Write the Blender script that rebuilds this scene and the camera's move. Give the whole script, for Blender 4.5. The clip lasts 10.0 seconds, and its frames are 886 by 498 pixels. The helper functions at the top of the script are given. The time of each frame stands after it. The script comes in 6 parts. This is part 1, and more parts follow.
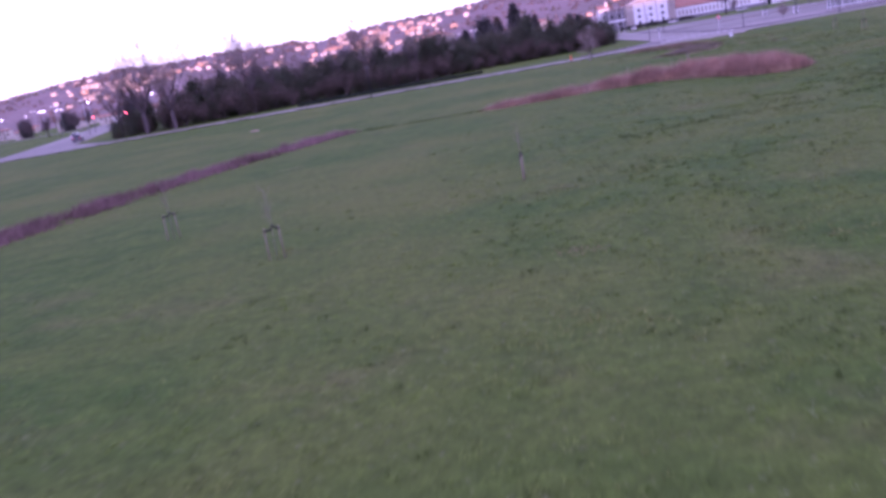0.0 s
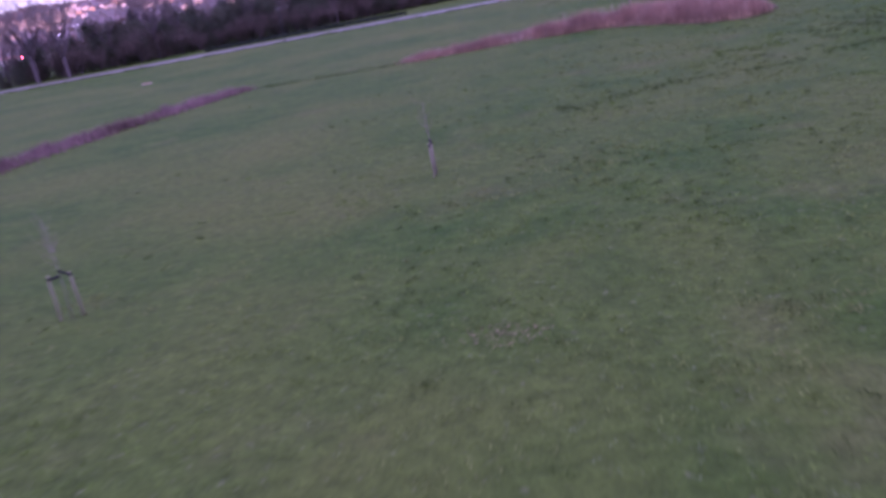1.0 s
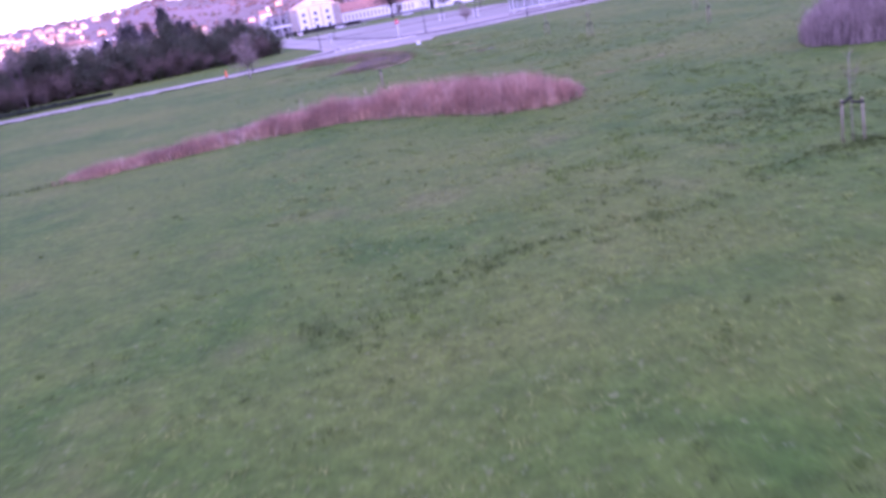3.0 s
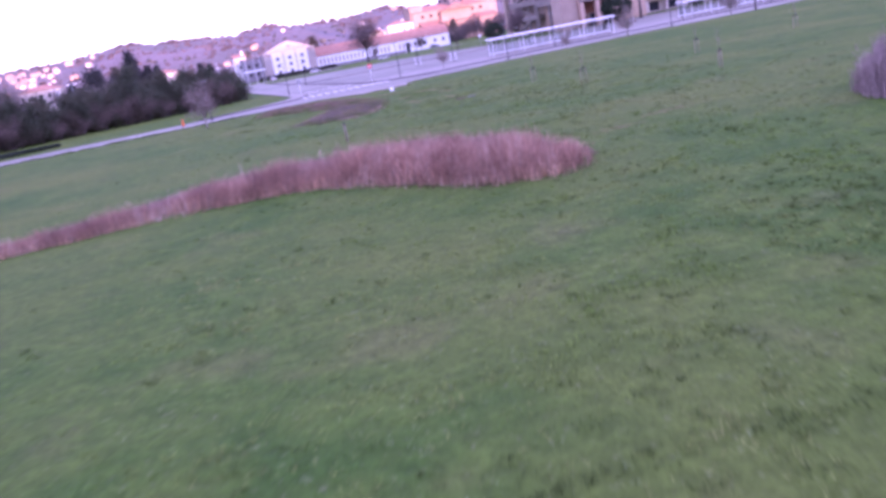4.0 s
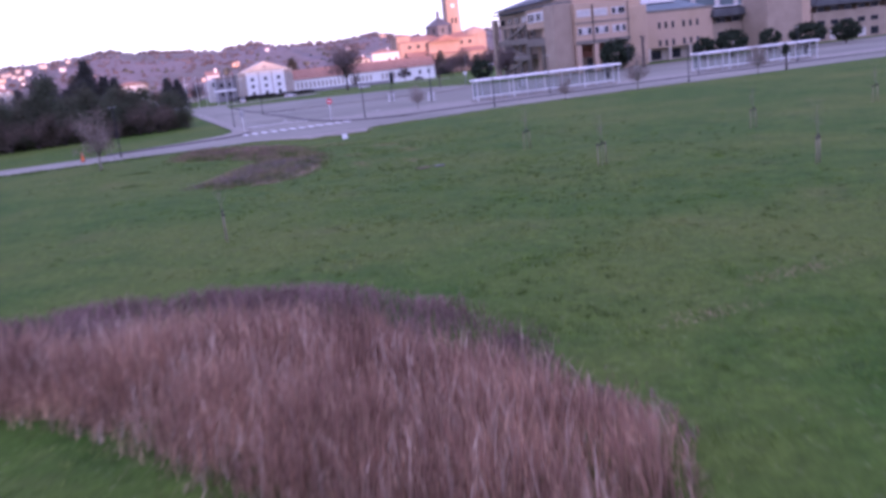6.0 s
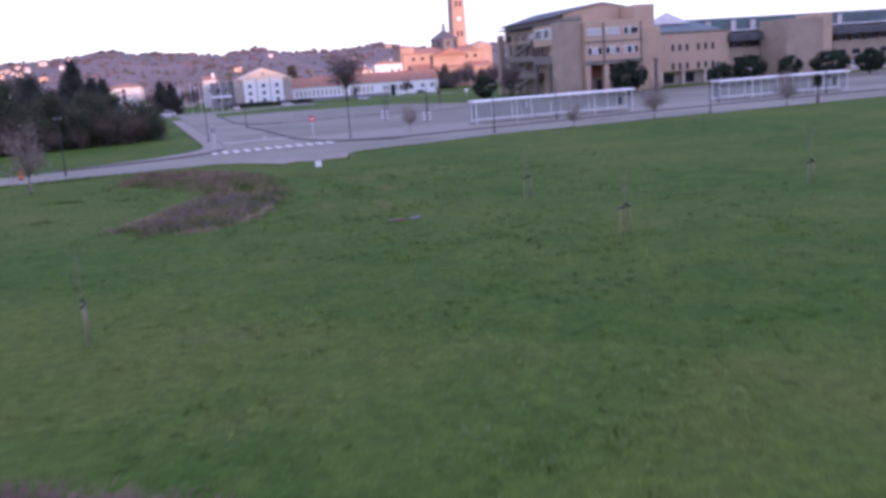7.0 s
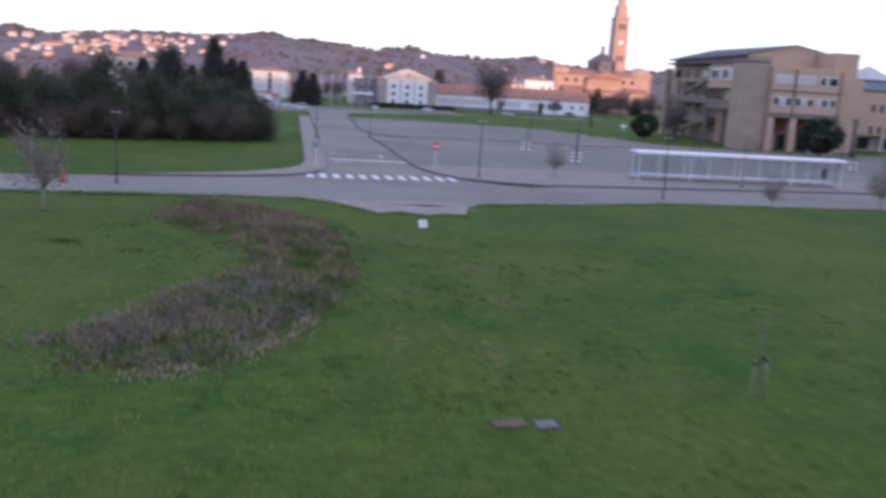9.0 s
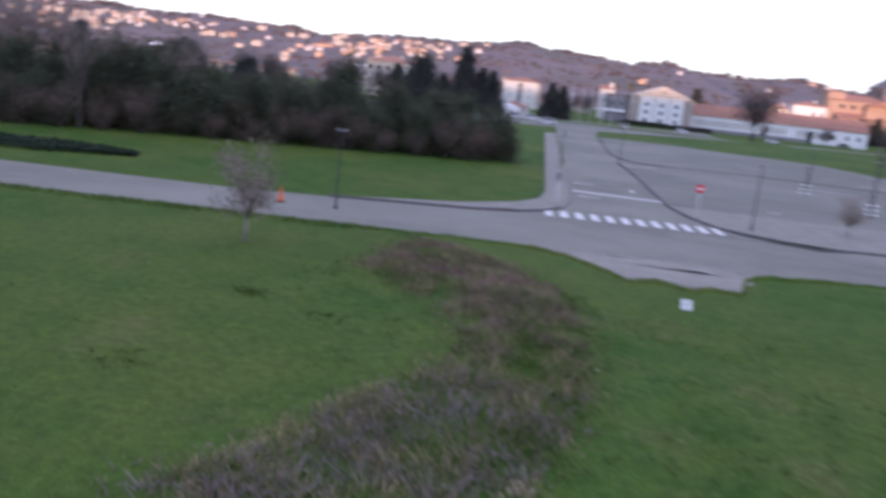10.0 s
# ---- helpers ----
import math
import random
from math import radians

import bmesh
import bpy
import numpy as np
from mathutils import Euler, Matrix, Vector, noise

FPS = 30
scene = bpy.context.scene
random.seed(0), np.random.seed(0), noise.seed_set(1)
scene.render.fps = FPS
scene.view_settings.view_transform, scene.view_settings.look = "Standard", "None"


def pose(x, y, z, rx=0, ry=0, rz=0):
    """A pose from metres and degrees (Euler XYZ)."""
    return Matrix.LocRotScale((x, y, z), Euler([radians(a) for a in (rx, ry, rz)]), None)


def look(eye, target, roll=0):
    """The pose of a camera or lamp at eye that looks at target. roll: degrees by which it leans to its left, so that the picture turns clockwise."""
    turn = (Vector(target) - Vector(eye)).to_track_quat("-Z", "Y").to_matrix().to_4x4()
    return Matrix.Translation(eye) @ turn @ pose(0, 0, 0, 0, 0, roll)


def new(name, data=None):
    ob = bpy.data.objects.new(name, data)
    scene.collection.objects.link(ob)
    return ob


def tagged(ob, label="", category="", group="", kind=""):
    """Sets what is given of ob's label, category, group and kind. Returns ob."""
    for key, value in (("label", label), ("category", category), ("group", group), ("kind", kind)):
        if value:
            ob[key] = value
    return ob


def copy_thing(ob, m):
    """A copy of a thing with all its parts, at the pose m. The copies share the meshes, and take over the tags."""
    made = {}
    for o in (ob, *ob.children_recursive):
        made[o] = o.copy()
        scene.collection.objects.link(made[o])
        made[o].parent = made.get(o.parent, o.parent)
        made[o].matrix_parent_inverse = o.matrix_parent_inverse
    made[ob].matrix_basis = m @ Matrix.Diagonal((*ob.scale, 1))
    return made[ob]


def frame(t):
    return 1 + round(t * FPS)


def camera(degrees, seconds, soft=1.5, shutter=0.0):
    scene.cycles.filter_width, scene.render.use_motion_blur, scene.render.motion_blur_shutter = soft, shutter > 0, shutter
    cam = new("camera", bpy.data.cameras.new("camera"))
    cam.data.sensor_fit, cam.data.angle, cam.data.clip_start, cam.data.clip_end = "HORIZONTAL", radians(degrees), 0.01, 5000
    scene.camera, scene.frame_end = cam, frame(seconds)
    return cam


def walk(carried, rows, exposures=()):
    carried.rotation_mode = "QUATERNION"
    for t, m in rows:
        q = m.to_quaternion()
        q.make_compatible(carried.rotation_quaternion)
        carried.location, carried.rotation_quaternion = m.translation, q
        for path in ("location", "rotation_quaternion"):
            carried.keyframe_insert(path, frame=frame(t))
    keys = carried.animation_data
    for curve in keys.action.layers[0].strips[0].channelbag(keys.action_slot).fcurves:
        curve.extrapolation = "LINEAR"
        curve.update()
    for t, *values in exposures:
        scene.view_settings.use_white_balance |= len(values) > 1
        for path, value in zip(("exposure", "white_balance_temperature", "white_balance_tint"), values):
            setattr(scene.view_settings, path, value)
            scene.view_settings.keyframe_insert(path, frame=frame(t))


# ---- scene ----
# ---------- camera and its flight ----------
cam = camera(54.00, 10.0, soft=3.4, shutter=0.5)
PATH = [
    (0, (-29.282, -82.934, 6.134), (-29.537, -81.002, 5.683), -10.29),
    (0.2, (-29.108, -81.035, 6.216), (-29.357, -79.100, 5.774), -10.26),
    (0.5, (-28.876, -78.225, 6.294), (-29.077, -76.285, 5.848), -10.06),
    (0.7, (-28.746, -76.385, 6.307), (-28.904, -74.455, 5.808), -10.03),
    (1, (-28.475, -73.496, 6.311), (-28.606, -71.595, 5.702), -10.55),
    (1.2, (-28.184, -71.375, 6.308), (-28.307, -69.480, 5.679), -11.21),
    (1.5, (-27.785, -68.036, 6.270), (-27.803, -66.133, 5.655), -12.05),
    (2, (-27.527, -62.632, 6.017), (-27.215, -60.752, 5.413), -13.66),
    (2.2, (-27.263, -60.600, 5.954), (-26.853, -58.734, 5.364), -13.44),
    (3.3, (-25.350, -51.593, 5.861), (-24.907, -49.721, 5.314), -10.18),
    (3.5, (-24.871, -49.832, 5.826), (-24.399, -47.959, 5.310), -10.34),
    (4, (-23.134, -45.040, 5.642), (-22.627, -43.167, 5.157), -10.67),
    (4.2, (-22.327, -43.047, 5.543), (-21.811, -41.175, 5.066), -10.09),
    (4.5, (-21.067, -40.068, 5.461), (-20.531, -38.199, 4.993), -8.57),
    (5, (-18.992, -35.201, 5.490), (-18.442, -33.332, 5.035), -6.77),
    (5.2, (-18.270, -33.219, 5.527), (-17.719, -31.349, 5.080), -6.72),
    (5.5, (-17.183, -30.278, 5.617), (-16.622, -28.410, 5.175), -6.68),
    (5.7, (-16.377, -28.389, 5.711), (-15.810, -26.520, 5.277), -6.53),
    (6.8, (-11.861, -17.736, 6.557), (-11.278, -15.868, 6.145), -4.74),
    (7, (-10.852, -15.806, 6.453), (-10.272, -13.935, 6.052), -4.00),
    (7.2, (-10.113, -13.892, 6.548), (-9.540, -12.017, 6.154), -2.72),
    (7.5, (-9.298, -11.060, 6.841), (-8.727, -9.183, 6.451), -0.51),
    (8, (-7.827, -6.436, 7.134), (-7.298, -4.547, 6.745), 1.50),
    (8.5, (-6.833, -1.874, 7.515), (-6.386, 0.037, 7.131), 2.66),
    (8.8, (-6.400, 0.815, 7.713), (-6.021, 2.742, 7.333), 3.11),
    (9, (-6.165, 2.683, 7.860), (-5.858, 4.624, 7.485), 3.38),
    (9.5, (-5.870, 7.698, 8.344), (-5.801, 9.660, 7.958), 4.57),
    (9.8, (-6.073, 10.573, 8.581), (-6.166, 12.533, 8.192), 5.63),
    (10, (-6.339, 12.429, 8.715), (-6.563, 14.377, 8.319), 6.29),
]
EXPOSURES = [
    (0.0, 2.12, 5320, 85), (0.5, 2.05, 5270, 85), (1.0, 2.02, 5220, 87), (1.5, 2.5, 5200, 88), (2.0, 2.75, 5200, 88), (3.5, 2.87, 5200, 85), (4.0, 2.75, 5180, 79), (5.0, 2.2, 5170, 69), (5.5, 2.13, 5170, 64),
    (7.0, 1.9, 5270, 42), (7.5, 2.2, 5270, 35), (8.0, 2.02, 5370, 31), (8.5, 1.72, 5420, 27), (9.0, 1.72, 5420, 26), (10.0, 1.83, 5420, 26),
]
walk(cam, [(t, look(eye, target, roll)) for t, eye, target, roll in PATH], EXPOSURES)

# ---------- world and sun ----------
SUN_ELEV, SUN_AZ = 5.0, 172.0          # low evening sun behind the camera
world = bpy.data.worlds.new("evening_sky")
scene.world = world
world.use_nodes = True
wn, wl = world.node_tree.nodes, world.node_tree.links
wn.clear()
sky = wn.new("ShaderNodeTexSky")
sky.sky_type = "NISHITA"
sky.sun_disc = False
sky.sun_elevation = radians(SUN_ELEV)
sky.sun_rotation = radians(SUN_AZ)
sky.air_density, sky.dust_density, sky.ozone_density = 1.0, 0.5, 2.5
# a thin, even veil of high cloud, with soft streaks
tc = wn.new("ShaderNodeTexCoord")
mp = wn.new("ShaderNodeMapping")
mp.inputs["Scale"].default_value = (1.2, 1.2, 5.0)
cloud = wn.new("ShaderNodeTexNoise")
cloud.inputs["Scale"].default_value, cloud.inputs["Detail"].default_value = 1.6, 4.0
thick = wn.new("ShaderNodeMapRange")
thick.inputs["From Min"].default_value, thick.inputs["From Max"].default_value = 0.35, 0.65
thick.inputs["To Min"].default_value, thick.inputs["To Max"].default_value = 0.5, 0.72
veil = wn.new("ShaderNodeMix")
veil.data_type = "RGBA"
veil.inputs["B"].default_value = (2.45, 2.3, 2.45, 1)
bg = wn.new("ShaderNodeBackground")
bg.inputs["Strength"].default_value = 0.15
wo = wn.new("ShaderNodeOutputWorld")
wl.new(tc.outputs["Generated"], mp.inputs[0])
wl.new(mp.outputs[0], cloud.inputs["Vector"])
wl.new(cloud.outputs["Fac"], thick.inputs["Value"])
wl.new(thick.outputs["Result"], veil.inputs["Factor"])
wl.new(sky.outputs[0], veil.inputs["A"])
wl.new(veil.outputs["Result"], bg.inputs[0])
wl.new(bg.outputs[0], wo.inputs[0])

sun_data = bpy.data.lights.new("sun", "SUN")
sun_data.energy, sun_data.angle, sun_data.color = 1.55, radians(0.5), (1.0, 0.58, 0.34)
sun = new("sun", sun_data)
a = radians(SUN_AZ)
sun_dir = Vector((math.sin(a) * math.cos(radians(SUN_ELEV)), math.cos(a) * math.cos(radians(SUN_ELEV)), math.sin(radians(SUN_ELEV))))
sun.matrix_world = look((0, 0, 100), Vector((0, 0, 100)) - sun_dir)


# ---------- materials ----------
def material(name, colour, colour2=None, rough=0.85, metal=0.0, scale=4.0, fine=40.0, bump=0.3, spread=0.5, island=0.0,
             colour3=None, big=0.25, spec=0.3, coords="object", step=None):
    """Two-scale noise between two or three colours, with a fine bump; island: how far each loose piece differs."""
    m = bpy.data.materials.new(name)
    m.use_nodes = True
    n, l = m.node_tree.nodes, m.node_tree.links
    b = n["Principled BSDF"]
    b.inputs["Roughness"].default_value = rough
    b.inputs["Metallic"].default_value = metal
    b.inputs["Specular IOR Level"].default_value = spec
    colour2 = colour2 or tuple(c * 0.7 for c in colour)
    if coords == "world":
        src = n.new("ShaderNodeNewGeometry").outputs["Position"]
    else:
        src = n.new("ShaderNodeTexCoord").outputs["Object"]
    if step:
        mp = n.new("ShaderNodeMapping")
        mp.inputs["Scale"].default_value = step
        l.new(src, mp.inputs[0])
        src = mp.outputs[0]

    def noisy(sc, detail=4.0):
        t = n.new("ShaderNodeTexNoise")
        t.inputs["Scale"].default_value = sc
        t.inputs["Detail"].default_value = detail
        l.new(src, t.inputs["Vector"])
        return t

    def mix(fac, c1, c2):
        x = n.new("ShaderNodeMix")
        x.data_type = "RGBA"
        for sock, v in ((x.inputs["Factor"], fac), (x.inputs["A"], c1), (x.inputs["B"], c2)):
            if isinstance(v, bpy.types.NodeSocket):
                l.new(v, sock)
            else:
                sock.default_value = v if isinstance(v, float) else (*v, 1)
        return x.outputs["Result"]

    def ramp(v, lo, hi):
        r = n.new("ShaderNodeMapRange")
        r.inputs["From Min"].default_value, r.inputs["From Max"].default_value = lo, hi
        l.new(v, r.inputs["Value"])
        return r.outputs["Result"]

    t1, t2 = noisy(scale), noisy(fine, 3.0)
    c = mix(ramp(t1.outputs["Fac"], 0.5 - spread * 0.35, 0.5 + spread * 0.35), colour, colour2)
    if colour3:
        t3 = noisy(big, 3.0)
        c = mix(ramp(t3.outputs["Fac"], 0.42, 0.68), c, colour3)
    hs = n.new("ShaderNodeHueSaturation")
    v = n.new("ShaderNodeMath")
    v.operation = "MULTIPLY_ADD"
    l.new(t2.outputs["Fac"], v.inputs[0])
    v.inputs[1].default_value, v.inputs[2].default_value = 0.7, 0.65
    last = v.outputs[0]
    if island:
        g = n.new("ShaderNodeNewGeometry")
        w = n.new("ShaderNodeMath")
        w.operation = "MULTIPLY_ADD"
        l.new(g.outputs["Random Per Island"], w.inputs[0])
        w.inputs[1].default_value, w.inputs[2].default_value = island, 1 - island / 2
        k = n.new("ShaderNodeMath")
        k.operation = "MULTIPLY"
        l.new(last, k.inputs[0])
        l.new(w.outputs[0], k.inputs[1])
        last = k.outputs[0]
    l.new(last, hs.inputs["Value"])
    l.new(c, hs.inputs["Color"])
    l.new(hs.outputs[0], b.inputs["Base Color"])
    if bump:
        bp = n.new("ShaderNodeBump")
        bp.inputs["Strength"].default_value = bump
        bp.inputs["Distance"].default_value = 0.05
        l.new(t2.outputs["Fac"], bp.inputs["Height"])
        l.new(bp.outputs[0], b.inputs["Normal"])
    return m


def let_through(m, share):
    """Thin leaves and twigs pass a share of the light on."""
    n, l = m.node_tree.nodes, m.node_tree.links
    b, out = n["Principled BSDF"], n["Material Output"]
    t, x = n.new("ShaderNodeBsdfTranslucent"), n.new("ShaderNodeMixShader")
    l.new(b.inputs["Base Color"].links[0].from_socket, t.inputs["Color"])
    x.inputs[0].default_value = share
    l.new(b.outputs[0], x.inputs[1])
    l.new(t.outputs[0], x.inputs[2])
    l.new(x.outputs[0], out.inputs["Surface"])
    return m


def plain_glow(name, colour, strength):
    m = material(name, colour, rough=0.4, bump=0)
    b = m.node_tree.nodes["Principled BSDF"]
    b.inputs["Emission Color"].default_value = (*colour, 1)
    b.inputs["Emission Strength"].default_value = strength
    return m


def meadow():
    """Turf: wide patches, clumps of half a metre, tufts and a fine grain, each with its own contrast."""
    m = bpy.data.materials.new("meadow_turf")
    m.use_nodes = True
    n, l = m.node_tree.nodes, m.node_tree.links
    b = n["Principled BSDF"]
    b.inputs["Roughness"].default_value = 0.9
    b.inputs["Specular IOR Level"].default_value = 0.12
    pos = n.new("ShaderNodeNewGeometry").outputs["Position"]

    def noisy(scale, lo, hi, to0, to1, detail=4.0, rough=0.6):
        t = n.new("ShaderNodeTexNoise")
        t.inputs["Scale"].default_value, t.inputs["Detail"].default_value, t.inputs["Roughness"].default_value = scale, detail, rough
        l.new(pos, t.inputs["Vector"])
        r = n.new("ShaderNodeMapRange")
        for k, q in zip(("From Min", "From Max", "To Min", "To Max"), (lo, hi, to0, to1)):
            r.inputs[k].default_value = q
        l.new(t.outputs["Fac"], r.inputs["Value"])
        return r.outputs["Result"], t.outputs["Fac"]

    def mix(fac, a, c):
        x = n.new("ShaderNodeMix")
        x.data_type = "RGBA"
        l.new(fac, x.inputs["Factor"])
        for sock, q in ((x.inputs["A"], a), (x.inputs["B"], c)):
            if isinstance(q, tuple):
                sock.default_value = (*q, 1)
            else:
                l.new(q, sock)
        return x.outputs["Result"]

    patch, _ = noisy(0.07, 0.40, 0.68, 0.0, 1.0, 3.0)
    clumps, _ = noisy(0.55, 0.36, 0.64, 0.0, 1.0)
    dry, _ = noisy(0.23, 0.57, 0.80, 0.0, 0.45, 5.0)
    tuft, tuft_raw = noisy(2.6, 0.30, 0.70, 0.72, 1.28, 5.0, 0.7)
    grain, grain_raw = noisy(13.0, 0.3, 0.7, 0.78, 1.22, 3.0)
    c = mix(clumps, (0.041, 0.096, 0.012), (0.071, 0.129, 0.018))
    c = mix(patch, c, (0.099, 0.137, 0.025))
    c = mix(dry, c, (0.160, 0.142, 0.062))
    gap, _ = noisy(1.25, 0.58, 0.76, 0.0, 0.3, 5.0, 0.7)
    c = mix(gap, c, (0.026, 0.045, 0.014))
    moss, _ = noisy(5.5, 0.64, 0.72, 0.0, 0.7, 2.0)
    c = mix(moss, c, (0.15, 0.18, 0.075))
    k = n.new("ShaderNodeMath")
    k.operation = "MULTIPLY"
    l.new(tuft, k.inputs[0])
    l.new(grain, k.inputs[1])
    hs = n.new("ShaderNodeHueSaturation")
    l.new(k.outputs[0], hs.inputs["Value"])
    l.new(c, hs.inputs["Color"])
    l.new(hs.outputs[0], b.inputs["Base Color"])
    h = n.new("ShaderNodeMath")
    h.operation = "MULTIPLY_ADD"
    l.new(tuft_raw, h.inputs[0])
    h.inputs[1].default_value = 2.0
    l.new(grain_raw, h.inputs[2])
    bp = n.new("ShaderNodeBump")
    bp.inputs["Strength"].default_value, bp.inputs["Distance"].default_value = 0.8, 0.09
    l.new(h.outputs[0], bp.inputs["Height"])
    l.new(bp.outputs[0], b.inputs["Normal"])
    return m


M_GRASS = meadow()
M_BLADE = material("grass_blades", (0.13, 0.212, 0.035), (0.083, 0.158, 0.021), scale=0.8, fine=3.0, bump=0, island=0.9,
                   colour3=(0.2, 0.228, 0.072), big=0.12, coords="world", spec=0.15)
M_REED = material("dry_reed_stems", (0.68, 0.46, 0.29), (0.27, 0.165, 0.112), scale=0.7, fine=6.0, bump=0, island=1.5,
                  colour3=(0.56, 0.4, 0.255), big=0.3, coords="world", spec=0.2)
M_PLUME = material("purple_brown_seed_heads", (0.44, 0.265, 0.188), (0.25, 0.148, 0.112), scale=0.7, fine=6.0, bump=0, island=1.0, coords="world", spec=0.15)
M_STALK = material("bleached_reed_stalks", (0.66, 0.52, 0.4), (0.5, 0.37, 0.28), scale=0.7, fine=6.0, bump=0, island=0.5, coords="world", spec=0.2)
M_REEDGREY = material("grey_reed_stems", (0.37, 0.3, 0.26), (0.225, 0.18, 0.16), scale=0.7, fine=6.0, bump=0, island=0.9, coords="world", spec=0.2)
M_REEDDARK = material("weathered_reed_stems", (0.235, 0.155, 0.125), (0.135, 0.088, 0.076), scale=0.7, fine=6.0, bump=0, island=0.9,
                      colour3=(0.31, 0.2, 0.185), big=0.2, coords="world", spec=0.2)
M_BRAMBLE = material("grey_bramble", (0.27, 0.215, 0.21), (0.165, 0.13, 0.13), scale=0.9, fine=5.0, bump=0, island=0.9, coords="world", spec=0.2)
M_COARSE = material("coarse_dark_grass", (0.075, 0.12, 0.026), (0.05, 0.085, 0.018), scale=0.8, fine=5.0, bump=0, island=0.9, coords="world", spec=0.15)
M_VERGE = material("rough_verge_grass", (0.095, 0.15, 0.03), (0.065, 0.11, 0.02), scale=0.5, fine=4.0, bump=0, island=0.8, coords="world", spec=0.12)
M_CLOVER = material("pale_clover_leaves", (0.19, 0.24, 0.11), (0.13, 0.19, 0.07), scale=0.8, fine=5.0, bump=0, island=0.8, coords="world", spec=0.15)
M_SCRUB = material("withered_scrub", (0.255, 0.18, 0.15), (0.15, 0.13, 0.075), scale=0.8, fine=5.0, bump=0, island=1.1,
                   colour3=(0.17, 0.18, 0.075), big=0.4, coords="world", spec=0.2)
M_STRAW = material("dry_straw", (0.38, 0.30, 0.175), (0.2, 0.19, 0.08), scale=0.9, fine=5.0, bump=0, island=0.8, coords="world", spec=0.2)
M_LITTER = material("weedy_litter", (0.19, 0.17, 0.085), (0.10, 0.125, 0.04), scale=0.9, fine=5.0, bump=0, island=0.8, coords="world", spec=0.2)
M_SOIL = material("bare_soil", (0.16, 0.12, 0.08), (0.10, 0.08, 0.05), scale=2.0, fine=18, bump=0.8, coords="world")
M_ASPHALT = material("worn_asphalt", (0.208, 0.2, 0.16), (0.16, 0.154, 0.122), scale=0.35, fine=14, bump=0.25, rough=0.8,
                     colour3=(0.25, 0.24, 0.194), big=0.06, coords="world")
M_LOT = material("lot_asphalt", (0.183, 0.176, 0.14), (0.143, 0.138, 0.11), scale=0.25, fine=10, bump=0.25, rough=0.8,
                 colour3=(0.216, 0.208, 0.166), big=0.05, coords="world")
M_PAVE = material("pavement_concrete", (0.285, 0.265, 0.224), (0.22, 0.205, 0.173), scale=0.8, fine=12, bump=0.2, coords="world")
M_KERB = material("kerb_stone", (0.13, 0.12, 0.12), (0.08, 0.075, 0.075), scale=2, fine=20, bump=0.3)
M_GRAVEL = material("pale_gravel", (0.335, 0.31, 0.262), (0.25, 0.23, 0.195), scale=1.1, fine=16, bump=0.5, coords="world", spread=0.8)
M_ROADPAINT = material("road_paint", (0.8, 0.78, 0.76), (0.6, 0.58, 0.56), scale=3, fine=20, bump=0.1, spread=0.8)
M_WHITE = material("white_enamel", (0.86, 0.86, 0.86), (0.78, 0.78, 0.78), rough=0.45, scale=1.5, fine=14, bump=0.05, spec=0.5)
M_DARKMETAL = material("dark_painted_steel", (0.045, 0.05, 0.055), (0.025, 0.028, 0.03), rough=0.5, metal=0.4, scale=3, fine=25, bump=0.1)
M_GREYMETAL = material("galvanised_steel", (0.42, 0.43, 0.44), (0.3, 0.31, 0.32), rough=0.45, metal=0.8, scale=3, fine=25, bump=0.1)
M_RED = material("red_sign_enamel", (0.8, 0.045, 0.05), (0.72, 0.04, 0.045), rough=0.3, scale=4, fine=20, bump=0.02)
M_RUBBER = material("black_rubber", (0.012, 0.013, 0.014), rough=0.7, scale=8, fine=30, bump=0.2)
M_STAKE = material("peeled_pine_stake", (0.42, 0.375, 0.26), (0.29, 0.255, 0.175), scale=6, fine=40, bump=0.3, step=(1, 1, 0.15))
M_BARK = material("grey_bark", (0.13, 0.105, 0.095), (0.07, 0.058, 0.055), scale=5, fine=30, bump=0.6, step=(1, 1, 0.25))
M_PALEBARK = material("pale_young_bark", (0.33, 0.31, 0.25), (0.23, 0.21, 0.17), scale=6, fine=30, bump=0.4)
M_TWIG = material("winter_twigs", (0.3, 0.24, 0.2), (0.2, 0.158, 0.135), scale=3, fine=12, bump=0, island=0.6)
M_LEAF = material("evergreen_leaves", (0.118, 0.138, 0.088), (0.085, 0.1, 0.064), scale=0.5, fine=4, bump=0, island=0.6,
                  colour3=(0.12, 0.102, 0.07), big=0.3, spec=0.06)
M_BROWNLEAF = material("russet_winter_foliage", (0.16, 0.13, 0.1), (0.11, 0.092, 0.072), scale=0.6, fine=4, bump=0, island=1.0,
                       colour3=(0.08, 0.08, 0.045), big=0.4, spec=0.06)
# leaf colour greyed and paled to stand for haze over the town
M_HAZELEAF = material("haze_paled_leaves", (0.11, 0.112, 0.10), (0.08, 0.083, 0.075), scale=0.5, fine=4, bump=0, island=0.5, spec=0.06)
M_ROUNDLEAF = material("dark_clipped_leaves", (0.042, 0.06, 0.038), (0.028, 0.04, 0.025), scale=0.8, fine=5, bump=0, island=0.7, spec=0.08)
M_BRICK = material("ochre_brick", (0.54, 0.4, 0.275), (0.47, 0.345, 0.232), scale=0.35, fine=7, bump=0.3,
                   colour3=(0.55, 0.40, 0.30), big=0.08, coords="world")
M_REDBRICK = material("red_brick", (0.33, 0.15, 0.105), (0.26, 0.115, 0.08), scale=0.5, fine=7, bump=0.3, coords="world")
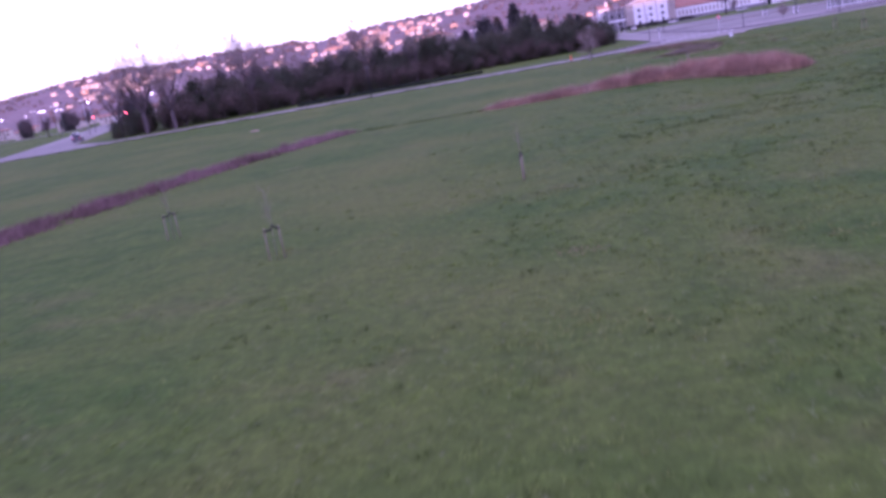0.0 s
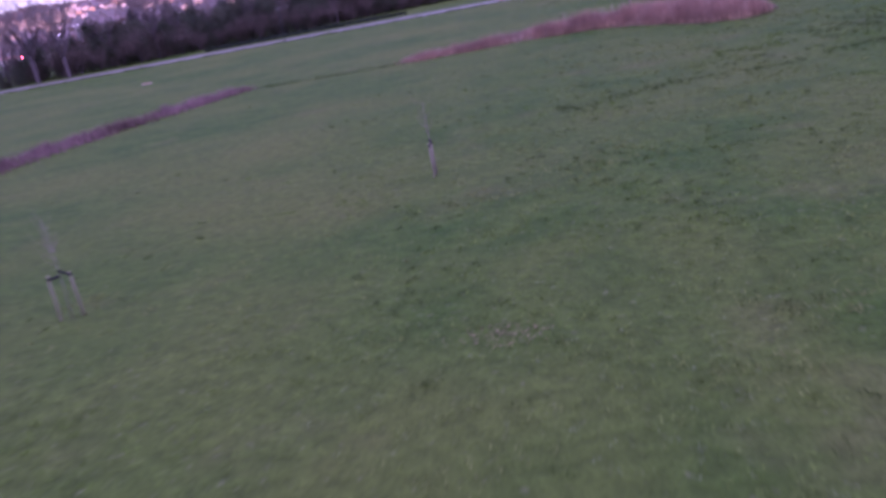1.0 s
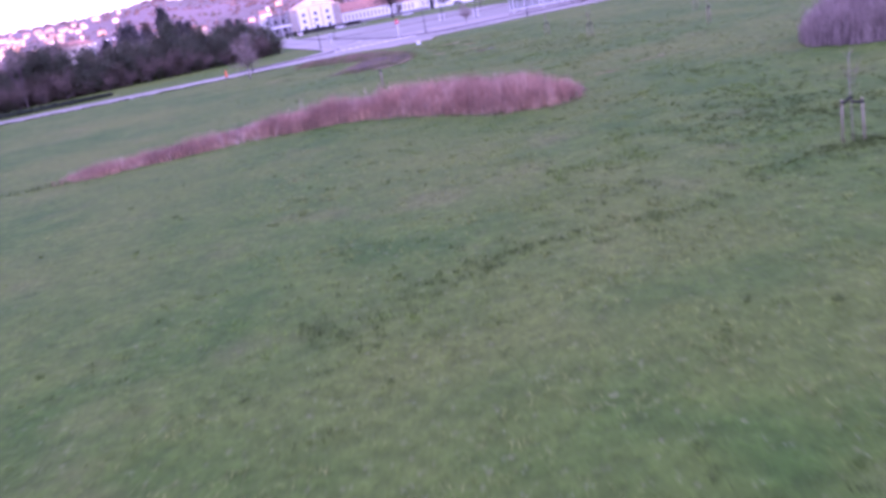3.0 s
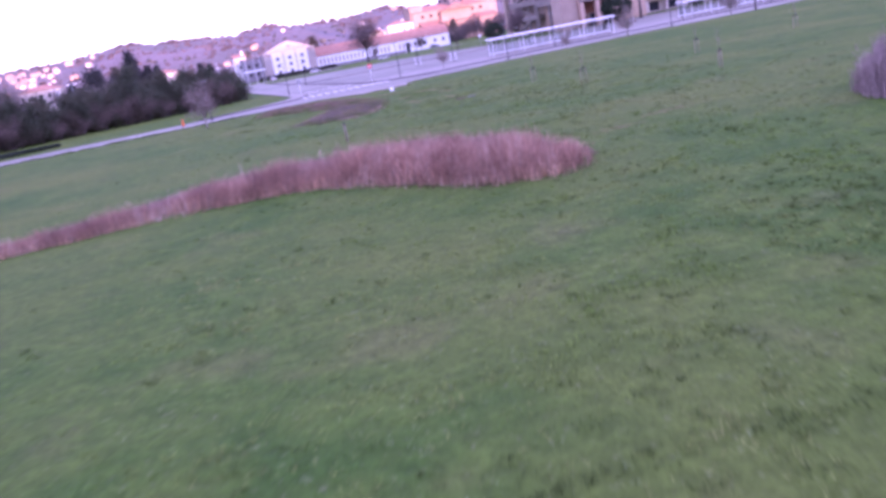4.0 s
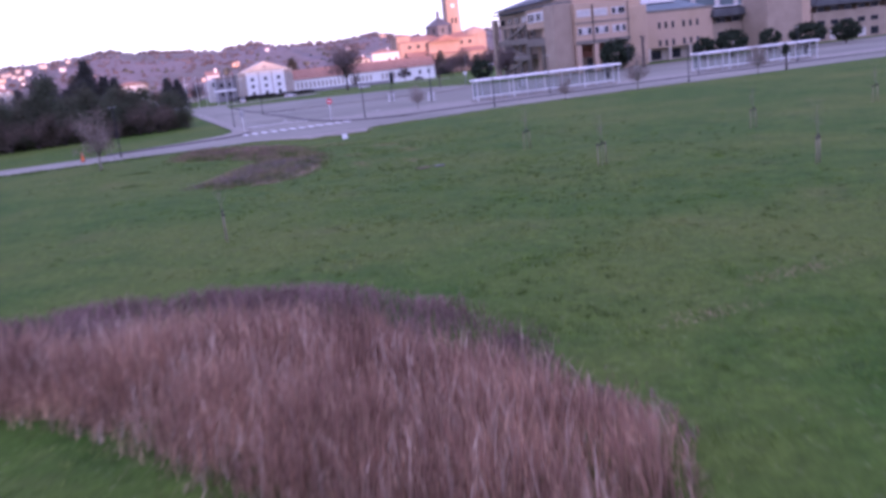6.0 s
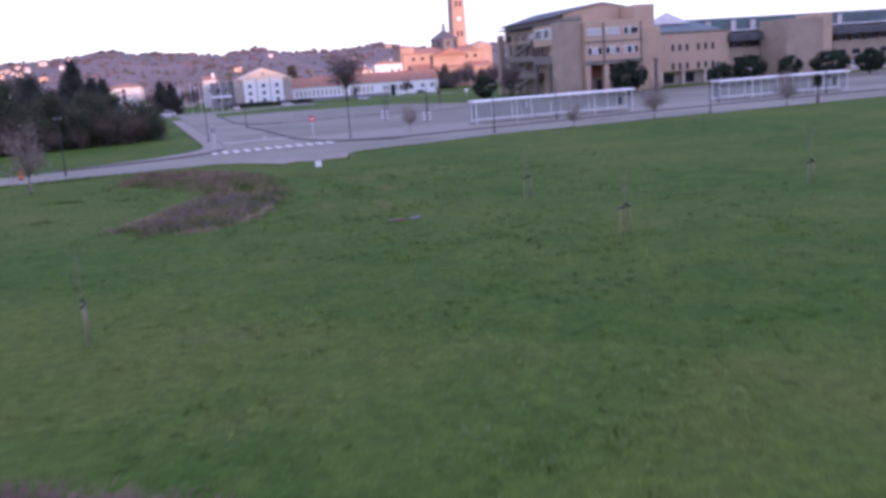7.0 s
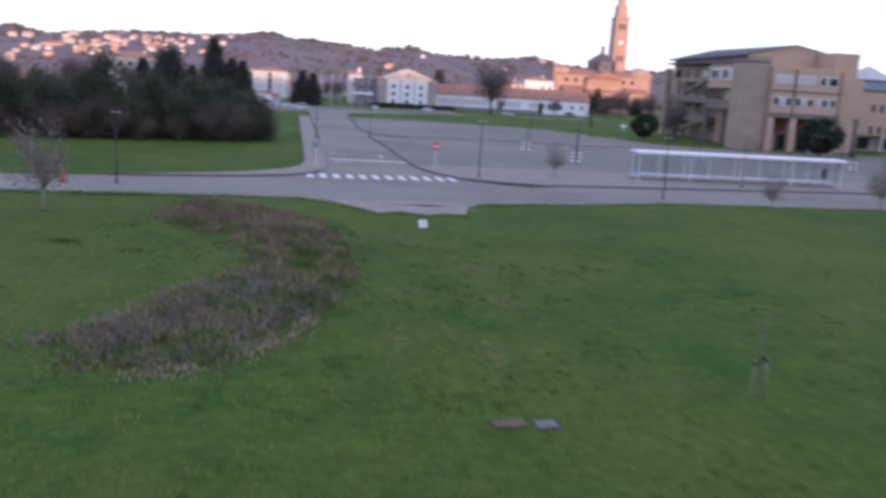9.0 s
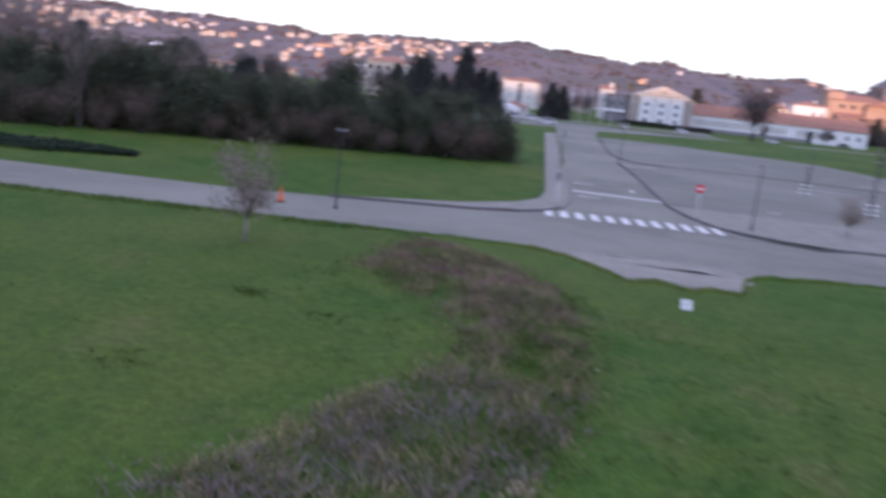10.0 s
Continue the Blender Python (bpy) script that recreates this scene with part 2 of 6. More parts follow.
# darker brick; also carries the shade of the office's recessed and left walls
M_BRICKDARK = material("dark_and_shaded_brick", (0.405, 0.322, 0.24), (0.335, 0.265, 0.198), scale=0.4, fine=7, bump=0.3, coords="world")
M_CONCRETE = material("pale_concrete", (0.36, 0.32, 0.295), (0.28, 0.25, 0.235), scale=0.5, fine=6, bump=0.2, coords="world")
M_CHURCH = material("church_brick", (0.43, 0.30, 0.225), (0.36, 0.245, 0.18), scale=0.2, fine=3, bump=0.2, coords="world")
M_PLASTER = material("white_plaster", (0.76, 0.73, 0.70), (0.66, 0.63, 0.6), scale=0.3, fine=4, bump=0.1, coords="world")
M_GREYPLASTER = material("grey_plaster", (0.27, 0.26, 0.275), (0.22, 0.21, 0.225), scale=0.3, fine=4, bump=0.1, coords="world")
M_CREAM = material("cream_plaster", (0.62, 0.55, 0.46), (0.53, 0.46, 0.39), scale=0.3, fine=4, bump=0.1, coords="world")
# orange of the low sun is mixed into this plaster's colour
M_SUNPLASTER = material("sun_tinted_plaster", (0.60, 0.42, 0.30), (0.5, 0.34, 0.24), scale=0.3, fine=4, bump=0.1, coords="world")
M_WHITEWALL = material("fresh_white_paint", (0.88, 0.88, 0.88), (0.83, 0.83, 0.83), scale=0.3, fine=4, bump=0.05, coords="world")
M_SANDWALL = material("sand_plaster", (0.44, 0.385, 0.34), (0.36, 0.315, 0.28), scale=0.3, fine=4, bump=0.1, coords="world")
M_TILE = material("clay_roof_tiles", (0.38, 0.21, 0.155), (0.29, 0.155, 0.115), scale=0.6, fine=6, bump=0.5, coords="world")
M_TEAL = material("weathered_copper_roof", (0.12, 0.17, 0.18), (0.085, 0.12, 0.13), rough=0.6, scale=0.4, fine=5, bump=0.2, coords="world")
M_SLATE = material("grey_roof_felt", (0.13, 0.135, 0.14), (0.09, 0.095, 0.1), scale=0.5, fine=6, bump=0.3, coords="world")
M_LEAD = material("lead_sheet", (0.14, 0.135, 0.15), (0.09, 0.09, 0.1), rough=0.55, metal=0.3, scale=0.6, fine=5, bump=0.2)
M_WINDOW = material("dark_window_glass", (0.03, 0.033, 0.04), (0.02, 0.023, 0.028), rough=0.16, scale=1, fine=5, bump=0, spec=0.35)
M_BLIND = material("pale_blinds", (0.6, 0.58, 0.55), (0.48, 0.46, 0.44), rough=0.6, scale=1, fine=8, bump=0.1)
# mauve of distance haze is mixed into the woods and hill tree colours
M_WOODS = material("hazy_mauve_woodland", (0.2, 0.172, 0.178), (0.158, 0.138, 0.142), scale=0.03, fine=0.22, bump=0.6, spread=0.8,
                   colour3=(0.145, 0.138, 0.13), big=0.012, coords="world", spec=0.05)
M_FARTREE = material("hill_trees", (0.165, 0.138, 0.145), (0.115, 0.1, 0.102), scale=0.02, fine=0.4, bump=0, island=0.4, coords="world", spec=0.05)
M_FAREVERGREEN = material("far_evergreens", (0.115, 0.118, 0.098), (0.088, 0.092, 0.076), scale=0.02, fine=0.4, bump=0, island=0.4, coords="world", spec=0.05)
M_MASONRY = material("darkened_concrete", (0.24, 0.212, 0.172), (0.18, 0.16, 0.134), scale=0.5, fine=6, bump=0.2, coords="world")
M_HAZETWIG = material("fine_grey_twigs", (0.2, 0.16, 0.152), (0.125, 0.102, 0.096), scale=0.6, fine=5, bump=0, island=0.7, spec=0.06)
M_RUSSET = material("russet_shrub_twigs", (0.21, 0.162, 0.13), (0.135, 0.108, 0.088), scale=0.6, fine=5, bump=0, island=0.8, spec=0.06)
M_COVER = material("cast_iron_cover", (0.19, 0.2, 0.19), (0.125, 0.13, 0.125), rough=0.6, metal=0.2, scale=3, fine=25, bump=0.4)
M_CAR = material("white_car_paint", (0.7, 0.7, 0.71), (0.62, 0.62, 0.63), rough=0.3, scale=1, fine=6, bump=0, spec=0.6)
M_CARDARK = material("grey_car_paint", (0.12, 0.125, 0.14), (0.1, 0.1, 0.11), rough=0.3, scale=1, fine=6, bump=0, spec=0.6)
M_ORANGE = material("orange_board", (0.55, 0.3, 0.2), (0.42, 0.24, 0.17), scale=3, fine=15, bump=0.2)
M_CONE = material("orange_plastic", (0.75, 0.16, 0.035), (0.62, 0.14, 0.04), rough=0.5, scale=4, fine=20, bump=0.05)
M_LAMPGLOW = plain_glow("street_lamp_glow", (1.0, 0.93, 0.85), 0.3)
M_TOWNGLOW = plain_glow("town_lamp_glow", (1.0, 0.95, 0.9), 3.0)
M_REDGLOW = plain_glow("red_signal_glow", (1.0, 0.12, 0.1), 8.0)


for leafy in (M_LEAF, M_BROWNLEAF, M_HAZELEAF, M_HAZETWIG, M_RUSSET, M_REED, M_PLUME, M_SCRUB):
    let_through(leafy, 0.38)


def glass_pane():
    m = bpy.data.materials.new("shelter_glass")
    m.use_nodes = True
    n, l = m.node_tree.nodes, m.node_tree.links
    b = n["Principled BSDF"]
    b.inputs["Base Color"].default_value = (0.8, 0.86, 0.88, 1)
    b.inputs["Roughness"].default_value = 0.08
    b.inputs["Transmission Weight"].default_value = 1.0
    b.inputs["IOR"].default_value = 1.05
    return m


M_GLASS = glass_pane()


# ---------- mesh helpers ----------
class Geo:
    def __init__(self):
        self.v, self.f = [], []

    def quad(self, *p):
        i = len(self.v)
        self.v += [tuple(q) for q in p]
        self.f.append(tuple(range(i, i + len(p))))
        return self

    def box(self, x0, y0, z0, x1, y1, z1, c=0.0):
        """A box; c: the chamfer of its upper and upright edges."""
        i = len(self.v)
        if c <= 0:
            self.v += [(x0, y0, z0), (x1, y0, z0), (x1, y1, z0), (x0, y1, z0), (x0, y0, z1), (x1, y0, z1), (x1, y1, z1), (x0, y1, z1)]
            self.f += [(i, i + 3, i + 2, i + 1), (i + 4, i + 5, i + 6, i + 7)] + [(i + k, i + (k + 1) % 4, i + 4 + (k + 1) % 4, i + 4 + k) for k in range(4)]
            return self
        ring = [(x0 + c, y0), (x1 - c, y0), (x1, y0 + c), (x1, y1 - c), (x1 - c, y1), (x0 + c, y1), (x0, y1 - c), (x0, y0 + c)]
        mx, my = (x0 + x1) / 2, (y0 + y1) / 2
        inner = [(x + math.copysign(c * 0.7, mx - x), y + math.copysign(c * 0.7, my - y)) for x, y in ring]
        for rr, z in ((ring, z0), (ring, z1 - c), (inner, z1)):
            self.v += [(x, y, z) for x, y in rr]
        self.f.append(tuple(i + k for k in reversed(range(8))))
        self.f.append(tuple(i + 16 + k for k in range(8)))
        for b in (0, 8):
            self.f += [(i + b + k, i + b + (k + 1) % 8, i + b + 8 + (k + 1) % 8, i + b + 8 + k) for k in range(8)]
        return self

    def tube(self, pts, radii, n=6, cap=True):
        i = len(self.v)
        pts = [Vector(p) for p in pts]
        for k, p in enumerate(pts):
            d = (pts[min(k + 1, len(pts) - 1)] - pts[max(k - 1, 0)]).normalized()
            u = d.cross(Vector((0.31, 0.95, 0.05))).normalized()
            w = d.cross(u)
            r = radii[k] if isinstance(radii, (list, tuple)) else radii
            self.v += [tuple(p + (u * math.cos(t) + w * math.sin(t)) * r) for t in (2 * math.pi * q / n for q in range(n))]
        for k in range(len(pts) - 1):
            self.f += [(i + k * n + q, i + k * n + (q + 1) % n, i + (k + 1) * n + (q + 1) % n, i + (k + 1) * n + q) for q in range(n)]
        if cap:
            self.f.append(tuple(i + q for q in reversed(range(n))))
            self.f.append(tuple(i + (len(pts) - 1) * n + q for q in range(n)))
        return self

    def prism(self, poly, z0, z1):
        """An upright prism over a polygon that runs anticlockwise."""
        i, n = len(self.v), len(poly)
        self.v += [(x, y, z0) for x, y in poly] + [(x, y, z1) for x, y in poly]
        self.f += [tuple(i + k for k in reversed(range(n))), tuple(i + n + k for k in range(n))]
        self.f += [(i + k, i + (k + 1) % n, i + n + (k + 1) % n, i + n + k) for k in range(n)]
        return self

    def lathe(self, profile, n=16, cx=0.0, cy=0.0):
        i = len(self.v)
        for r, z in profile:
            self.v += [(cx + r * math.cos(t), cy + r * math.sin(t), z) for t in (2 * math.pi * (q + 0.5) / n for q in range(n))]
        for k in range(len(profile) - 1):
            self.f += [(i + k * n + q, i + k * n + (q + 1) % n, i + (k + 1) * n + (q + 1) % n, i + (k + 1) * n + q) for q in range(n)]
        self.f.append(tuple(i + q for q in reversed(range(n))))
        self.f.append(tuple(i + (len(profile) - 1) * n + q for q in range(n)))
        return self

    def mesh(self, name, mat, smooth=False):
        me = bpy.data.meshes.new(name)
        me.from_pydata(self.v, [], self.f)
        me.materials.append(mat)
        if smooth:
            me.polygons.foreach_set("use_smooth", [True] * len(me.polygons))
        me.update()
        return me


def part(name, geo, mat, parent=None, label="", smooth=False):
    me = geo if isinstance(geo, bpy.types.Mesh) else geo.mesh(name, mat, smooth)
    ob = new(name, me)
    if parent:
        ob.parent = parent
    if label:
        ob["label"] = label
    return ob


def thing(name, label, category, group="", at=(0, 0, 0), turn=0.0):
    ob = new(name)
    ob.empty_display_size = 0.3
    ob.matrix_basis = pose(*at, 0, 0, turn)
    return tagged(ob, label, category, group)


def structure(name, geo, mat, label, category, smooth=False, kind="structure"):
    return tagged(part(name, geo, mat, None, "", smooth), label, category, "", kind)


def interp(x, table):
    xs, ys = zip(*table)
    return float(np.interp(x, xs, ys))


def inside(x, y, poly):
    hit = False
    for (x0, y0), (x1, y1) in zip(poly, poly[1:] + poly[:1]):
        if (y0 > y) != (y1 > y) and x < (x1 - x0) * (y - y0) / (y1 - y0) + x0:
            hit = not hit
    return hit


def edge_gap(x, y, poly):
    """Distance from a point to the outline of a polygon."""
    best = 1e9
    for (x0, y0), (x1, y1) in zip(poly, poly[1:] + poly[:1]):
        dx, dy = x1 - x0, y1 - y0
        t = max(0, min(1, ((x - x0) * dx + (y - y0) * dy) / (dx * dx + dy * dy + 1e-9)))
        best = min(best, math.hypot(x - x0 - t * dx, y - y0 - t * dy))
    return best


def level(y):
    """Height of the land: level to the car park's end, then sinking a little towards the town."""
    t = max(0.0, min(1.0, (y - 190) / 130))
    return -2.2 * t * t * (3 - 2 * t)


# ---------- ground, roads, pavements ----------
def spaced(lo, hi, fine, reach):
    inner = list(np.arange(lo, hi + 1e-6, fine))
    out, step = [], fine
    x = hi
    while x < reach:
        step *= 1.28
        x += step
        out.append(x)
    low, step, x = [], fine, lo
    while x > -reach:
        step *= 1.28
        x -= step
        low.append(x)
    return low[::-1] + inner + out


def rolling(x, y):
    keep = max(0.0, min(1.0, (52 - y) / 8)) * max(0.0, min(1.0, (x + 95) / 20)) * max(0.0, min(1.0, (60 - x) / 20))
    return keep * (0.10 * noise.noise(Vector((x * 0.11, y * 0.11, 1.3))) + 0.035 * noise.noise(Vector((x * 0.7, y * 0.7, 5.1))))


def build_ground():
    xs, ys = spaced(-72, 40, 0.8, 3800), spaced(-96, 60, 0.8, 3800)
    g = Geo()
    g.v = [(x, y, level(y) + rolling(x, y)) for y in ys for x in xs]
    n = len(xs)
    g.f = [(j * n + i, j * n + i + 1, (j + 1) * n + i + 1, (j + 1) * n + i) for j in range(len(ys) - 1) for i in range(n - 1)]
    structure("ground", g, M_GRASS, "wide mown meadow with patchy green and yellowish winter grass", "meadow", True)


build_ground()

NEAR = [(-400, 46), (-120, 54), (-60, 56.5), (-37, 57.2), (-24, 58), (-11, 59.0), (-8.2, 59.2), (-6.2, 58.6), (-4.7, 57.4), (-3.1, 55.4), (-2.1, 53.3), (-1.4, 54.0), (-0.6, 54.5), (0.3, 53.6), (1.1, 53.2), (2.0, 54.3), (2.7, 53.8), (3.2, 53.8),
        (3.9, 56.6), (5.0, 58.8), (9, 60.0), (13, 60.9), (20, 63.4), (38, 64.4), (66, 66), (140, 68), (420, 74)]
FAR = [(-400, 56), (-120, 62), (-60, 64.2), (-42, 65.1), (-27, 65.9), (-20, 67.4), (-11.5, 69.6), (12.5, 71.4), (24, 73), (46.7, 76), (80, 77.5), (140, 79), (420, 85)]
SIDE_L = [(70.2, -10.3), (71.2, -8.3), (73, -6.5), (75.5, -5.2), (79, -4.6), (84, -4.4), (110, -5.0), (173, -6.4), (206, -7)]
SIDE_R = [(70.5, 11.4), (71.6, 9.2), (73, 7.2), (75.5, 5.4), (79, 4.1), (84, 3.2), (110, 2.3), (173, 0.7), (206, 2.2)]
Z_ROAD = 0.03


def strip(g, rows):
    """Quads between successive pairs of points."""
    for (a0, b0), (a1, b1) in zip(rows, rows[1:]):
        g.quad(a0, b0, b1, a1)


def build_roads():
    g = Geo()
    xs = sorted({x for x, _ in NEAR} | {x for x, _ in FAR} | set(np.arange(-100, 100, 4.0)))
    strip(g, [((x, interp(x, FAR), Z_ROAD), (x, interp(x, NEAR), Z_ROAD)) for x in xs])
    structure("road_main", g, M_ASPHALT, "worn grey asphalt road along the meadow's edge", "road")
    g = Geo()
    ys = sorted({y for y, _ in SIDE_L} | {y for y, _ in SIDE_R} | set(np.arange(86, 206, 8.0)))
    rows = [((-11.5, 69.6, Z_ROAD), (12.5, 71.4, Z_ROAD))]
    rows += [((interp(y, SIDE_L), y, Z_ROAD + level(y)), (interp(y, SIDE_R), y, Z_ROAD + level(y))) for y in ys if y > 71]
    strip(g, rows)
    structure("road_side", g, M_ASPHALT, "grey asphalt side road between lawn and car park", "road")
    g = Geo()
    strip(g, [((-127, 62.2, Z_ROAD), (-103, 63, Z_ROAD)), ((-130, 75, Z_ROAD), (-116, 75, Z_ROAD)), ((-141, 110, Z_ROAD), (-128, 110, Z_ROAD)), ((-170, 190, Z_ROAD), (-156, 190, Z_ROAD))])
    structure("road_branch", g, M_ASPHALT, "asphalt branch road leading to the town", "road")
    g = Geo()
    mid = [(-400, 186), (-60, 196), (-17, 200), (0, 206), (15, 224), (32, 252), (49, 276), (75, 297), (120, 320), (400, 440)]
    bank = []
    for k, (x, y) in enumerate(mid):
        (ax, ay), (bx, by) = mid[max(k - 1, 0)], mid[min(k + 1, len(mid) - 1)]
        d = math.hypot(bx - ax, by - ay)
        nx, ny = -(by - ay) / d * 4, (bx - ax) / d * 4
        bank.append(((x + nx, y + ny, level(y + ny) + 0.06), (x - nx, y - ny, level(y - ny) + 0.06)))
    strip(g, bank)
    structure("road_town", g, M_ASPHALT, "town road in front of the white buildings", "road")


build_roads()


def build_forecourt():
    g = Geo()
    rim = [(-60, 200.5), (-17, 204.2), (-3, 208.5), (10, 226), (27, 254), (40, 272), (44, 330), (5, 340), (-62, 330)]
    cx, cy = -8.0, 270.0
    for (x0, y0), (x1, y1) in zip(rim, rim[1:] + rim[:1]):
        for q0, q1 in ((0.0, 0.5), (0.5, 0.8), (0.8, 1.0)):
            pts = [(cx + (x0 - cx) * q1, cy + (y0 - cy) * q1), (cx + (x1 - cx) * q1, cy + (y1 - cy) * q1)]
            pts += [(cx + (x1 - cx) * q0, cy + (y1 - cy) * q0), (cx + (x0 - cx) * q0, cy + (y0 - cy) * q0)] if q0 else [(cx, cy)]
            g.quad(*[(x, y, level(y) + 0.035) for x, y in pts])
    structure("forecourt", g, M_LOT, "grey asphalt forecourt before the town buildings", "forecourt")


build_forecourt()

LOT = [(3.6, 84.6), (30, 85.4), (62, 86.5), (170, 91), (170, 142), (60, 134), (50, 138), (45, 149.5), (42.2, 159), (39, 168), (32, 172.5), (23, 175), (14.5, 180), (1.0, 178), (1.6, 131), (2.6, 110)]


def build_lot():
    g = Geo()
    g.quad(*[(x, y, Z_ROAD + 0.005 + level(y)) for x, y in LOT])
    structure("car_park", g, M_LOT, "large empty asphalt car park with faded white markings", "car park")
    g = Geo()
    xs = [6.4, 7.5, 9.5, 12.5, 18, 24, 30, 38, 46.7, 60, 80, 110, 140]
    top = 0.13
    strip(g, [((x, 84.3 + (x - 6) * 0.035, top), (x, (interp(x, FAR) if x >= 12.5 else interp(x, [(6.4, 74.6), (7.5, 73.4), (9.5, 72.2), (12.5, 71.6)])) + 0.28, top)) for x in xs])
    strip(g, [((x, 84.3 + (x - 6) * 0.035, 0.0), (x, 84.3 + (x - 6) * 0.035, top)) for x in xs])
    strip(g, [((interp(y, SIDE_R) + 0.26, y, top), (6.4, y, top)) for y in (74.7, 75.5, 77, 79, 81.5, 84.31)])
    structure("pavement_shelters", g, M_PAVE, "pale concrete pavement under the bus shelters", "pavement")
    g = Geo()
    ys = [71.6, 73, 75.5, 79, 84, 110, 173]
    strip(g, [((interp(y, [(71.6, -12.5), (75.5, -8.6), (79, -7.1), (84, -6.7), (173, -8.6)]), y, top), (interp(y, SIDE_L) - 0.28, y, top)) for y in ys])
    g.quad((-19, 68.2, top), (-11.6, 69.95, top), (-8.8, 71.6, top), (-12.5, 71.6, top))
    structure("pavement_corner", g, M_PAVE, "pale concrete pavement round the street corner", "pavement")


build_lot()


def build_apron():
    """Pale gravelly wear where the grass meets the road mouth, with a ragged grass edge."""
    rng = random.Random(15)
    g = Geo()
    n = 40
    rim = [(0.2 + 3.9 * math.cos(t) * (1 + 0.3 * rng.uniform(-1, 1)), 56.4 + 1.7 * math.sin(t) * (1 + 0.4 * rng.uniform(-1, 1))) for t in (2 * math.pi * k / n for k in range(n))]
    g.quad(*[(x, max(y, interp(x, NEAR) + 0.12), Z_ROAD + 0.005) for x, y in rim])
    structure("gravel_apron", g, M_GRAVEL, "pale worn gravel at the mouth of the field entrance", "gravel")
    g = Geo()
    for _ in range(1700):
        t = rng.uniform(0, 6.283)
        q = 0.5 + abs(rng.gauss(0, 0.42))
        cx, cy, r = 0.4 + 5.8 * math.cos(t) * q, 57.0 + 2.7 * math.sin(t) * q, rng.uniform(0.06, 0.36) * max(0.2, 1.4 - q * 0.8)
        if cy < interp(cx, NEAR) + 0.3:
            continue
        z = Z_ROAD + rng.uniform(0.008, 0.016)
        g.quad(*[(cx + 1.7 * r * rng.uniform(0.6, 1.2) * math.cos(a), cy + r * rng.uniform(0.6, 1.2) * math.sin(a), z) for a in (k * 0.8976 for k in range(7))])
    structure("gravel_scatter", g, M_GRAVEL, "thin spilt gravel fading out over the asphalt", "gravel", kind="stuff")
    g = Geo()
    for _ in range(7500):
        x = rng.uniform(-30, 45)
        if rng.random() < 0.5:
            x = rng.uniform(-8, 10)
        y = interp(x, NEAR) + rng.gauss(-0.1, 0.2) + 0.35 * noise.noise(Vector((x * 1.1, 0.0, 4.0)))
        h = rng.uniform(0.05, 0.16)
        dx, dy = rng.gauss(0, 0.05), rng.gauss(0, 0.05)
        g.quad((x - 0.03, y, 0), (x + 0.03, y, 0), (x + dx, y + dy, h))
    structure("verge_grass", g, M_BLADE, "ragged grass growing over the road's edge", "grass", kind="stuff")


build_apron()


def kerb_line(label, pts, mat=M_KERB):
    """Kerb stones of a metre each along a line."""
    root = thing("kerb", label, "kerb")
    root["kind"] = "structure"
    stone = Geo().box(-0.49, -0.12, 0.0, 0.49, 0.12, 0.15, 0.02).mesh("kerb_stone", mat)
    long_ = []
    run = 0.0
    for (x0, y0), (x1, y1) in zip(pts, pts[1:]):
        d = math.hypot(x1 - x0, y1 - y0)
        while run < d:
            t = run / d
            long_.append((x0 + (x1 - x0) * t, y0 + (y1 - y0) * t, math.degrees(math.atan2(y1 - y0, x1 - x0))))
            run += 1.0
        run -= d
    for x, y, r in long_[:290]:
        ob = part("kerb_stone", stone, None, root)
        ob.matrix_basis = pose(x, y, level(y) + 0.005, 0, 0, r)
    return root


kerb_line("dark worn kerb stones along the car park side", [(1.7, 119.6)] + [(x + 0.12, y) for y, x in SIDE_R[5:7]][::-1] + [(x + 0.12, y) for y, x in SIDE_R[:6]][::-1]
          + [(14, 71.7), (24, 73.12), (46.7, 76.12), (80, 77.6)])
kerb_line("dark kerb stones between side road and car park", [(1.8, 179), (1.2, 155), (1.2, 142), (1.6, 134), (2.6, 128.5), (4.6, 125.4), (8, 125.6)])
kerb_line("pale kerb stones across the middle of the car park", [(8, 125.6), (13, 126.6), (24, 127.4), (34, 125), (41, 128), (44, 134)], M_PAVE)
kerb_line("worn kerb stones round the lawn corner", [(-20, 67.5), (-11.5, 69.75)] + [(x - 0.12, y) for y, x in SIDE_L[:4]])
kerb_line("pale kerb stones along the side road's pavement", [(x - 0.12, y) for y, x in SIDE_L[3:7]], M_PAVE)


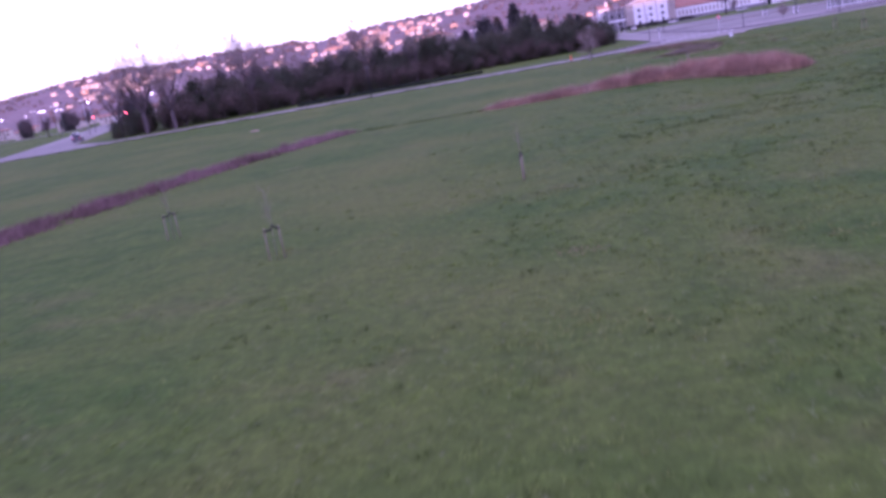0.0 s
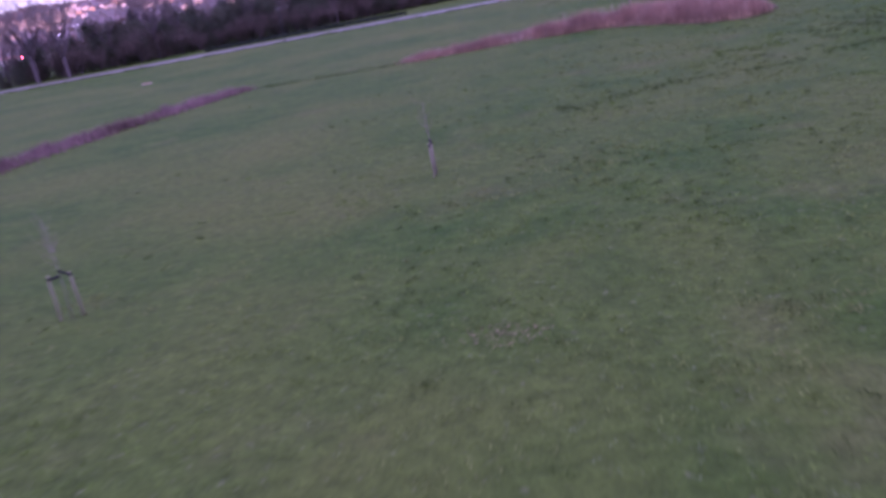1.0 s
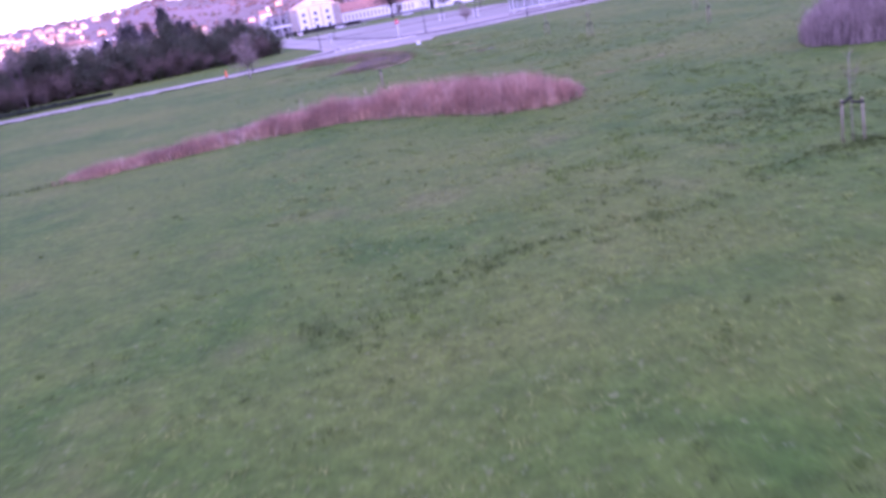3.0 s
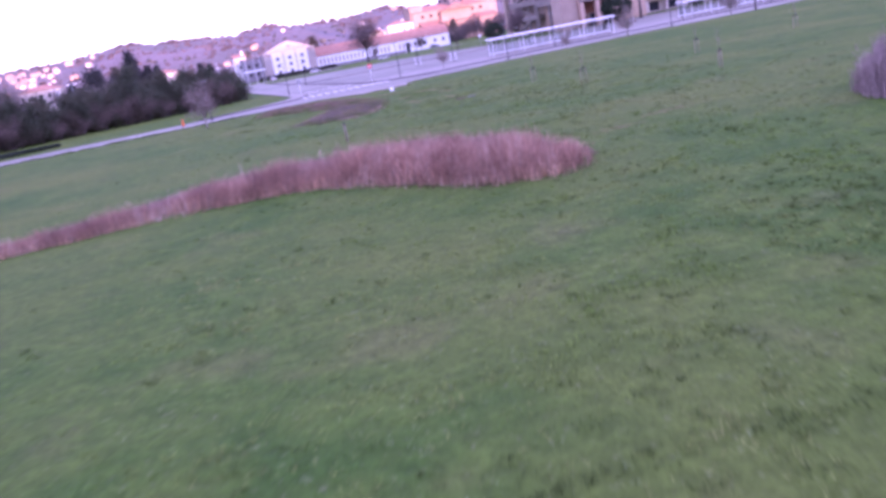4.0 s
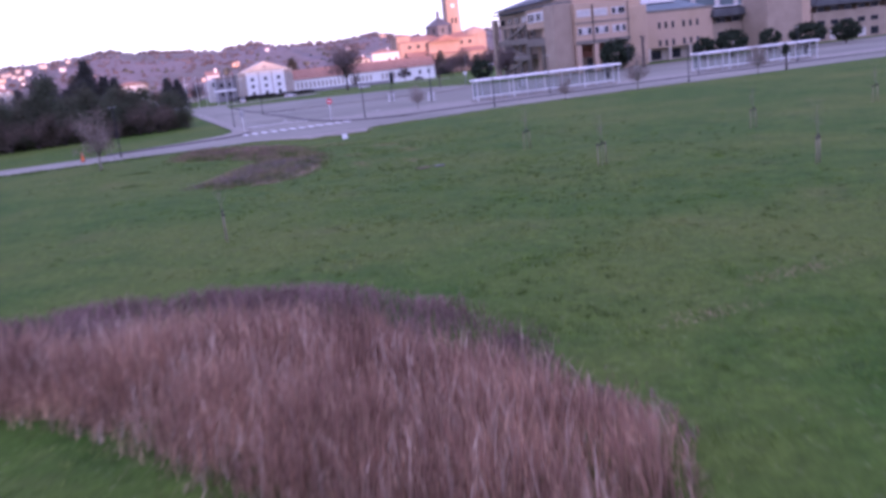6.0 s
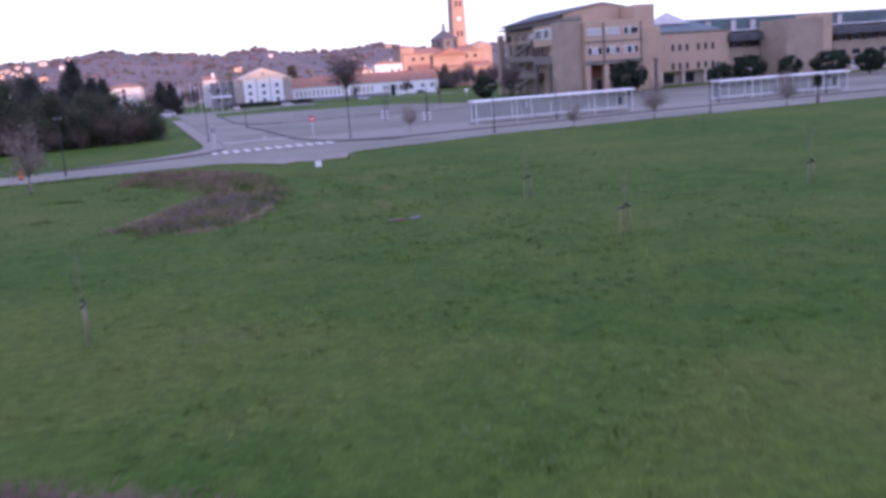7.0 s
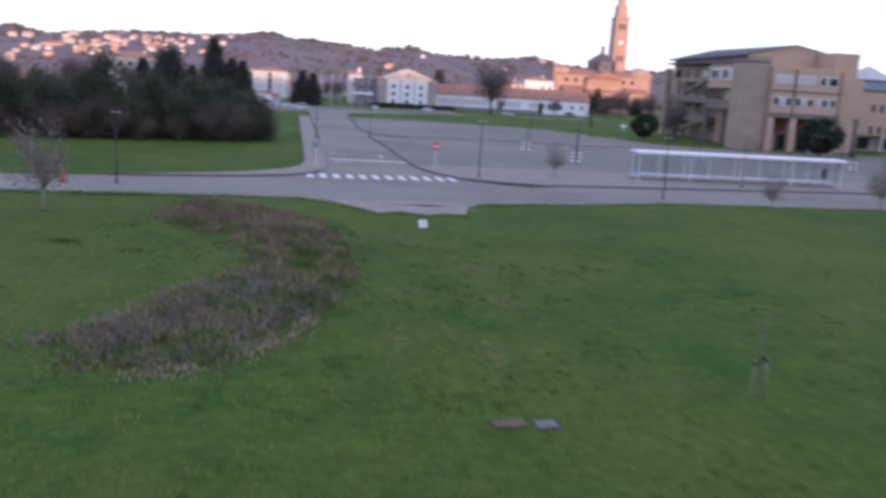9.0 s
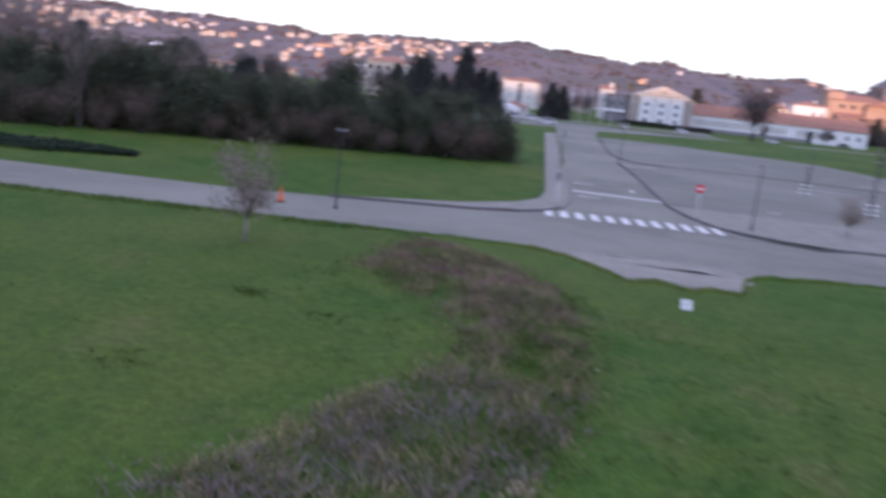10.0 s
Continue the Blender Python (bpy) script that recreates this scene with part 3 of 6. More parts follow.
def build_markings():
    root = thing("crosswalk", "faded white zebra crossing over the side road", "crosswalk")
    root["kind"] = "structure"
    bar = Geo().box(-0.26, -1.4, 0.0, 0.26, 1.4, 0.006).mesh("stripe", M_ROADPAINT)
    for k in range(12):
        x = -6.2 + k * 1.06
        part("stripe", bar, None, root).matrix_basis = pose(x, 72.55 + 0.1 * (x + 6), Z_ROAD + 0.004, 0, 0, 3)
    root = thing("stop_line", "dashed white stop line across the side road", "stop line")
    root["kind"] = "structure"
    dash = Geo().box(-0.15, -0.55, 0.0, 0.15, 0.55, 0.006).mesh("dash", M_ROADPAINT)
    for k in range(16):
        part("dash", dash, None, root).matrix_basis = pose(-4.2 + k * 0.475, 87.5 - 0.03 * k, Z_ROAD + 0.004)
    for x, y in ((-2.9, 84.4), (-3.2, 94), (1.0, 92)):
        root = thing("lane_arrow", "short white lane arrow painted on asphalt", "road marking", "lane arrows")
        root["kind"] = "structure"
        part("shaft", Geo().box(-0.7, -0.1, 0, 0.7, 0.1, 0.006), M_ROADPAINT, root)
        part("head", Geo().prism([(0.7, -0.35), (1.2, 0), (0.7, 0.35)], 0, 0.006), M_ROADPAINT, root)
        root.matrix_basis = pose(x, y, Z_ROAD + 0.004, 0, 0, 180 if x < 0 else 90)
    for x, y, w, r in ((26.2, 116.9, 5.0, -26), (3.9, 120.6, 5.2, 26), (36, 131, 6.0, 0), (52, 118, 6.0, -10), (12.8, 89, 0.9, 0), (44, 150, 7, 0)):
        root = thing("bay_line", "faded white parking line on asphalt", "road marking", "parking lines")
        root["kind"] = "structure"
        part("line", Geo().box(-w / 2, -0.12, 0, w / 2, 0.12, 0.006), M_ROADPAINT, root)
        root.matrix_basis = pose(x, y, Z_ROAD + 0.009, 0, 0, r)


build_markings()


# ---------- woods, hills, distance ----------
RIDGE = [(-2600, 50), (-1500, 28), (-900, 24), (-646, 27), (-514, 39), (-465, 38), (-425, 35), (-378, 37.5), (-304, 35), (-261, 31.5), (-227, 33), (-176, 36), (-125, 38), (-84, 40), (-50, 43.5), (-25, 39), (14, 36), (51, 33), (86, 37.5), (128, 32), (165, 30.5), (205, 34.5), (245, 29.5), (360, 28), (620, 36), (1500, 55), (2600, 60)]


def hill_z(x, y):
    t = max(0.0, min(1.0, (y - 470) / 430))
    s = t * t * (3 - 2 * t)
    rise = interp(x, RIDGE) + 2.2
    return -2.2 + rise * s * (1 - 0.5 * max(0, (y - 900) / 400)) + 2.2 * s * noise.noise(Vector((x * 0.012, y * 0.012, 3)))


def build_hills():
    g = Geo()
    xs, ys = list(range(-2600, 2601, 26)), list(range(462, 1301, 26))
    g.v = [(x, y, hill_z(x, y) - (0.4 if y < 480 else 0)) for y in ys for x in xs]
    n = len(xs)
    g.f = [(j * n + i, j * n + i + 1, (j + 1) * n + i + 1, (j + 1) * n + i) for j in range(len(ys) - 1) for i in range(n - 1)]
    structure("hill_town", g, M_WOODS, "long wooded hill behind the town, mauve haze put into its colour", "hill", True)
    g = Geo()
    nx, ny = 330, 112
    g.v = []
    for k in range(ny):
        for i in range(nx):
            x, y = -830 + i * 3.9, 474 + k * 3.9
            edge = min(1.0, k / 6, i / 6, (nx - 1 - i) / 6, (ny - 1 - k) / 3)
            crown = noise.noise(Vector((x * 0.11, y * 0.11, 5))) + 0.6 * noise.noise(Vector((x * 0.27, y * 0.27, 9))) + 0.8 * noise.noise(Vector((x * 0.03, y * 0.03, 2)))
            g.v.append((x, y, hill_z(x, y) - 0.6 + edge * (1.3 + 1.25 * crown)))
    g.f = [(k * nx + i, k * nx + i + 1, (k + 1) * nx + i + 1, (k + 1) * nx + i) for k in range(ny - 1) for i in range(nx - 1)]
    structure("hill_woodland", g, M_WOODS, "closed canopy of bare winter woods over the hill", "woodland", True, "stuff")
    # unseen ridge added behind the camera to keep the sun off the meadow
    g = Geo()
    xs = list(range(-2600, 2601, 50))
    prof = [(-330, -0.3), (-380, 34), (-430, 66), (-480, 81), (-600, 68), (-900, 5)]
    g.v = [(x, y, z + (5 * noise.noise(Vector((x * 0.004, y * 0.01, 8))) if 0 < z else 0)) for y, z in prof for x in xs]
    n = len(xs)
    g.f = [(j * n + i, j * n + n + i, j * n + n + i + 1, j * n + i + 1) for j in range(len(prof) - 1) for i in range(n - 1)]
    structure("sun_block_hill", g, M_WOODS, "unseen wooded hill added to hide the low sun from the meadow", "hill", True)


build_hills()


def clump(g, c, r, n, rng, size, squash=0.8):
    """Leaf cards scattered in the shell of an uneven lump."""
    for _ in range(n):
        d = Vector((rng.gauss(0, 1), rng.gauss(0, 1), rng.gauss(0, 1)))
        d.normalize()
        k = r * (0.25 + 0.6 * rng.random() + 0.35 * rng.random() ** 3)
        p = Vector(c) + Vector((d.x * k, d.y * k, d.z * k * squash))
        u = Vector((rng.gauss(0, 1), rng.gauss(0, 1), rng.gauss(0, 0.6))).normalized()
        w = u.cross(d + Vector((0.01, 0.02, 0.03))).normalized()
        s = size * rng.uniform(0.6, 1.4)
        g.quad(p - u * s - w * s * 0.4, p + u * s * 0.2 - w * s, p + u * s + w * s * 0.3, p - u * s * 0.1 + w * s)


def haze(g, c, r, n, rng, size):
    """Leaf cards scattered loosely, thick in the middle and thinning outwards."""
    for _ in range(n):
        p = Vector(c) + Vector((rng.gauss(0, r * 0.62), rng.gauss(0, r * 0.62), rng.gauss(0, r * 0.6)))
        u = Vector((rng.gauss(0, 1), rng.gauss(0, 1), rng.gauss(0, 0.7))).normalized()
        w = u.cross(Vector((rng.gauss(0, 1), rng.gauss(0, 1), rng.gauss(0, 1)))).normalized()
        s = size * rng.uniform(0.5, 1.4)
        g.quad(p - u * s - w * s * 0.4, p + u * s * 0.2 - w * s, p + u * s + w * s * 0.3, p - u * s * 0.1 + w * s)


def build_hill_trees():
    """Winter woodland all over the slope, thicker and taller on the ridge."""
    rng = random.Random(4)
    g = Geo()
    for k in range(760):
        x, y = rng.uniform(-800, 420), rng.uniform(872, 908)
        r = rng.uniform(1.6, 3.4) + 3.2 * max(0.0, noise.noise(Vector((x * 0.03, 0.0, 6.0))) + 0.1)
        clump(g, (x, y, hill_z(x, y) + r * 0.5), r, 22, rng, 0.42 * r, 0.75)
    dark = Geo()
    for k in range(5200):
        x, y = rng.uniform(-720, 340), rng.uniform(486, 880)
        wood = noise.noise(Vector((x * 0.014, y * 0.02, 1.0)))
        if wood < rng.uniform(-0.35, 0.3):
            continue
        r = rng.uniform(1.2, 3.0)
        green = noise.noise(Vector((x * 0.02, y * 0.03, 7.0))) > 0.28
        clump(dark if green else g, (x, y, hill_z(x, y) + r * 0.4), r, 13, rng, 0.4 * r, 0.85)
    structure("hill_trees", g, M_FARTREE, "bare winter woodland over the hillside", "trees", kind="stuff")
    structure("hill_evergreens", dark, M_FAREVERGREEN, "patches of dull evergreen wood on the hillside", "trees", kind="stuff")


build_hill_trees()


# ---------- trees ----------
def limb(g, p, d, length, r, depth, rng, twigs, stout=1.0):
    pts, rad = [p], [r]
    q, v = Vector(p), Vector(d).normalized()
    steps = 3
    for k in range(steps):
        v = (v + Vector((rng.gauss(0, 0.13), rng.gauss(0, 0.13), rng.gauss(0.05, 0.08)))).normalized()
        q = q + v * length / steps
        pts.append(tuple(q))
        rad.append(r * (1 - 0.5 * (k + 1) / steps))
    (g if r > 0.02 else twigs).tube(pts, rad, 6 if r > 0.05 else 3, cap=False)
    if depth == 0:
        return
    for k in range(3 if depth > 1 else 4):
        s = 1 + int(rng.random() * steps)
        e = (Vector((rng.gauss(0, 0.6), rng.gauss(0, 0.6), rng.uniform(0.1, 0.8))) + v * 0.7).normalized()
        limb(g, pts[s], e, length * rng.uniform(0.55, 0.8), max(rad[s] * 0.62, 0.009 * stout), depth - 1, rng, twigs, stout)


def bare_tree(seed, height, spread, radius, label, group, depth=4, bark=None, fork=0.3, stout=1.0):
    rng = random.Random(seed)
    root = thing("bare_tree", label, "tree", group)
    g, tw = Geo(), Geo()
    fz = height * fork
    g.tube([(0, 0, -0.1), (0.02, 0, 0.15), (0.03, 0.02, fz)], [radius * 1.5, radius * 1.1, radius * 0.85], 8)
    for k in range(5):
        a = k * 1.256 + rng.uniform(-0.3, 0.3)
        limb(g, (0.03, 0.02, fz - rng.uniform(0, 0.15) * fz), (math.cos(a) * spread, math.sin(a) * spread, 1.0), height * 0.3, radius * 0.55, depth - 1, rng, tw, stout)
    part("trunk", g, bark or M_BARK, root, "", True)
    part("twig_spray", tw, M_TWIG, root)
    return root


def leafy_tree(seed, height, width, leaf, label, group, n=26, low=0.12, card=0.14, name="evergreen_tree", cone=False):
    rng = random.Random(seed)
    root = thing(name, label, "tree", group)
    g = Geo()
    g.tube([(0, 0, -0.1), (0.05, 0.02, height * 0.4), (0.0, 0.05, height * 0.8)], [0.2, 0.14, 0.04], 7)
    c = Geo()
    for k in range(n):
        t = low + (0.93 - low) * rng.random()
        if cone:
            rr = width * 0.5 * (1.0 - t)
        else:
            rr = width * 0.5 * math.sin(math.pi * min(1, max(0.08, (t * 0.8 + 0.2)))) ** 0.6
        a = rng.uniform(0, 6.283)
        q = rr * math.sqrt(rng.random()) * 0.85
        p = (q * math.cos(a), q * math.sin(a), height * t)
        g.tube([(0, 0, height * t * 0.7), p], [0.05, 0.015], 4)
        haze(c, p, width * rng.uniform(0.14, 0.27) * ((0.22 + 0.6 * (1 - t)) if cone else 1), 130, rng, card * rng.uniform(0.55, 1.0))
        for _k in range(7):
            d = Vector((rng.gauss(0, 1), rng.gauss(0, 1), rng.gauss(0.4, 0.8))).normalized() * width * rng.uniform(0.2, 0.36)
            c.tube([p, (p[0] + d.x, p[1] + d.y, p[2] + d.z)], [0.02, 0.006], 3, False)
    part("trunk", g, M_BARK, root, "", True)
    part("crown", c, leaf, root)
    return root


def haze_tree(seed, height, width, twig, label, group, n=1500, low=0.3, name="bare_tree", category="tree", bark=None):
    """A bare tree whose fine twigs fill an uneven crown: trunk and limbs, and many thin slivers round the limbs' ends."""
    rng = random.Random(seed)
    root = thing(name, label, category, group)
    g, tw = Geo(), Geo()
    r = height * 0.017
    g.tube([(0, 0, -0.2), (0.03, 0, height * low * 0.6), (0.05, 0.03, height * low)], [r * 1.4, r, r * 0.85], 8)
    tips = []
    for k in range(15):
        a, t = k * 2.4 + rng.uniform(-0.3, 0.3), rng.uniform(0.05, 1.0)
        out = width * 0.46 * math.sqrt(1 - (t - 0.35) ** 2 * 1.6) * rng.uniform(0.6, 1.0)
        end = Vector((math.cos(a) * out, math.sin(a) * out, height * (low + (1 - low) * t * 0.93)))
        start = Vector((0.04, 0.02, height * low * rng.uniform(0.75, 1.0)))
        bow = start.lerp(end, 0.55) + Vector((0, 0, height * 0.05))
        g.tube([tuple(start), tuple(bow), tuple(end)], [r * 0.5, r * 0.3, r * 0.08], 5)
        tips += [start.lerp(bow, 0.7), bow, bow.lerp(end, 0.4), bow.lerp(end, 0.7), end]
    for k in range(n):
        c = rng.choice(tips)
        p = c + Vector((rng.gauss(0, 1), rng.gauss(0, 1), rng.gauss(0.2, 0.9))) * width * 0.085
        d = (Vector((p.x, p.y, 0)) * 0.6 / width + Vector((rng.gauss(0, 0.5), rng.gauss(0, 0.5), rng.uniform(0.1, 0.9)))).normalized()
        e = width * rng.uniform(0.04, 0.1)
        u = d.cross(Vector((rng.gauss(0, 1), rng.gauss(0, 1), rng.gauss(0, 1)))).normalized() * e * 0.085
        tw.quad(p - u, p + u, p + d * e)
    part("trunk", g, bark or M_BARK, root, "", True)
    part("twig_spray", tw, twig, root)
    return root


BELT = [(-9.5, 104.5), (-16, 103), (-28, 98.5), (-43, 92.5), (-56, 86), (-75, 77), (-104, 68)]


def build_belt():
    rng = random.Random(11)
    grp = "trees of the dense belt"
    kinds = [leafy_tree(20, 6.8, 5.4, M_LEAF, "dense dark evergreen tree in a tree belt", grp, 34),
             leafy_tree(21, 7.6, 5.0, M_LEAF, "tall dark evergreen tree in a tree belt", grp, 38),
             leafy_tree(22, 5.6, 5.2, M_BROWNLEAF, "russet winter tree with withered leaves in a belt", grp, 32, 0.06),
             leafy_tree(23, 6.2, 5.8, M_LEAF, "broad dark evergreen tree in a tree belt", grp, 40, 0.05)]
    first = list(kinds)
    bx, by = zip(*BELT)
    length = [0.0]
    for a, b in zip(BELT, BELT[1:]):
        length.append(length[-1] + math.dist(a, b))
    s, row = 0.0, 0
    spots = []
    for row, (off, step) in enumerate(((1.8, 2.9), (5.2, 3.4), (9.2, 4.0), (14, 4.6))):
        s = 1.2 + row
        while s < length[-1]:
            x, y = float(np.interp(s, length, bx)), float(np.interp(s, length, by))
            tall = rng.uniform(0.82, 1.08) * (1.0 if row else 0.8)
            edge = min(1.06, 0.72 + s / 60)
            if x < -90:
                tall *= 0.72 if row else 0.6
            elif -44 < x < -25:
                tall *= 0.86
            elif x < -50:
                tall *= 0.95 if row else 0.85
            spots.append((x - off * 0.28 + rng.uniform(-0.7, 0.7), y + off + rng.uniform(-0.6, 0.6), tall * edge, row))
            s += step * rng.uniform(0.8, 1.2)
    for i, (x, y, k, row) in enumerate(spots):
        which = 2 if (rng.random() < (0.34 if row < 1 else 0.14)) else rng.choice((0, 1, 3))
        m = pose(x, y, 0, 0, 0, rng.uniform(0, 360))
        if first[which] is not None:
            ob = first[which]
            first[which] = None
            ob.matrix_basis = m
        else:
            ob = copy_thing(kinds[which], m)
        ob.scale = (k * rng.uniform(0.92, 1.1), k * rng.uniform(0.92, 1.1), k)
    for x, y, k in ((-28.4, 103, 1.18), (-31, 106, 0.88), (-36, 104.5, 0.9), (-16.2, 107, 0.86), (-52, 99, 1.15), (-24, 106, 0.95)):
        ob = copy_thing(kinds[1], pose(x, y, 0, 0, 0, x * 31))
        ob.scale = (k * 0.8, k * 0.8, k)
    for ob in first:
        if ob is not None:
            ob.matrix_basis = pose(-30, 112, 0)


build_belt()

GRP_BARE = "bare trees by the road"
tree_a = haze_tree(31, 5.0, 3.7, M_TWIG, "small bare tree with upswept branches by the road", GRP_BARE, 2400, 0.26, bark=M_PALEBARK)
tree_a.matrix_basis = pose(-20.1, 50.9, 0)
for x, y, k, r in ((37.8, 64.1, 0.85, 40), (55, 65.0, 0.8, 200), (27.8, 62.5, 0.55, 130), (15.7, 79.0, 0.62, 250)):
    ob = copy_thing(tree_a, pose(x, y, 0.13 if y > 75 else 0, 0, 0, r))
    ob.scale = (k, k, k)
bush = haze_tree(43, 4.4, 4.6, M_RUSSET, "leafless russet shrub at the foot of the tree belt", "bare shrubs along the belt", 1700, 0.1, "bare_shrub", "shrub")
bush.matrix_basis = pose(-15, 103.2, 0)
rngb = random.Random(44)
for k in range(26):
    x = -17.5 - k * 3.1
    ob = copy_thing(bush, pose(x, float(np.interp(-x, [-p[0] for p in BELT], [p[1] for p in BELT])) + rngb.uniform(-0.6, 1.2), 0, 0, 0, rngb.uniform(0, 360)))
    q = rngb.uniform(0.6, 1.1) * (1.35 if x < -55 else 1.0)
    ob.scale = (q, q, q)
GRP_TALL = "tall bare trees rising over the belt"
tree_b = bare_tree(37, 12.5, 0.55, 0.26, "tall bare winter tree rising above the tree belt", GRP_TALL, 5, fork=0.34)
tree_b.matrix_basis = pose(-99, 70, 0)
for x, y, k, r in ((-95, 74, 0.9, 70), (-80, 76, 1.0, 150), (-77, 79, 0.85, 10), (-66, 85, 0.8, 200), (-88, 76, 0.8, 120), (-72, 83, 0.7, 20), (-60, 88, 0.75, 310), (-103, 73, 0.75, 77), (-52, 95, 0.78, 260), (-51, 90, 0.75, 90), (-33, 104, 0.62, 130), (42, 150, 0.45, 300)):
    ob = copy_thing(tree_b, pose(x, y, level(y), 0, 0, r))
    ob.scale = (k, k, k)
GRP_OLD = "old bare trees over the belt"
tree_c = bare_tree(38, 14.0, 0.6, 0.27, "tall old bare tree with upswept limbs over the belt", GRP_OLD, 6, fork=0.2, stout=1.6)
far_tree = haze_tree(39, 12.0, 9.5, M_HAZETWIG, "bare grey winter tree among the town's houses", "bare trees in the town", 3600)
far_tree.matrix_basis = pose(54.6, 300, level(300))
far_tree.scale = (1.75, 1.75, 1.5)
tree_c.matrix_basis = pose(-98.5, 69.5, 0)
tree_c.scale = (1.25, 1.25, 1.3)
for x, y, k, r in ((-93, 69.0, 1.2, 75), (-104, 71, 1.0, 160), (-88.5, 94, 1.3, 130), (-83, 88, 1.22, 220), (-62.6, 98, 1.15, 310), (-61, 100, 1.05, 30), (-80, 106, 1.05, 190), (-46, 100, 0.8, 100)):
    ob = copy_thing(tree_c, pose(x, y, level(y), 0, 0, r))
    ob.scale = (k, k, k)
rngt = random.Random(46)
FAR_TREES = [(110, 402, 0.95), (122, 404, 0.9), (135, 398, 0.9), (147, 400, 0.8), (160, 398, 0.9), (88, 338, 0.55), (112, 345, 0.8), (120, 352, 0.9), (128, 340, 0.8), (106, 332, 0.5), (62, 318, 0.4), (-8, 318, 0.6), (57, 150, 0.5), (60.5, 157, 0.56)]
FAR_TREES += [(96 + k * 3.5, 408 + 9 * math.sin(k * 2.3), 0.7 + 0.18 * math.sin(k * 1.7)) for k in range(0, 22, 2)]
FAR_TREES += [(rngt.uniform(-330, -118), rngt.uniform(150, 430), rngt.uniform(0.42, 0.75)) for _ in range(60)]
FAR_TREES += [(rngt.uniform(-95, -30), rngt.uniform(235, 340), rngt.uniform(0.5, 0.8)) for _ in range(18)]
FAR_TREES += [(rngt.uniform(-115, 12), rngt.uniform(392, 458), rngt.uniform(0.5, 0.8)) for _ in range(30)]
for x, y, q in FAR_TREES:
    ob = copy_thing(far_tree, pose(x, y, level(y), 0, 0, rngt.uniform(0, 360)))
    ob.scale = (q, q, q * rngt.uniform(0.9, 1.1))
GRP_CONE = "conifers in the town"
con = leafy_tree(41, 12.0, 9.0, M_HAZELEAF, "tall dark conifer among the houses", GRP_CONE, 120, 0.06, 0.24, "conifer", True)
con.matrix_basis = pose(-31.7, 240, level(240))
con.scale = (1.2, 1.2, 1.42)
broad = leafy_tree(42, 10.0, 8.0, M_HAZELEAF, "broad dark evergreen tree among the houses", "broad evergreens in the town", 80, 0.08, 0.26)
broad.matrix_basis = pose(-43, 240, level(240))
broad.scale = (1.1, 1.1, 1.25)
for x, y, k in ( (108, 388, 0.7), (125, 396, 0.7), (143, 396, 0.7), (161, 395, 0.8), (98, 384, 0.5),
                (-60, 158, 0.75), (-85, 190, 0.9), (-110, 240, 0.9), (-160, 200, 0.6), (-190, 260, 0.7), (-215, 225, 0.6), (-240, 300, 0.8), (-170, 310, 0.7), (-270, 250, 0.7), (-300, 330, 0.8), (-150, 350, 0.8), (-210, 380, 0.9), (-340, 290, 0.8), (-128, 185, 0.5), (-260, 410, 0.9), (-140, 300, 1.0), (-180, 240, 0.8)):
    ob = copy_thing(broad, pose(x, y, level(y), 0, 0, x * 5))
    ob.scale = (k, k, k)
for x, y, k in ((-40, 312, 1.35), (-27.2, 240, 1.0), (-24.6, 242, 0.96), (-50, 243, 0.9), (-38, 246, 0.8), (-9.6, 292, 0.95), (-6.2, 295, 0.9), (-120, 210, 1.0), (-150, 260, 1.1), (120, 402, 0.8), (46.2, 372, 1.3), (118, 398, 0.9), (126, 402, 1.0)):
    ob = copy_thing(con, pose(x, y, level(y), 0, 0, x * 7))
    ob.scale = (k, k, k)


def round_tree(seed, w, h, label):
    rng = random.Random(seed)
    root = thing("clipped_tree", label, "tree", "clipped trees before the office")
    part("trunk", Geo().tube([(0, 0, -0.1), (0, 0, h * 0.5)], [0.18, 0.12], 7), M_BARK, root, "", True)
    c = Geo()
    for k in range(120):
        d = Vector((rng.gauss(0, 1), rng.gauss(0, 1), rng.gauss(0, 1))).normalized()
        q = 0.72 + 0.14 * rng.random()
        lean = 1.0 if d.z < 0 else 1.0 - 0.12 * d.z
        clump(c, (d.x * w * 0.5 * q * lean, d.y * w * 0.5 * q * lean, h * 0.54 + d.z * h * 0.45 * q), w * 0.12, 34, rng, 0.17)
    part("crown", c, M_ROUNDLEAF, root)
    return root


rt = round_tree(51, 7.2, 6.3, "dark clipped round tree in front of the brick office")
rt.matrix_basis = pose(69.9, 125, 0)
for x, y, k, kz in ((51.6, 150, 0.72, 0.78), (90.5, 127, 0.66, 0.74), (97, 127, 0.95, 0.9), (105.3, 126, 0.68, 0.8), (114.6, 126, 1.1, 0.86), (124.5, 126, 0.9, 0.82)):
    ob = copy_thing(rt, pose(x, y, 0, 0, 0, x * 11))
    ob.scale = (k, k, kz)
lolly = leafy_tree(55, 3.5, 1.5, M_ROUNDLEAF, "slim young evergreen tree with a rounded crown by the road", "", 10, 0.66, 0.09, "young_evergreen")
lolly.matrix_basis = pose(59.3, 65.2, 0.0)
lolly.scale = (0.75, 0.75, 0.95)
tr = thing("pollarded_trunk", "dark bare pollarded trunk before the office", "tree", at=(77.2, 128, 0))
part("trunk", Geo().tube([(0, 0, -0.1), (0.05, 0, 2), (0, 0.04, 4.6), (0.1, 0, 5.6)], [0.36, 0.28, 0.24, 0.3], 9), M_BARK, tr, "", True)
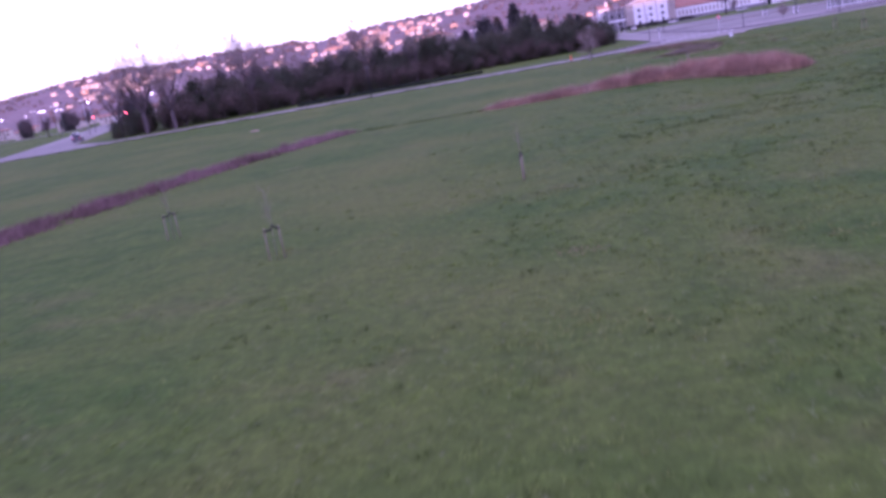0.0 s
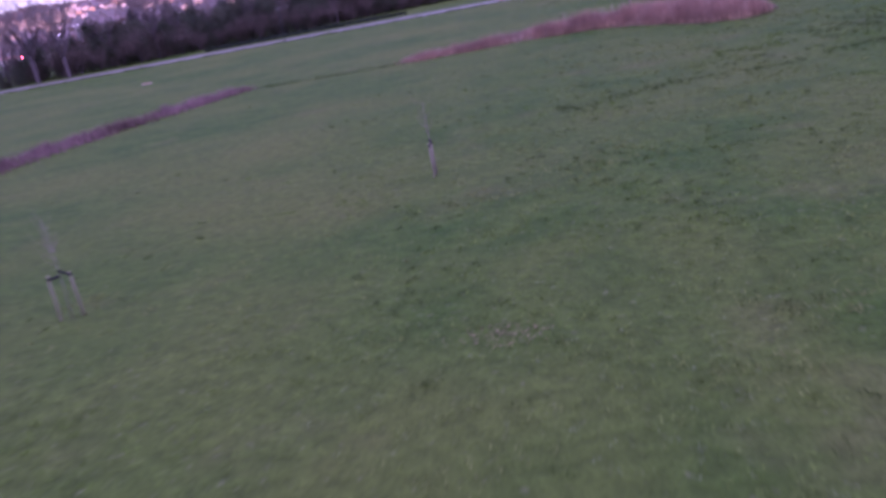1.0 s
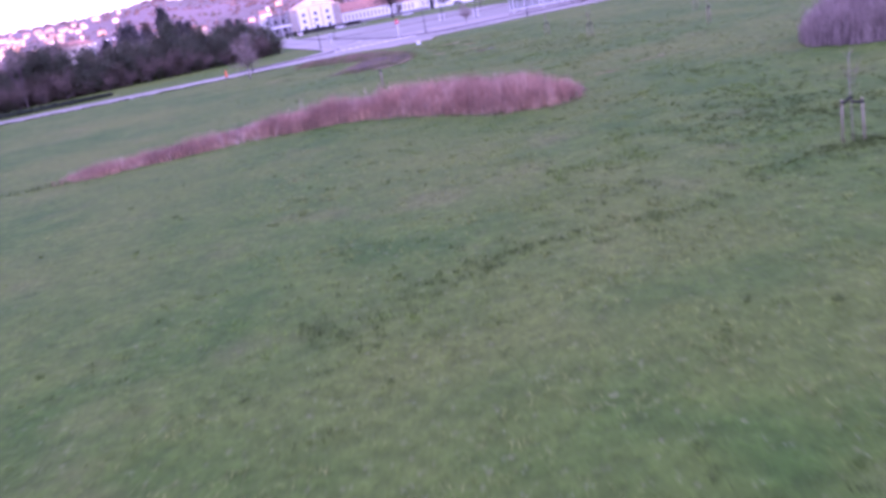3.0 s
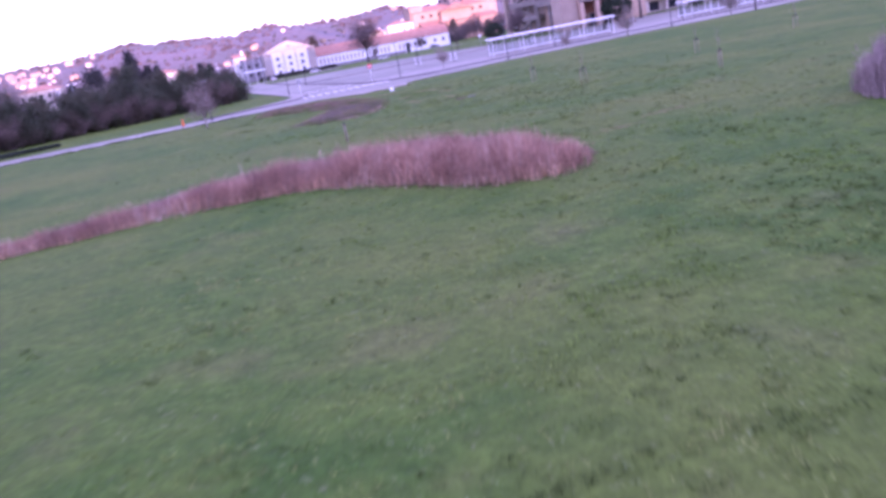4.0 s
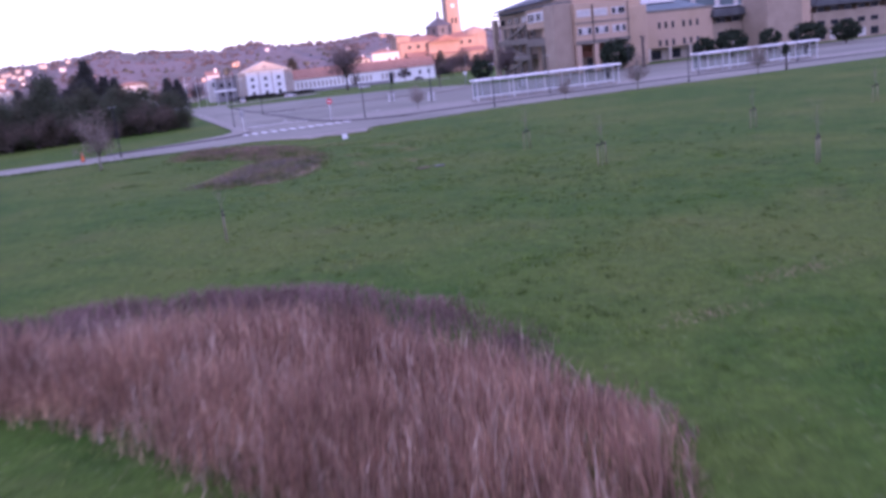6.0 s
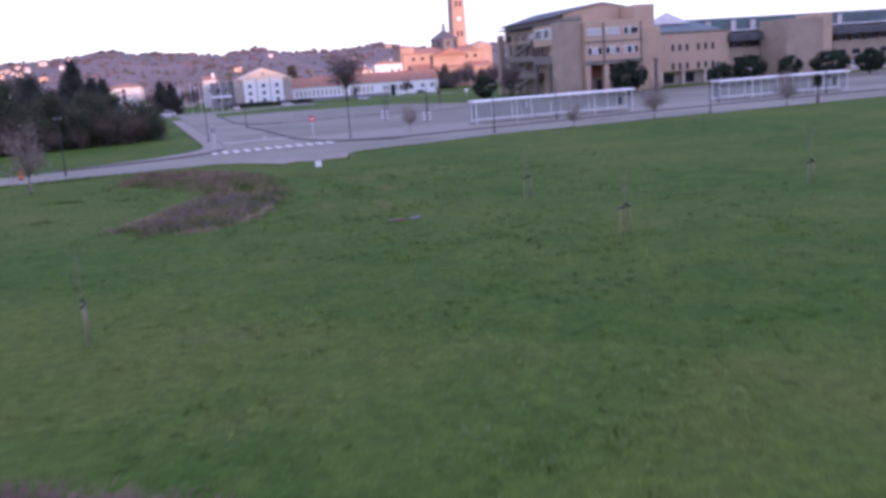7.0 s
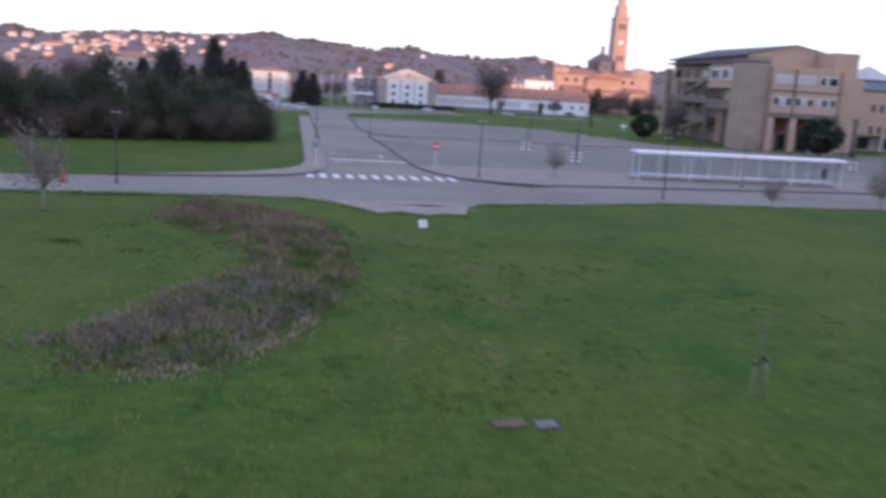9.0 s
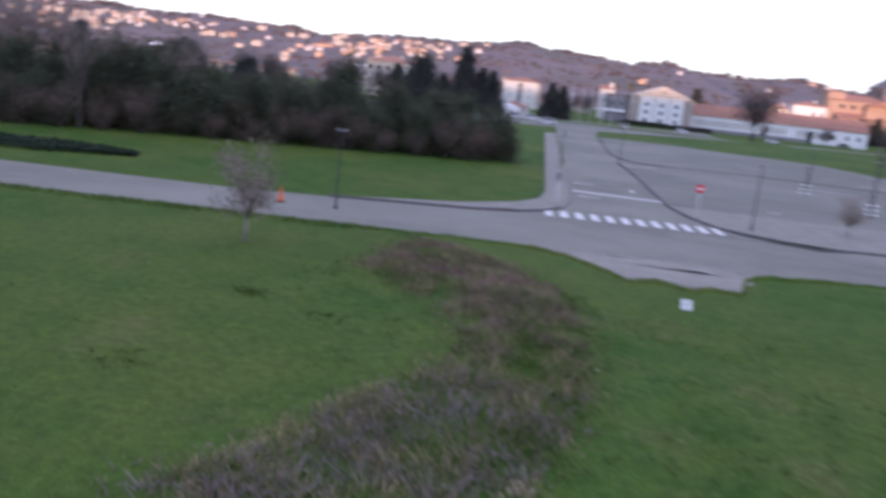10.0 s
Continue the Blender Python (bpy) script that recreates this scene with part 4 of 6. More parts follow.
for k in range(5):
    part("stub", Geo().tube([(0.05, 0, 5.3), (0.5 * math.cos(k * 1.26), 0.5 * math.sin(k * 1.26), 6.1)], [0.13, 0.07], 6), M_BARK, tr, "", True)


# ---------- young staked trees in the meadow ----------
def staked_tree(seed, label):
    rng = random.Random(seed)
    root = thing("staked_sapling", label, "sapling", "young staked trees in the meadow")
    st = Geo().tube([(0, 0, -0.05), (0.02, 0.01, 0.9), (0.05, 0.0, 1.7), (0.02, 0.03, 2.5)], [0.016, 0.012, 0.007, 0.003], 6)
    part("stem", st, M_PALEBARK, root, "thin pale stem", True)
    for k in range(16):
        z = 1.25 + 1.1 * rng.random()
        aa = rng.uniform(0, 6.283)
        e = rng.uniform(0.2, 0.5)
        twig = Geo().tube([(0.03, 0.01, z), (math.cos(aa) * e * 0.5, math.sin(aa) * e * 0.5, z + 0.18), (math.cos(aa) * e * 0.8, math.sin(aa) * e * 0.8, z + 0.45)], [0.005, 0.004, 0.002], 3, False)
        part("twig", twig, M_TWIG, root)
    for k, dx in enumerate((-0.25, 0.25)):
        part("stake", Geo().tube([(dx * 1.08, 0, -0.05), (dx, 0, 1.11), (dx, 0, 1.15)], [0.031, 0.028, 0.016], 8), M_STAKE, root, "peeled pine stake", True)
        lift = 0.14 if k else 0.0
        part("tie", Geo().tube([(dx * 1.12, 0, 1.05), (dx * 0.5, 0.015, 1.04 + lift * 0.6), (0.02, 0, 1.07 + lift)], [0.05, 0.032, 0.045], 6), M_RUBBER, root, "black rubber tie")
    return root


sap = staked_tree(61, "thin bare sapling tied between two pale stakes")
SAPS = [(-38.79, -54.41, 12), (-45.6, -47.1, 40), (-30.17, -45.79, 84), (-9.67, -34.54, 150), (5.83, 23.3, 24), (5.07, 12.5, 14), (-13.4, 8.4, 90), (18.1, 18.0, 20), (10.7, 4.2, 35), (31, 22, 10)]
for i, (x, y, r) in enumerate(SAPS):
    m = pose(x, y, rolling(x, y), 0, 0, r)
    if i == 0:
        sap.matrix_basis = m
    else:
        copy_thing(sap, m)


# ---------- reeds, scrub, grass ----------
REED_MAIN = [(-9.6, -16.4), (-10.5, -17.0), (-11.5, -17.1), (-12.8, -16.4), (-14.5, -14.0), (-15.7, -11.6), (-17.7, -8.6), (-19.4, -7.2), (-24, -6.8), (-27.7, -7.0), (-31, -7.7), (-33.8, -7.4),
             (-33.2, -6.2), (-27, -4.9), (-22, -4.3), (-18.6, -4.4), (-15.8, -4.9), (-13.4, -6.0), (-11.3, -8.3), (-9.9, -11.5), (-8.8, -14.5)]
REED_LEFT = [(-45.2, -6.6), (-47.4, -10.4), (-51.6, -20), (-55.1, -30), (-57.6, -40), (-59.2, -50), (-60.2, -58), (-64, -58), (-62.4, -48), (-60.4, -38), (-57.2, -28), (-53.2, -18), (-48.6, -8.6), (-46.0, -5.6)]
REED_RIGHT = [(2.7, -17.2), (3.1, -19.0), (4.6, -20.4), (7, -20), (8.2, -17), (6.8, -14.4), (4.2, -14.6)]
SCRUB = [(-13.9, 27.8), (-13.1, 26.1), (-11.9, 25.3), (-10.7, 25.2), (-9.2, 25.4), (-8.0, 26.3), (-7.1, 28.0), (-6.1, 29.5), (-5.1, 32.5), (-4.3, 37.0), (-4.2, 43.0), (-4.8, 48.6), (-6.8, 52.2), (-10.2, 56.1), (-13.1, 57.6), (-13.8, 53.6), (-14.6, 49.4), (-12.4, 47.4), (-10.0, 44.3), (-8.6, 40.7), (-9.1, 37.2), (-10.9, 33.5), (-12.2, 30.1), (-13.1, 28.6)]


def stems(poly, per_m2, height, seed, mat, name, label, category, width=0.013, lean=0.16, ragged=0.7, side=2, full=0.5, west=None, gappy=1.0, plume=None):
    rng = random.Random(seed)
    xs, ys = zip(*poly)
    area = (max(xs) - min(xs)) * (max(ys) - min(ys))
    v, f = [], []
    for _ in range(int(area * per_m2)):
        x, y = rng.uniform(min(xs) - ragged, max(xs) + ragged), rng.uniform(min(ys) - ragged, max(ys) + ragged)
        gap = edge_gap(x, y, poly)
        ins = inside(x, y, poly)
        if not ins and (gap > ragged or rng.random() > 0.25):
            continue
        thick = noise.noise(Vector((x * 0.55, y * 0.55, seed)))
        if rng.random() < 0.25 - thick * gappy:
            continue
        h = height * (1.0 + 0.35 * thick) * rng.uniform(0.42, 1.2) * (min(1.0, full + gap * 0.5) if ins else 0.4)
        if west and x < west:
            h *= max(0.55, 1 - (west - x) * 0.04)
        z = rolling(x, y)
        a = rng.uniform(0, 6.283)
        lx, ly = rng.gauss(0, lean) * h, rng.gauss(0, lean) * h
        dx, dy = math.cos(a) * width, math.sin(a) * width
        i = len(v)
        v += [(x - dx, y - dy, z), (x + dx, y + dy, z), (x + lx * 0.4 + dx * 0.8, y + ly * 0.4 + dy * 0.8, z + h * 0.55), (x + lx * 0.4 - dx * 0.8, y + ly * 0.4 - dy * 0.8, z + h * 0.55),
              (x + lx, y + ly, z + h)]
        f += [(i, i + 1, i + 2, i + 3), (i + 3, i + 2, i + 4)]
        for _k in range(side):
            t = rng.uniform(0.45, 0.95)
            bx, by, bz = x + lx * t * 0.8, y + ly * t * 0.8, z + h * t
            sx, sy = rng.gauss(0, 0.1), rng.gauss(0, 0.1)
            j = len(v)
            v += [(bx - dx * 0.6, by - dy * 0.6, bz), (bx + dx * 0.6, by + dy * 0.6, bz), (bx + sx, by + sy, bz + 0.22 * h)]
            f.append((j, j + 1, j + 2))
    g = Geo()
    g.v, g.f = v, f
    ob = structure(name, g, mat, label, category, kind="stuff")
    if plume:
        # the upper third and two of three side blades are the darker seed heads
        ob.data.materials.append(plume)
        ob.data.polygons.foreach_set("material_index", [1 if k % (2 + side) in (1, 2, 4) else 0 for k in range(len(f))])
    return ob


stems(REED_MAIN, 330, 1.15, 71, M_REED, "reed_bed", "dense bed of dry pinkish reeds in the meadow", "reeds", 0.0095, 0.18, 0.4, 3, 0.5, -19, plume=M_PLUME)
stems(REED_MAIN, 26, 1.2, 84, M_STALK, "reed_stalks", "bleached taller stalks among the pinkish reeds", "reeds", 0.012, 0.2, 0.4, 2, 0.6, -19)
REED_BACK = [(-33.2, -6.4), (-27, -5.1), (-22, -4.5), (-18.6, -4.6), (-15.8, -5.1), (-13.4, -6.2), (-11.3, -8.5), (-9.9, -11.7), (-8.8, -14.7), (-8.5, -13), (-8.6, -9), (-9.3, -5.6), (-10.2, -3.8),
             (-11.6, -2.4), (-13.2, -1.2), (-15.8, 0.0), (-18.2, 0.5), (-21, 0.4), (-23.5, -0.6), (-28, -3.0), (-33.2, -5.8)]
stems(REED_BACK, 190, 0.46, 83, M_REEDDARK, "low_reeds", "low dark withered reeds along the back of the bed", "reeds", 0.011, 0.3, 0.6, 3, 0.6, -19)
stems(REED_LEFT, 100, 0.62, 72, M_REEDDARK, "reed_strip", "long strip of dull purplish withered reeds", "reeds", 0.02)
DITCH = [(-33.4, -7.8), (-37, -7.9), (-41, -7.6), (-45.4, -7.0), (-45.4, -6.0), (-41, -6.7), (-37, -7.0), (-33.4, -7.0)]
stems(DITCH, 60, 0.34, 78, M_COARSE, "ditch_grass", "line of coarse dark grass along a shallow ditch", "grass", 0.016, 0.35, 0.3, 2)
VERGE = [(x, interp(x, NEAR) - 1.5) for x in range(-118, -13, 5)] + [(x, interp(x, NEAR) - 0.25) for x in range(-13, -119, -5)]
stems(VERGE, 42, 0.25, 79, M_VERGE, "rough_verge", "rough uncut grass along the road's verge", "grass", 0.028, 0.3, 0.25, 1, 0.8)
stems(REED_RIGHT, 420, 2.0, 73, M_REEDGREY, "reed_clump", "tall greyish clump of withered reeds in the meadow", "reeds", 0.016, 0.22, 0.3, 4, 0.55)
stems(SCRUB, 64, 0.3, 74, M_SCRUB, "scrub_patch", "curved patch of low withered brown scrub", "scrub", 0.014, 0.6, 0.9, 3, gappy=2.2)
stems(SCRUB, 70, 0.24, 86, M_VERGE, "scrub_weeds", "dull green weeds growing through the scrub", "weeds", 0.02, 0.7, 0.9, 2, 0.7, gappy=3.5)

SCRUB_LOW = [(-13.9, 27.8), (-13.1, 26.1), (-10.7, 25.2), (-8.0, 26.3), (-6.1, 29.5), (-5.1, 32.5), (-5.0, 36), (-8.4, 37.5), (-9.6, 35.6), (-10.9, 33.5), (-12.2, 30.1), (-13.1, 28.6)]
stems(SCRUB_LOW, 42, 0.38, 171, M_BRAMBLE, "bramble_patch", "tangled grey-purple bramble stems in the scrub", "bramble", 0.015, 1.0, 0.7, 4, gappy=3.0)
SCRUB_TOP = [(-4.3, 41), (-4.3, 44.0), (-4.8, 48.6), (-6.8, 52.2), (-10.2, 56.1), (-13.1, 57.2), (-13.6, 53.6), (-13.8, 49.8), (-12.0, 47.8), (-9.8, 44.6), (-8.6, 41)]
stems(SCRUB_TOP, 42, 0.4, 172, M_REEDDARK, "withered_stalks", "withered russet stalks at the head of the scrub", "scrub", 0.015, 0.6, 0.8, 3, gappy=2.5)
SCRUB_EAST = [(-6.6, 29.2), (-5.4, 31.8), (-4.4, 37.0), (-4.2, 43.0), (-4.8, 48.6), (-6.4, 48), (-6.2, 42), (-6.6, 36), (-7.6, 32)]
stems(SCRUB_EAST, 120, 0.24, 173, M_VERGE, "scrub_grass", "green grass growing up through the scrub", "grass", 0.014, 0.5, 0.6, 2)
stems(SCRUB, 52, 0.36, 77, M_STRAW, "scrub_straw", "dry straw stems standing in the scrub", "grass", 0.014, 0.6, 0.6, 1, gappy=3.5)
FRINGE = [(-10.5, 24.7), (-9.2, 24.7), (-8.2, 25.7), (-7.0, 27.4), (-5.7, 30.2), (-6.1, 30.5), (-7.4, 28.1), (-8.6, 26.3), (-10.5, 25.2)]
INNER = [(-13.4, 28.4), (-12.6, 30.2), (-11.2, 33.6), (-9.4, 37.2), (-8.9, 36.6), (-10.2, 32.8), (-11.8, 29.4), (-12.8, 27.8)]
stems(INNER, 165, 0.38, 174, M_STRAW, "straw_border", "tawny dry grass along the inner border of the scrub", "grass", 0.013, 0.5, 0.4, 1)
stems(FRINGE, 60, 0.24, 75, M_STALK, "straw_fringe", "pale dry grass along the scrub's edge", "grass", 0.013, 0.8, 0.4, 1, gappy=2.5)
stems(FRINGE, 120, 0.2, 87, M_STRAW, "fringe_grass", "tawny dry grass along the outer border of the scrub", "grass", 0.013, 0.7, 0.5, 1, gappy=2.0)
REED_FOOT = [(-9.0, -16.2), (-10.3, -17.5), (-11.6, -17.6), (-13.1, -16.8), (-14.9, -14.2), (-16.1, -11.8), (-17.0, -10.4), (-16.6, -9.8), (-15.4, -11.8), (-14.2, -14.0), (-12.6, -16.2), (-11.4, -16.9), (-10.2, -16.6), (-9.4, -15.8)]
stems(REED_FOOT, 30, 0.2, 85, M_STRAW, "reed_straw", "pale broken straw lying along the foot of the reeds", "grass", 0.018, 1.1, 0.5, 1)
stems(REED_FOOT, 110, 0.16, 76, M_LITTER, "reed_litter", "trampled straw and weeds at the foot of the reeds", "grass", 0.016, 0.6, 0.4, 1)


def build_grass():
    rng = random.Random(81)
    v, f = [], []
    path = [(-29, -84), (-27, -62), (-24, -48), (-17, -30), (-11, -16), (-8, -6), (-6, 6), (-6, 22), (-6, 50)]
    px, py = zip(*path)
    for _ in range(30000):
        y = rng.uniform(-86, 48)
        c = float(np.interp(y, py, px))
        x = c + rng.gauss(3, 9)
        tuft = noise.noise(Vector((x * 0.45, y * 0.45, 2.0))) + 0.6 * noise.noise(Vector((x * 1.5, y * 1.5, 7.0)))
        if rng.random() > 0.45 + tuft or interp(x, NEAR) < y + 0.3:
            continue
        size = rng.uniform(0.06, 0.17)
        h = rng.uniform(0.03, 0.075) * (1 + max(0, tuft) * 0.8)
        z = rolling(x, y) - 0.005
        for _k in range(9):
            a = rng.uniform(0, 6.283)
            ox, oy = rng.gauss(0, size), rng.gauss(0, size)
            dx, dy = math.cos(a) * 0.013, math.sin(a) * 0.013
            i = len(v)
            v += [(x + ox - dx, y + oy - dy, z), (x + ox + dx, y + oy + dy, z), (x + ox + rng.gauss(0, 0.07), y + oy + rng.gauss(0, 0.07), z + h)]
            f.append((i, i + 1, i + 2))
    g = Geo()
    g.v, g.f = v, f
    structure("grass_tufts", g, M_BLADE, "uneven tufts of short winter grass", "grass", kind="stuff")


build_grass()


def build_worn_spots():
    """Worn, straw-pale spots with short dead blades."""
    rng = random.Random(85)
    v, f = [], []
    for cx, cy, rx, ry in ((-2.5, 34.2, 0.7, 0.9), (1.2, 33.0, 0.6, 1.1), (-3.4, 28.5, 0.4, 1.8), (-0.6, 26.6, 0.4, 1.6), (1.1, 39.1, 1.2, 1.4), (-4.7, -10.1, 1.2, 0.4), (-1.3, -8.6, 1.6, 0.5), (-28.6, -59.2, 0.7, 0.4), (-2.0, 45.5, 2.4, 1.6)):
        for _ in range(int(260 * rx * ry) + 90):
            x, y = cx + rng.gauss(0, rx * 0.6), cy + rng.gauss(0, ry * 0.6)
            a = rng.uniform(0, 6.283)
            dx, dy = math.cos(a) * 0.014, math.sin(a) * 0.014
            z = rolling(x, y) - 0.005
            i = len(v)
            v += [(x - dx, y - dy, z), (x + dx, y + dy, z), (x + rng.gauss(0, 0.09), y + rng.gauss(0, 0.09), z + rng.uniform(0.03, 0.07))]
            f.append((i, i + 1, i + 2))
    g = Geo()
    g.v, g.f = v, f
    structure("worn_grass", g, M_STRAW, "pale worn spots of dead grass", "grass", kind="stuff")


build_worn_spots()


def build_tussocks():
    """Coarse dark tussocks, thick along an old rut and to the east of the flight, and pale clover rosettes."""
    rng = random.Random(82)
    rut = [(-25.4, -38.8), (-23, -37.1), (-21, -36.5), (-19, -36.1), (-16, -36.2), (-13.5, -35.6), (-9.7, -34.6)]
    spots = []
    for _ in range(120):
        k = rng.randrange(len(rut) - 1)
        t = rng.random()
        spots.append((rut[k][0] * (1 - t) + rut[k + 1][0] * t + rng.gauss(0, 0.7), rut[k][1] * (1 - t) + rut[k + 1][1] * t + rng.gauss(0, 0.42)))
    for _ in range(260):
        spots.append((-7.5 + rng.gauss(0, 2.6), -29.5 + rng.gauss(0, 2.2)))
    for _ in range(60):
        spots.append((-9.7 + rng.gauss(0, 0.6), -34.9 + rng.gauss(0, 0.3)))
    for cx, cy, n in ((-17.1, 42.6, 26), (-15.2, 47.5, 12), (-13.2, 41.0, 14), (-17.4, 34.2, 16)):
        for _ in range(n):
            spots.append((cx + rng.gauss(0, 0.5), cy + rng.gauss(0, 0.35)))
    path = [(-29, -84), (-27, -62), (-24, -48), (-17, -30), (-11, -16), (-8, -6), (-6, 6), (-6, 50)]
    px, py = zip(*path)
    while len(spots) < 2300:
        y = rng.uniform(-80, 45)
        x = float(np.interp(y, py, px)) + rng.gauss(5, 11)
        if noise.noise(Vector((x * 0.22, y * 0.22, 5.0))) > rng.uniform(-0.15, 0.5) and interp(x, NEAR) > y + 0.5:
            spots.append((x, y))
    v, f = [], []
    for x, y in spots:
        size = rng.uniform(0.05, 0.16)
        turn = rng.uniform(0, 3.14)
        for _k in range(16):
            q, e = rng.gauss(0, size * 1.5), rng.gauss(0, size * 0.6)
            ox, oy = q * math.cos(turn) - e * math.sin(turn), q * math.sin(turn) + e * math.cos(turn)
            a = rng.uniform(0, 6.283)
            dx, dy = math.cos(a) * 0.012, math.sin(a) * 0.012
            h = rng.uniform(0.05, 0.13)
            z = rolling(x + ox, y + oy) - 0.005
            i = len(v)
            v += [(x + ox - dx, y + oy - dy, z), (x + ox + dx, y + oy + dy, z), (x + ox + rng.gauss(0, 0.06), y + oy + rng.gauss(0, 0.06), z + h)]
            f.append((i, i + 1, i + 2))
    g = Geo()
    g.v, g.f = v, f
    structure("grass_tussocks", g, M_COARSE, "coarse dark tussocks in the short grass", "grass", kind="stuff")
    v, f = [], []
    for _ in range(5200):
        y = rng.uniform(-80, 40)
        x = float(np.interp(y, py, px)) + rng.gauss(3, 8)
        if interp(x, NEAR) < y + 0.5 or noise.noise(Vector((x * 0.4, y * 0.4, 9.0))) < rng.uniform(-0.4, 0.3):
            continue
        z = rolling(x, y) + 0.03
        for _k in range(5):
            a = rng.uniform(0, 6.283)
            d = rng.uniform(0.015, 0.04)
            ox, oy, hz = rng.gauss(0, 0.04), rng.gauss(0, 0.04), rng.uniform(0, 0.03)
            i = len(v)
            v += [(x + ox, y + oy, z + hz), (x + ox + d * math.cos(a - 0.5), y + oy + d * math.sin(a - 0.5), z + hz + 0.012), (x + ox + d * 1.5 * math.cos(a), y + oy + d * 1.5 * math.sin(a), z + hz + 0.006),
                  (x + ox + d * math.cos(a + 0.5), y + oy + d * math.sin(a + 0.5), z + hz + 0.012)]
            f.append((i, i + 1, i + 2, i + 3))
    g = Geo()
    g.v, g.f = v, f
    structure("clover", g, M_CLOVER, "small pale rosettes of clover in the grass", "clover", kind="stuff")


build_tussocks()


# ---------- street furniture ----------
def street_lamp(h, label):
    root = thing("street_lamp", label, "lamp post", "slim street lamps")
    part("pole", Geo().tube([(0, 0, -0.05), (0, 0, 0.8), (0, 0, h)], [0.06, 0.05, 0.035], 8), M_DARKMETAL, root, "", True)
    part("foot", Geo().lathe([(0.11, 0), (0.11, 0.1), (0.07, 0.25)], 10), M_DARKMETAL, root)
    part("arm", Geo().box(-0.3, -0.02, h - 0.03, 0.3, 0.02, h + 0.01, 0.008), M_GREYMETAL, root)
    for sx in (-1, 1):
        part("head", Geo().box(sx * 0.24 - 0.11, -0.06, h - 0.02, sx * 0.24 + 0.11, 0.06, h + 0.05, 0.02), M_GREYMETAL, root, "grey lamp head")
    return root


lamp = street_lamp(4.7, "slim dark street lamp with a small double head")
for i, (x, y, z) in enumerate(((20.9, 66.4, 0.02), (8.1, 75.6, 0.13), (-18.9, 63.0, 0.03), (-5.7, 91.2, 0.13), (32.6, 76.6, 0.13), (1.6, 121, 0.03), (22.9, 117, 0.03), (24.6, 101.2, 0.03), (42, 108, 0.03), (46, 66.2, 0.0), (56.5, 79.5, 0.13), (73, 79.5, 0.13), (60, 104, 0.03), (-55, 58.6, 0.03))):
    m = pose(x, y, z)
    if i == 0:
        lamp.matrix_basis = m
    else:
        copy_thing(lamp, m)


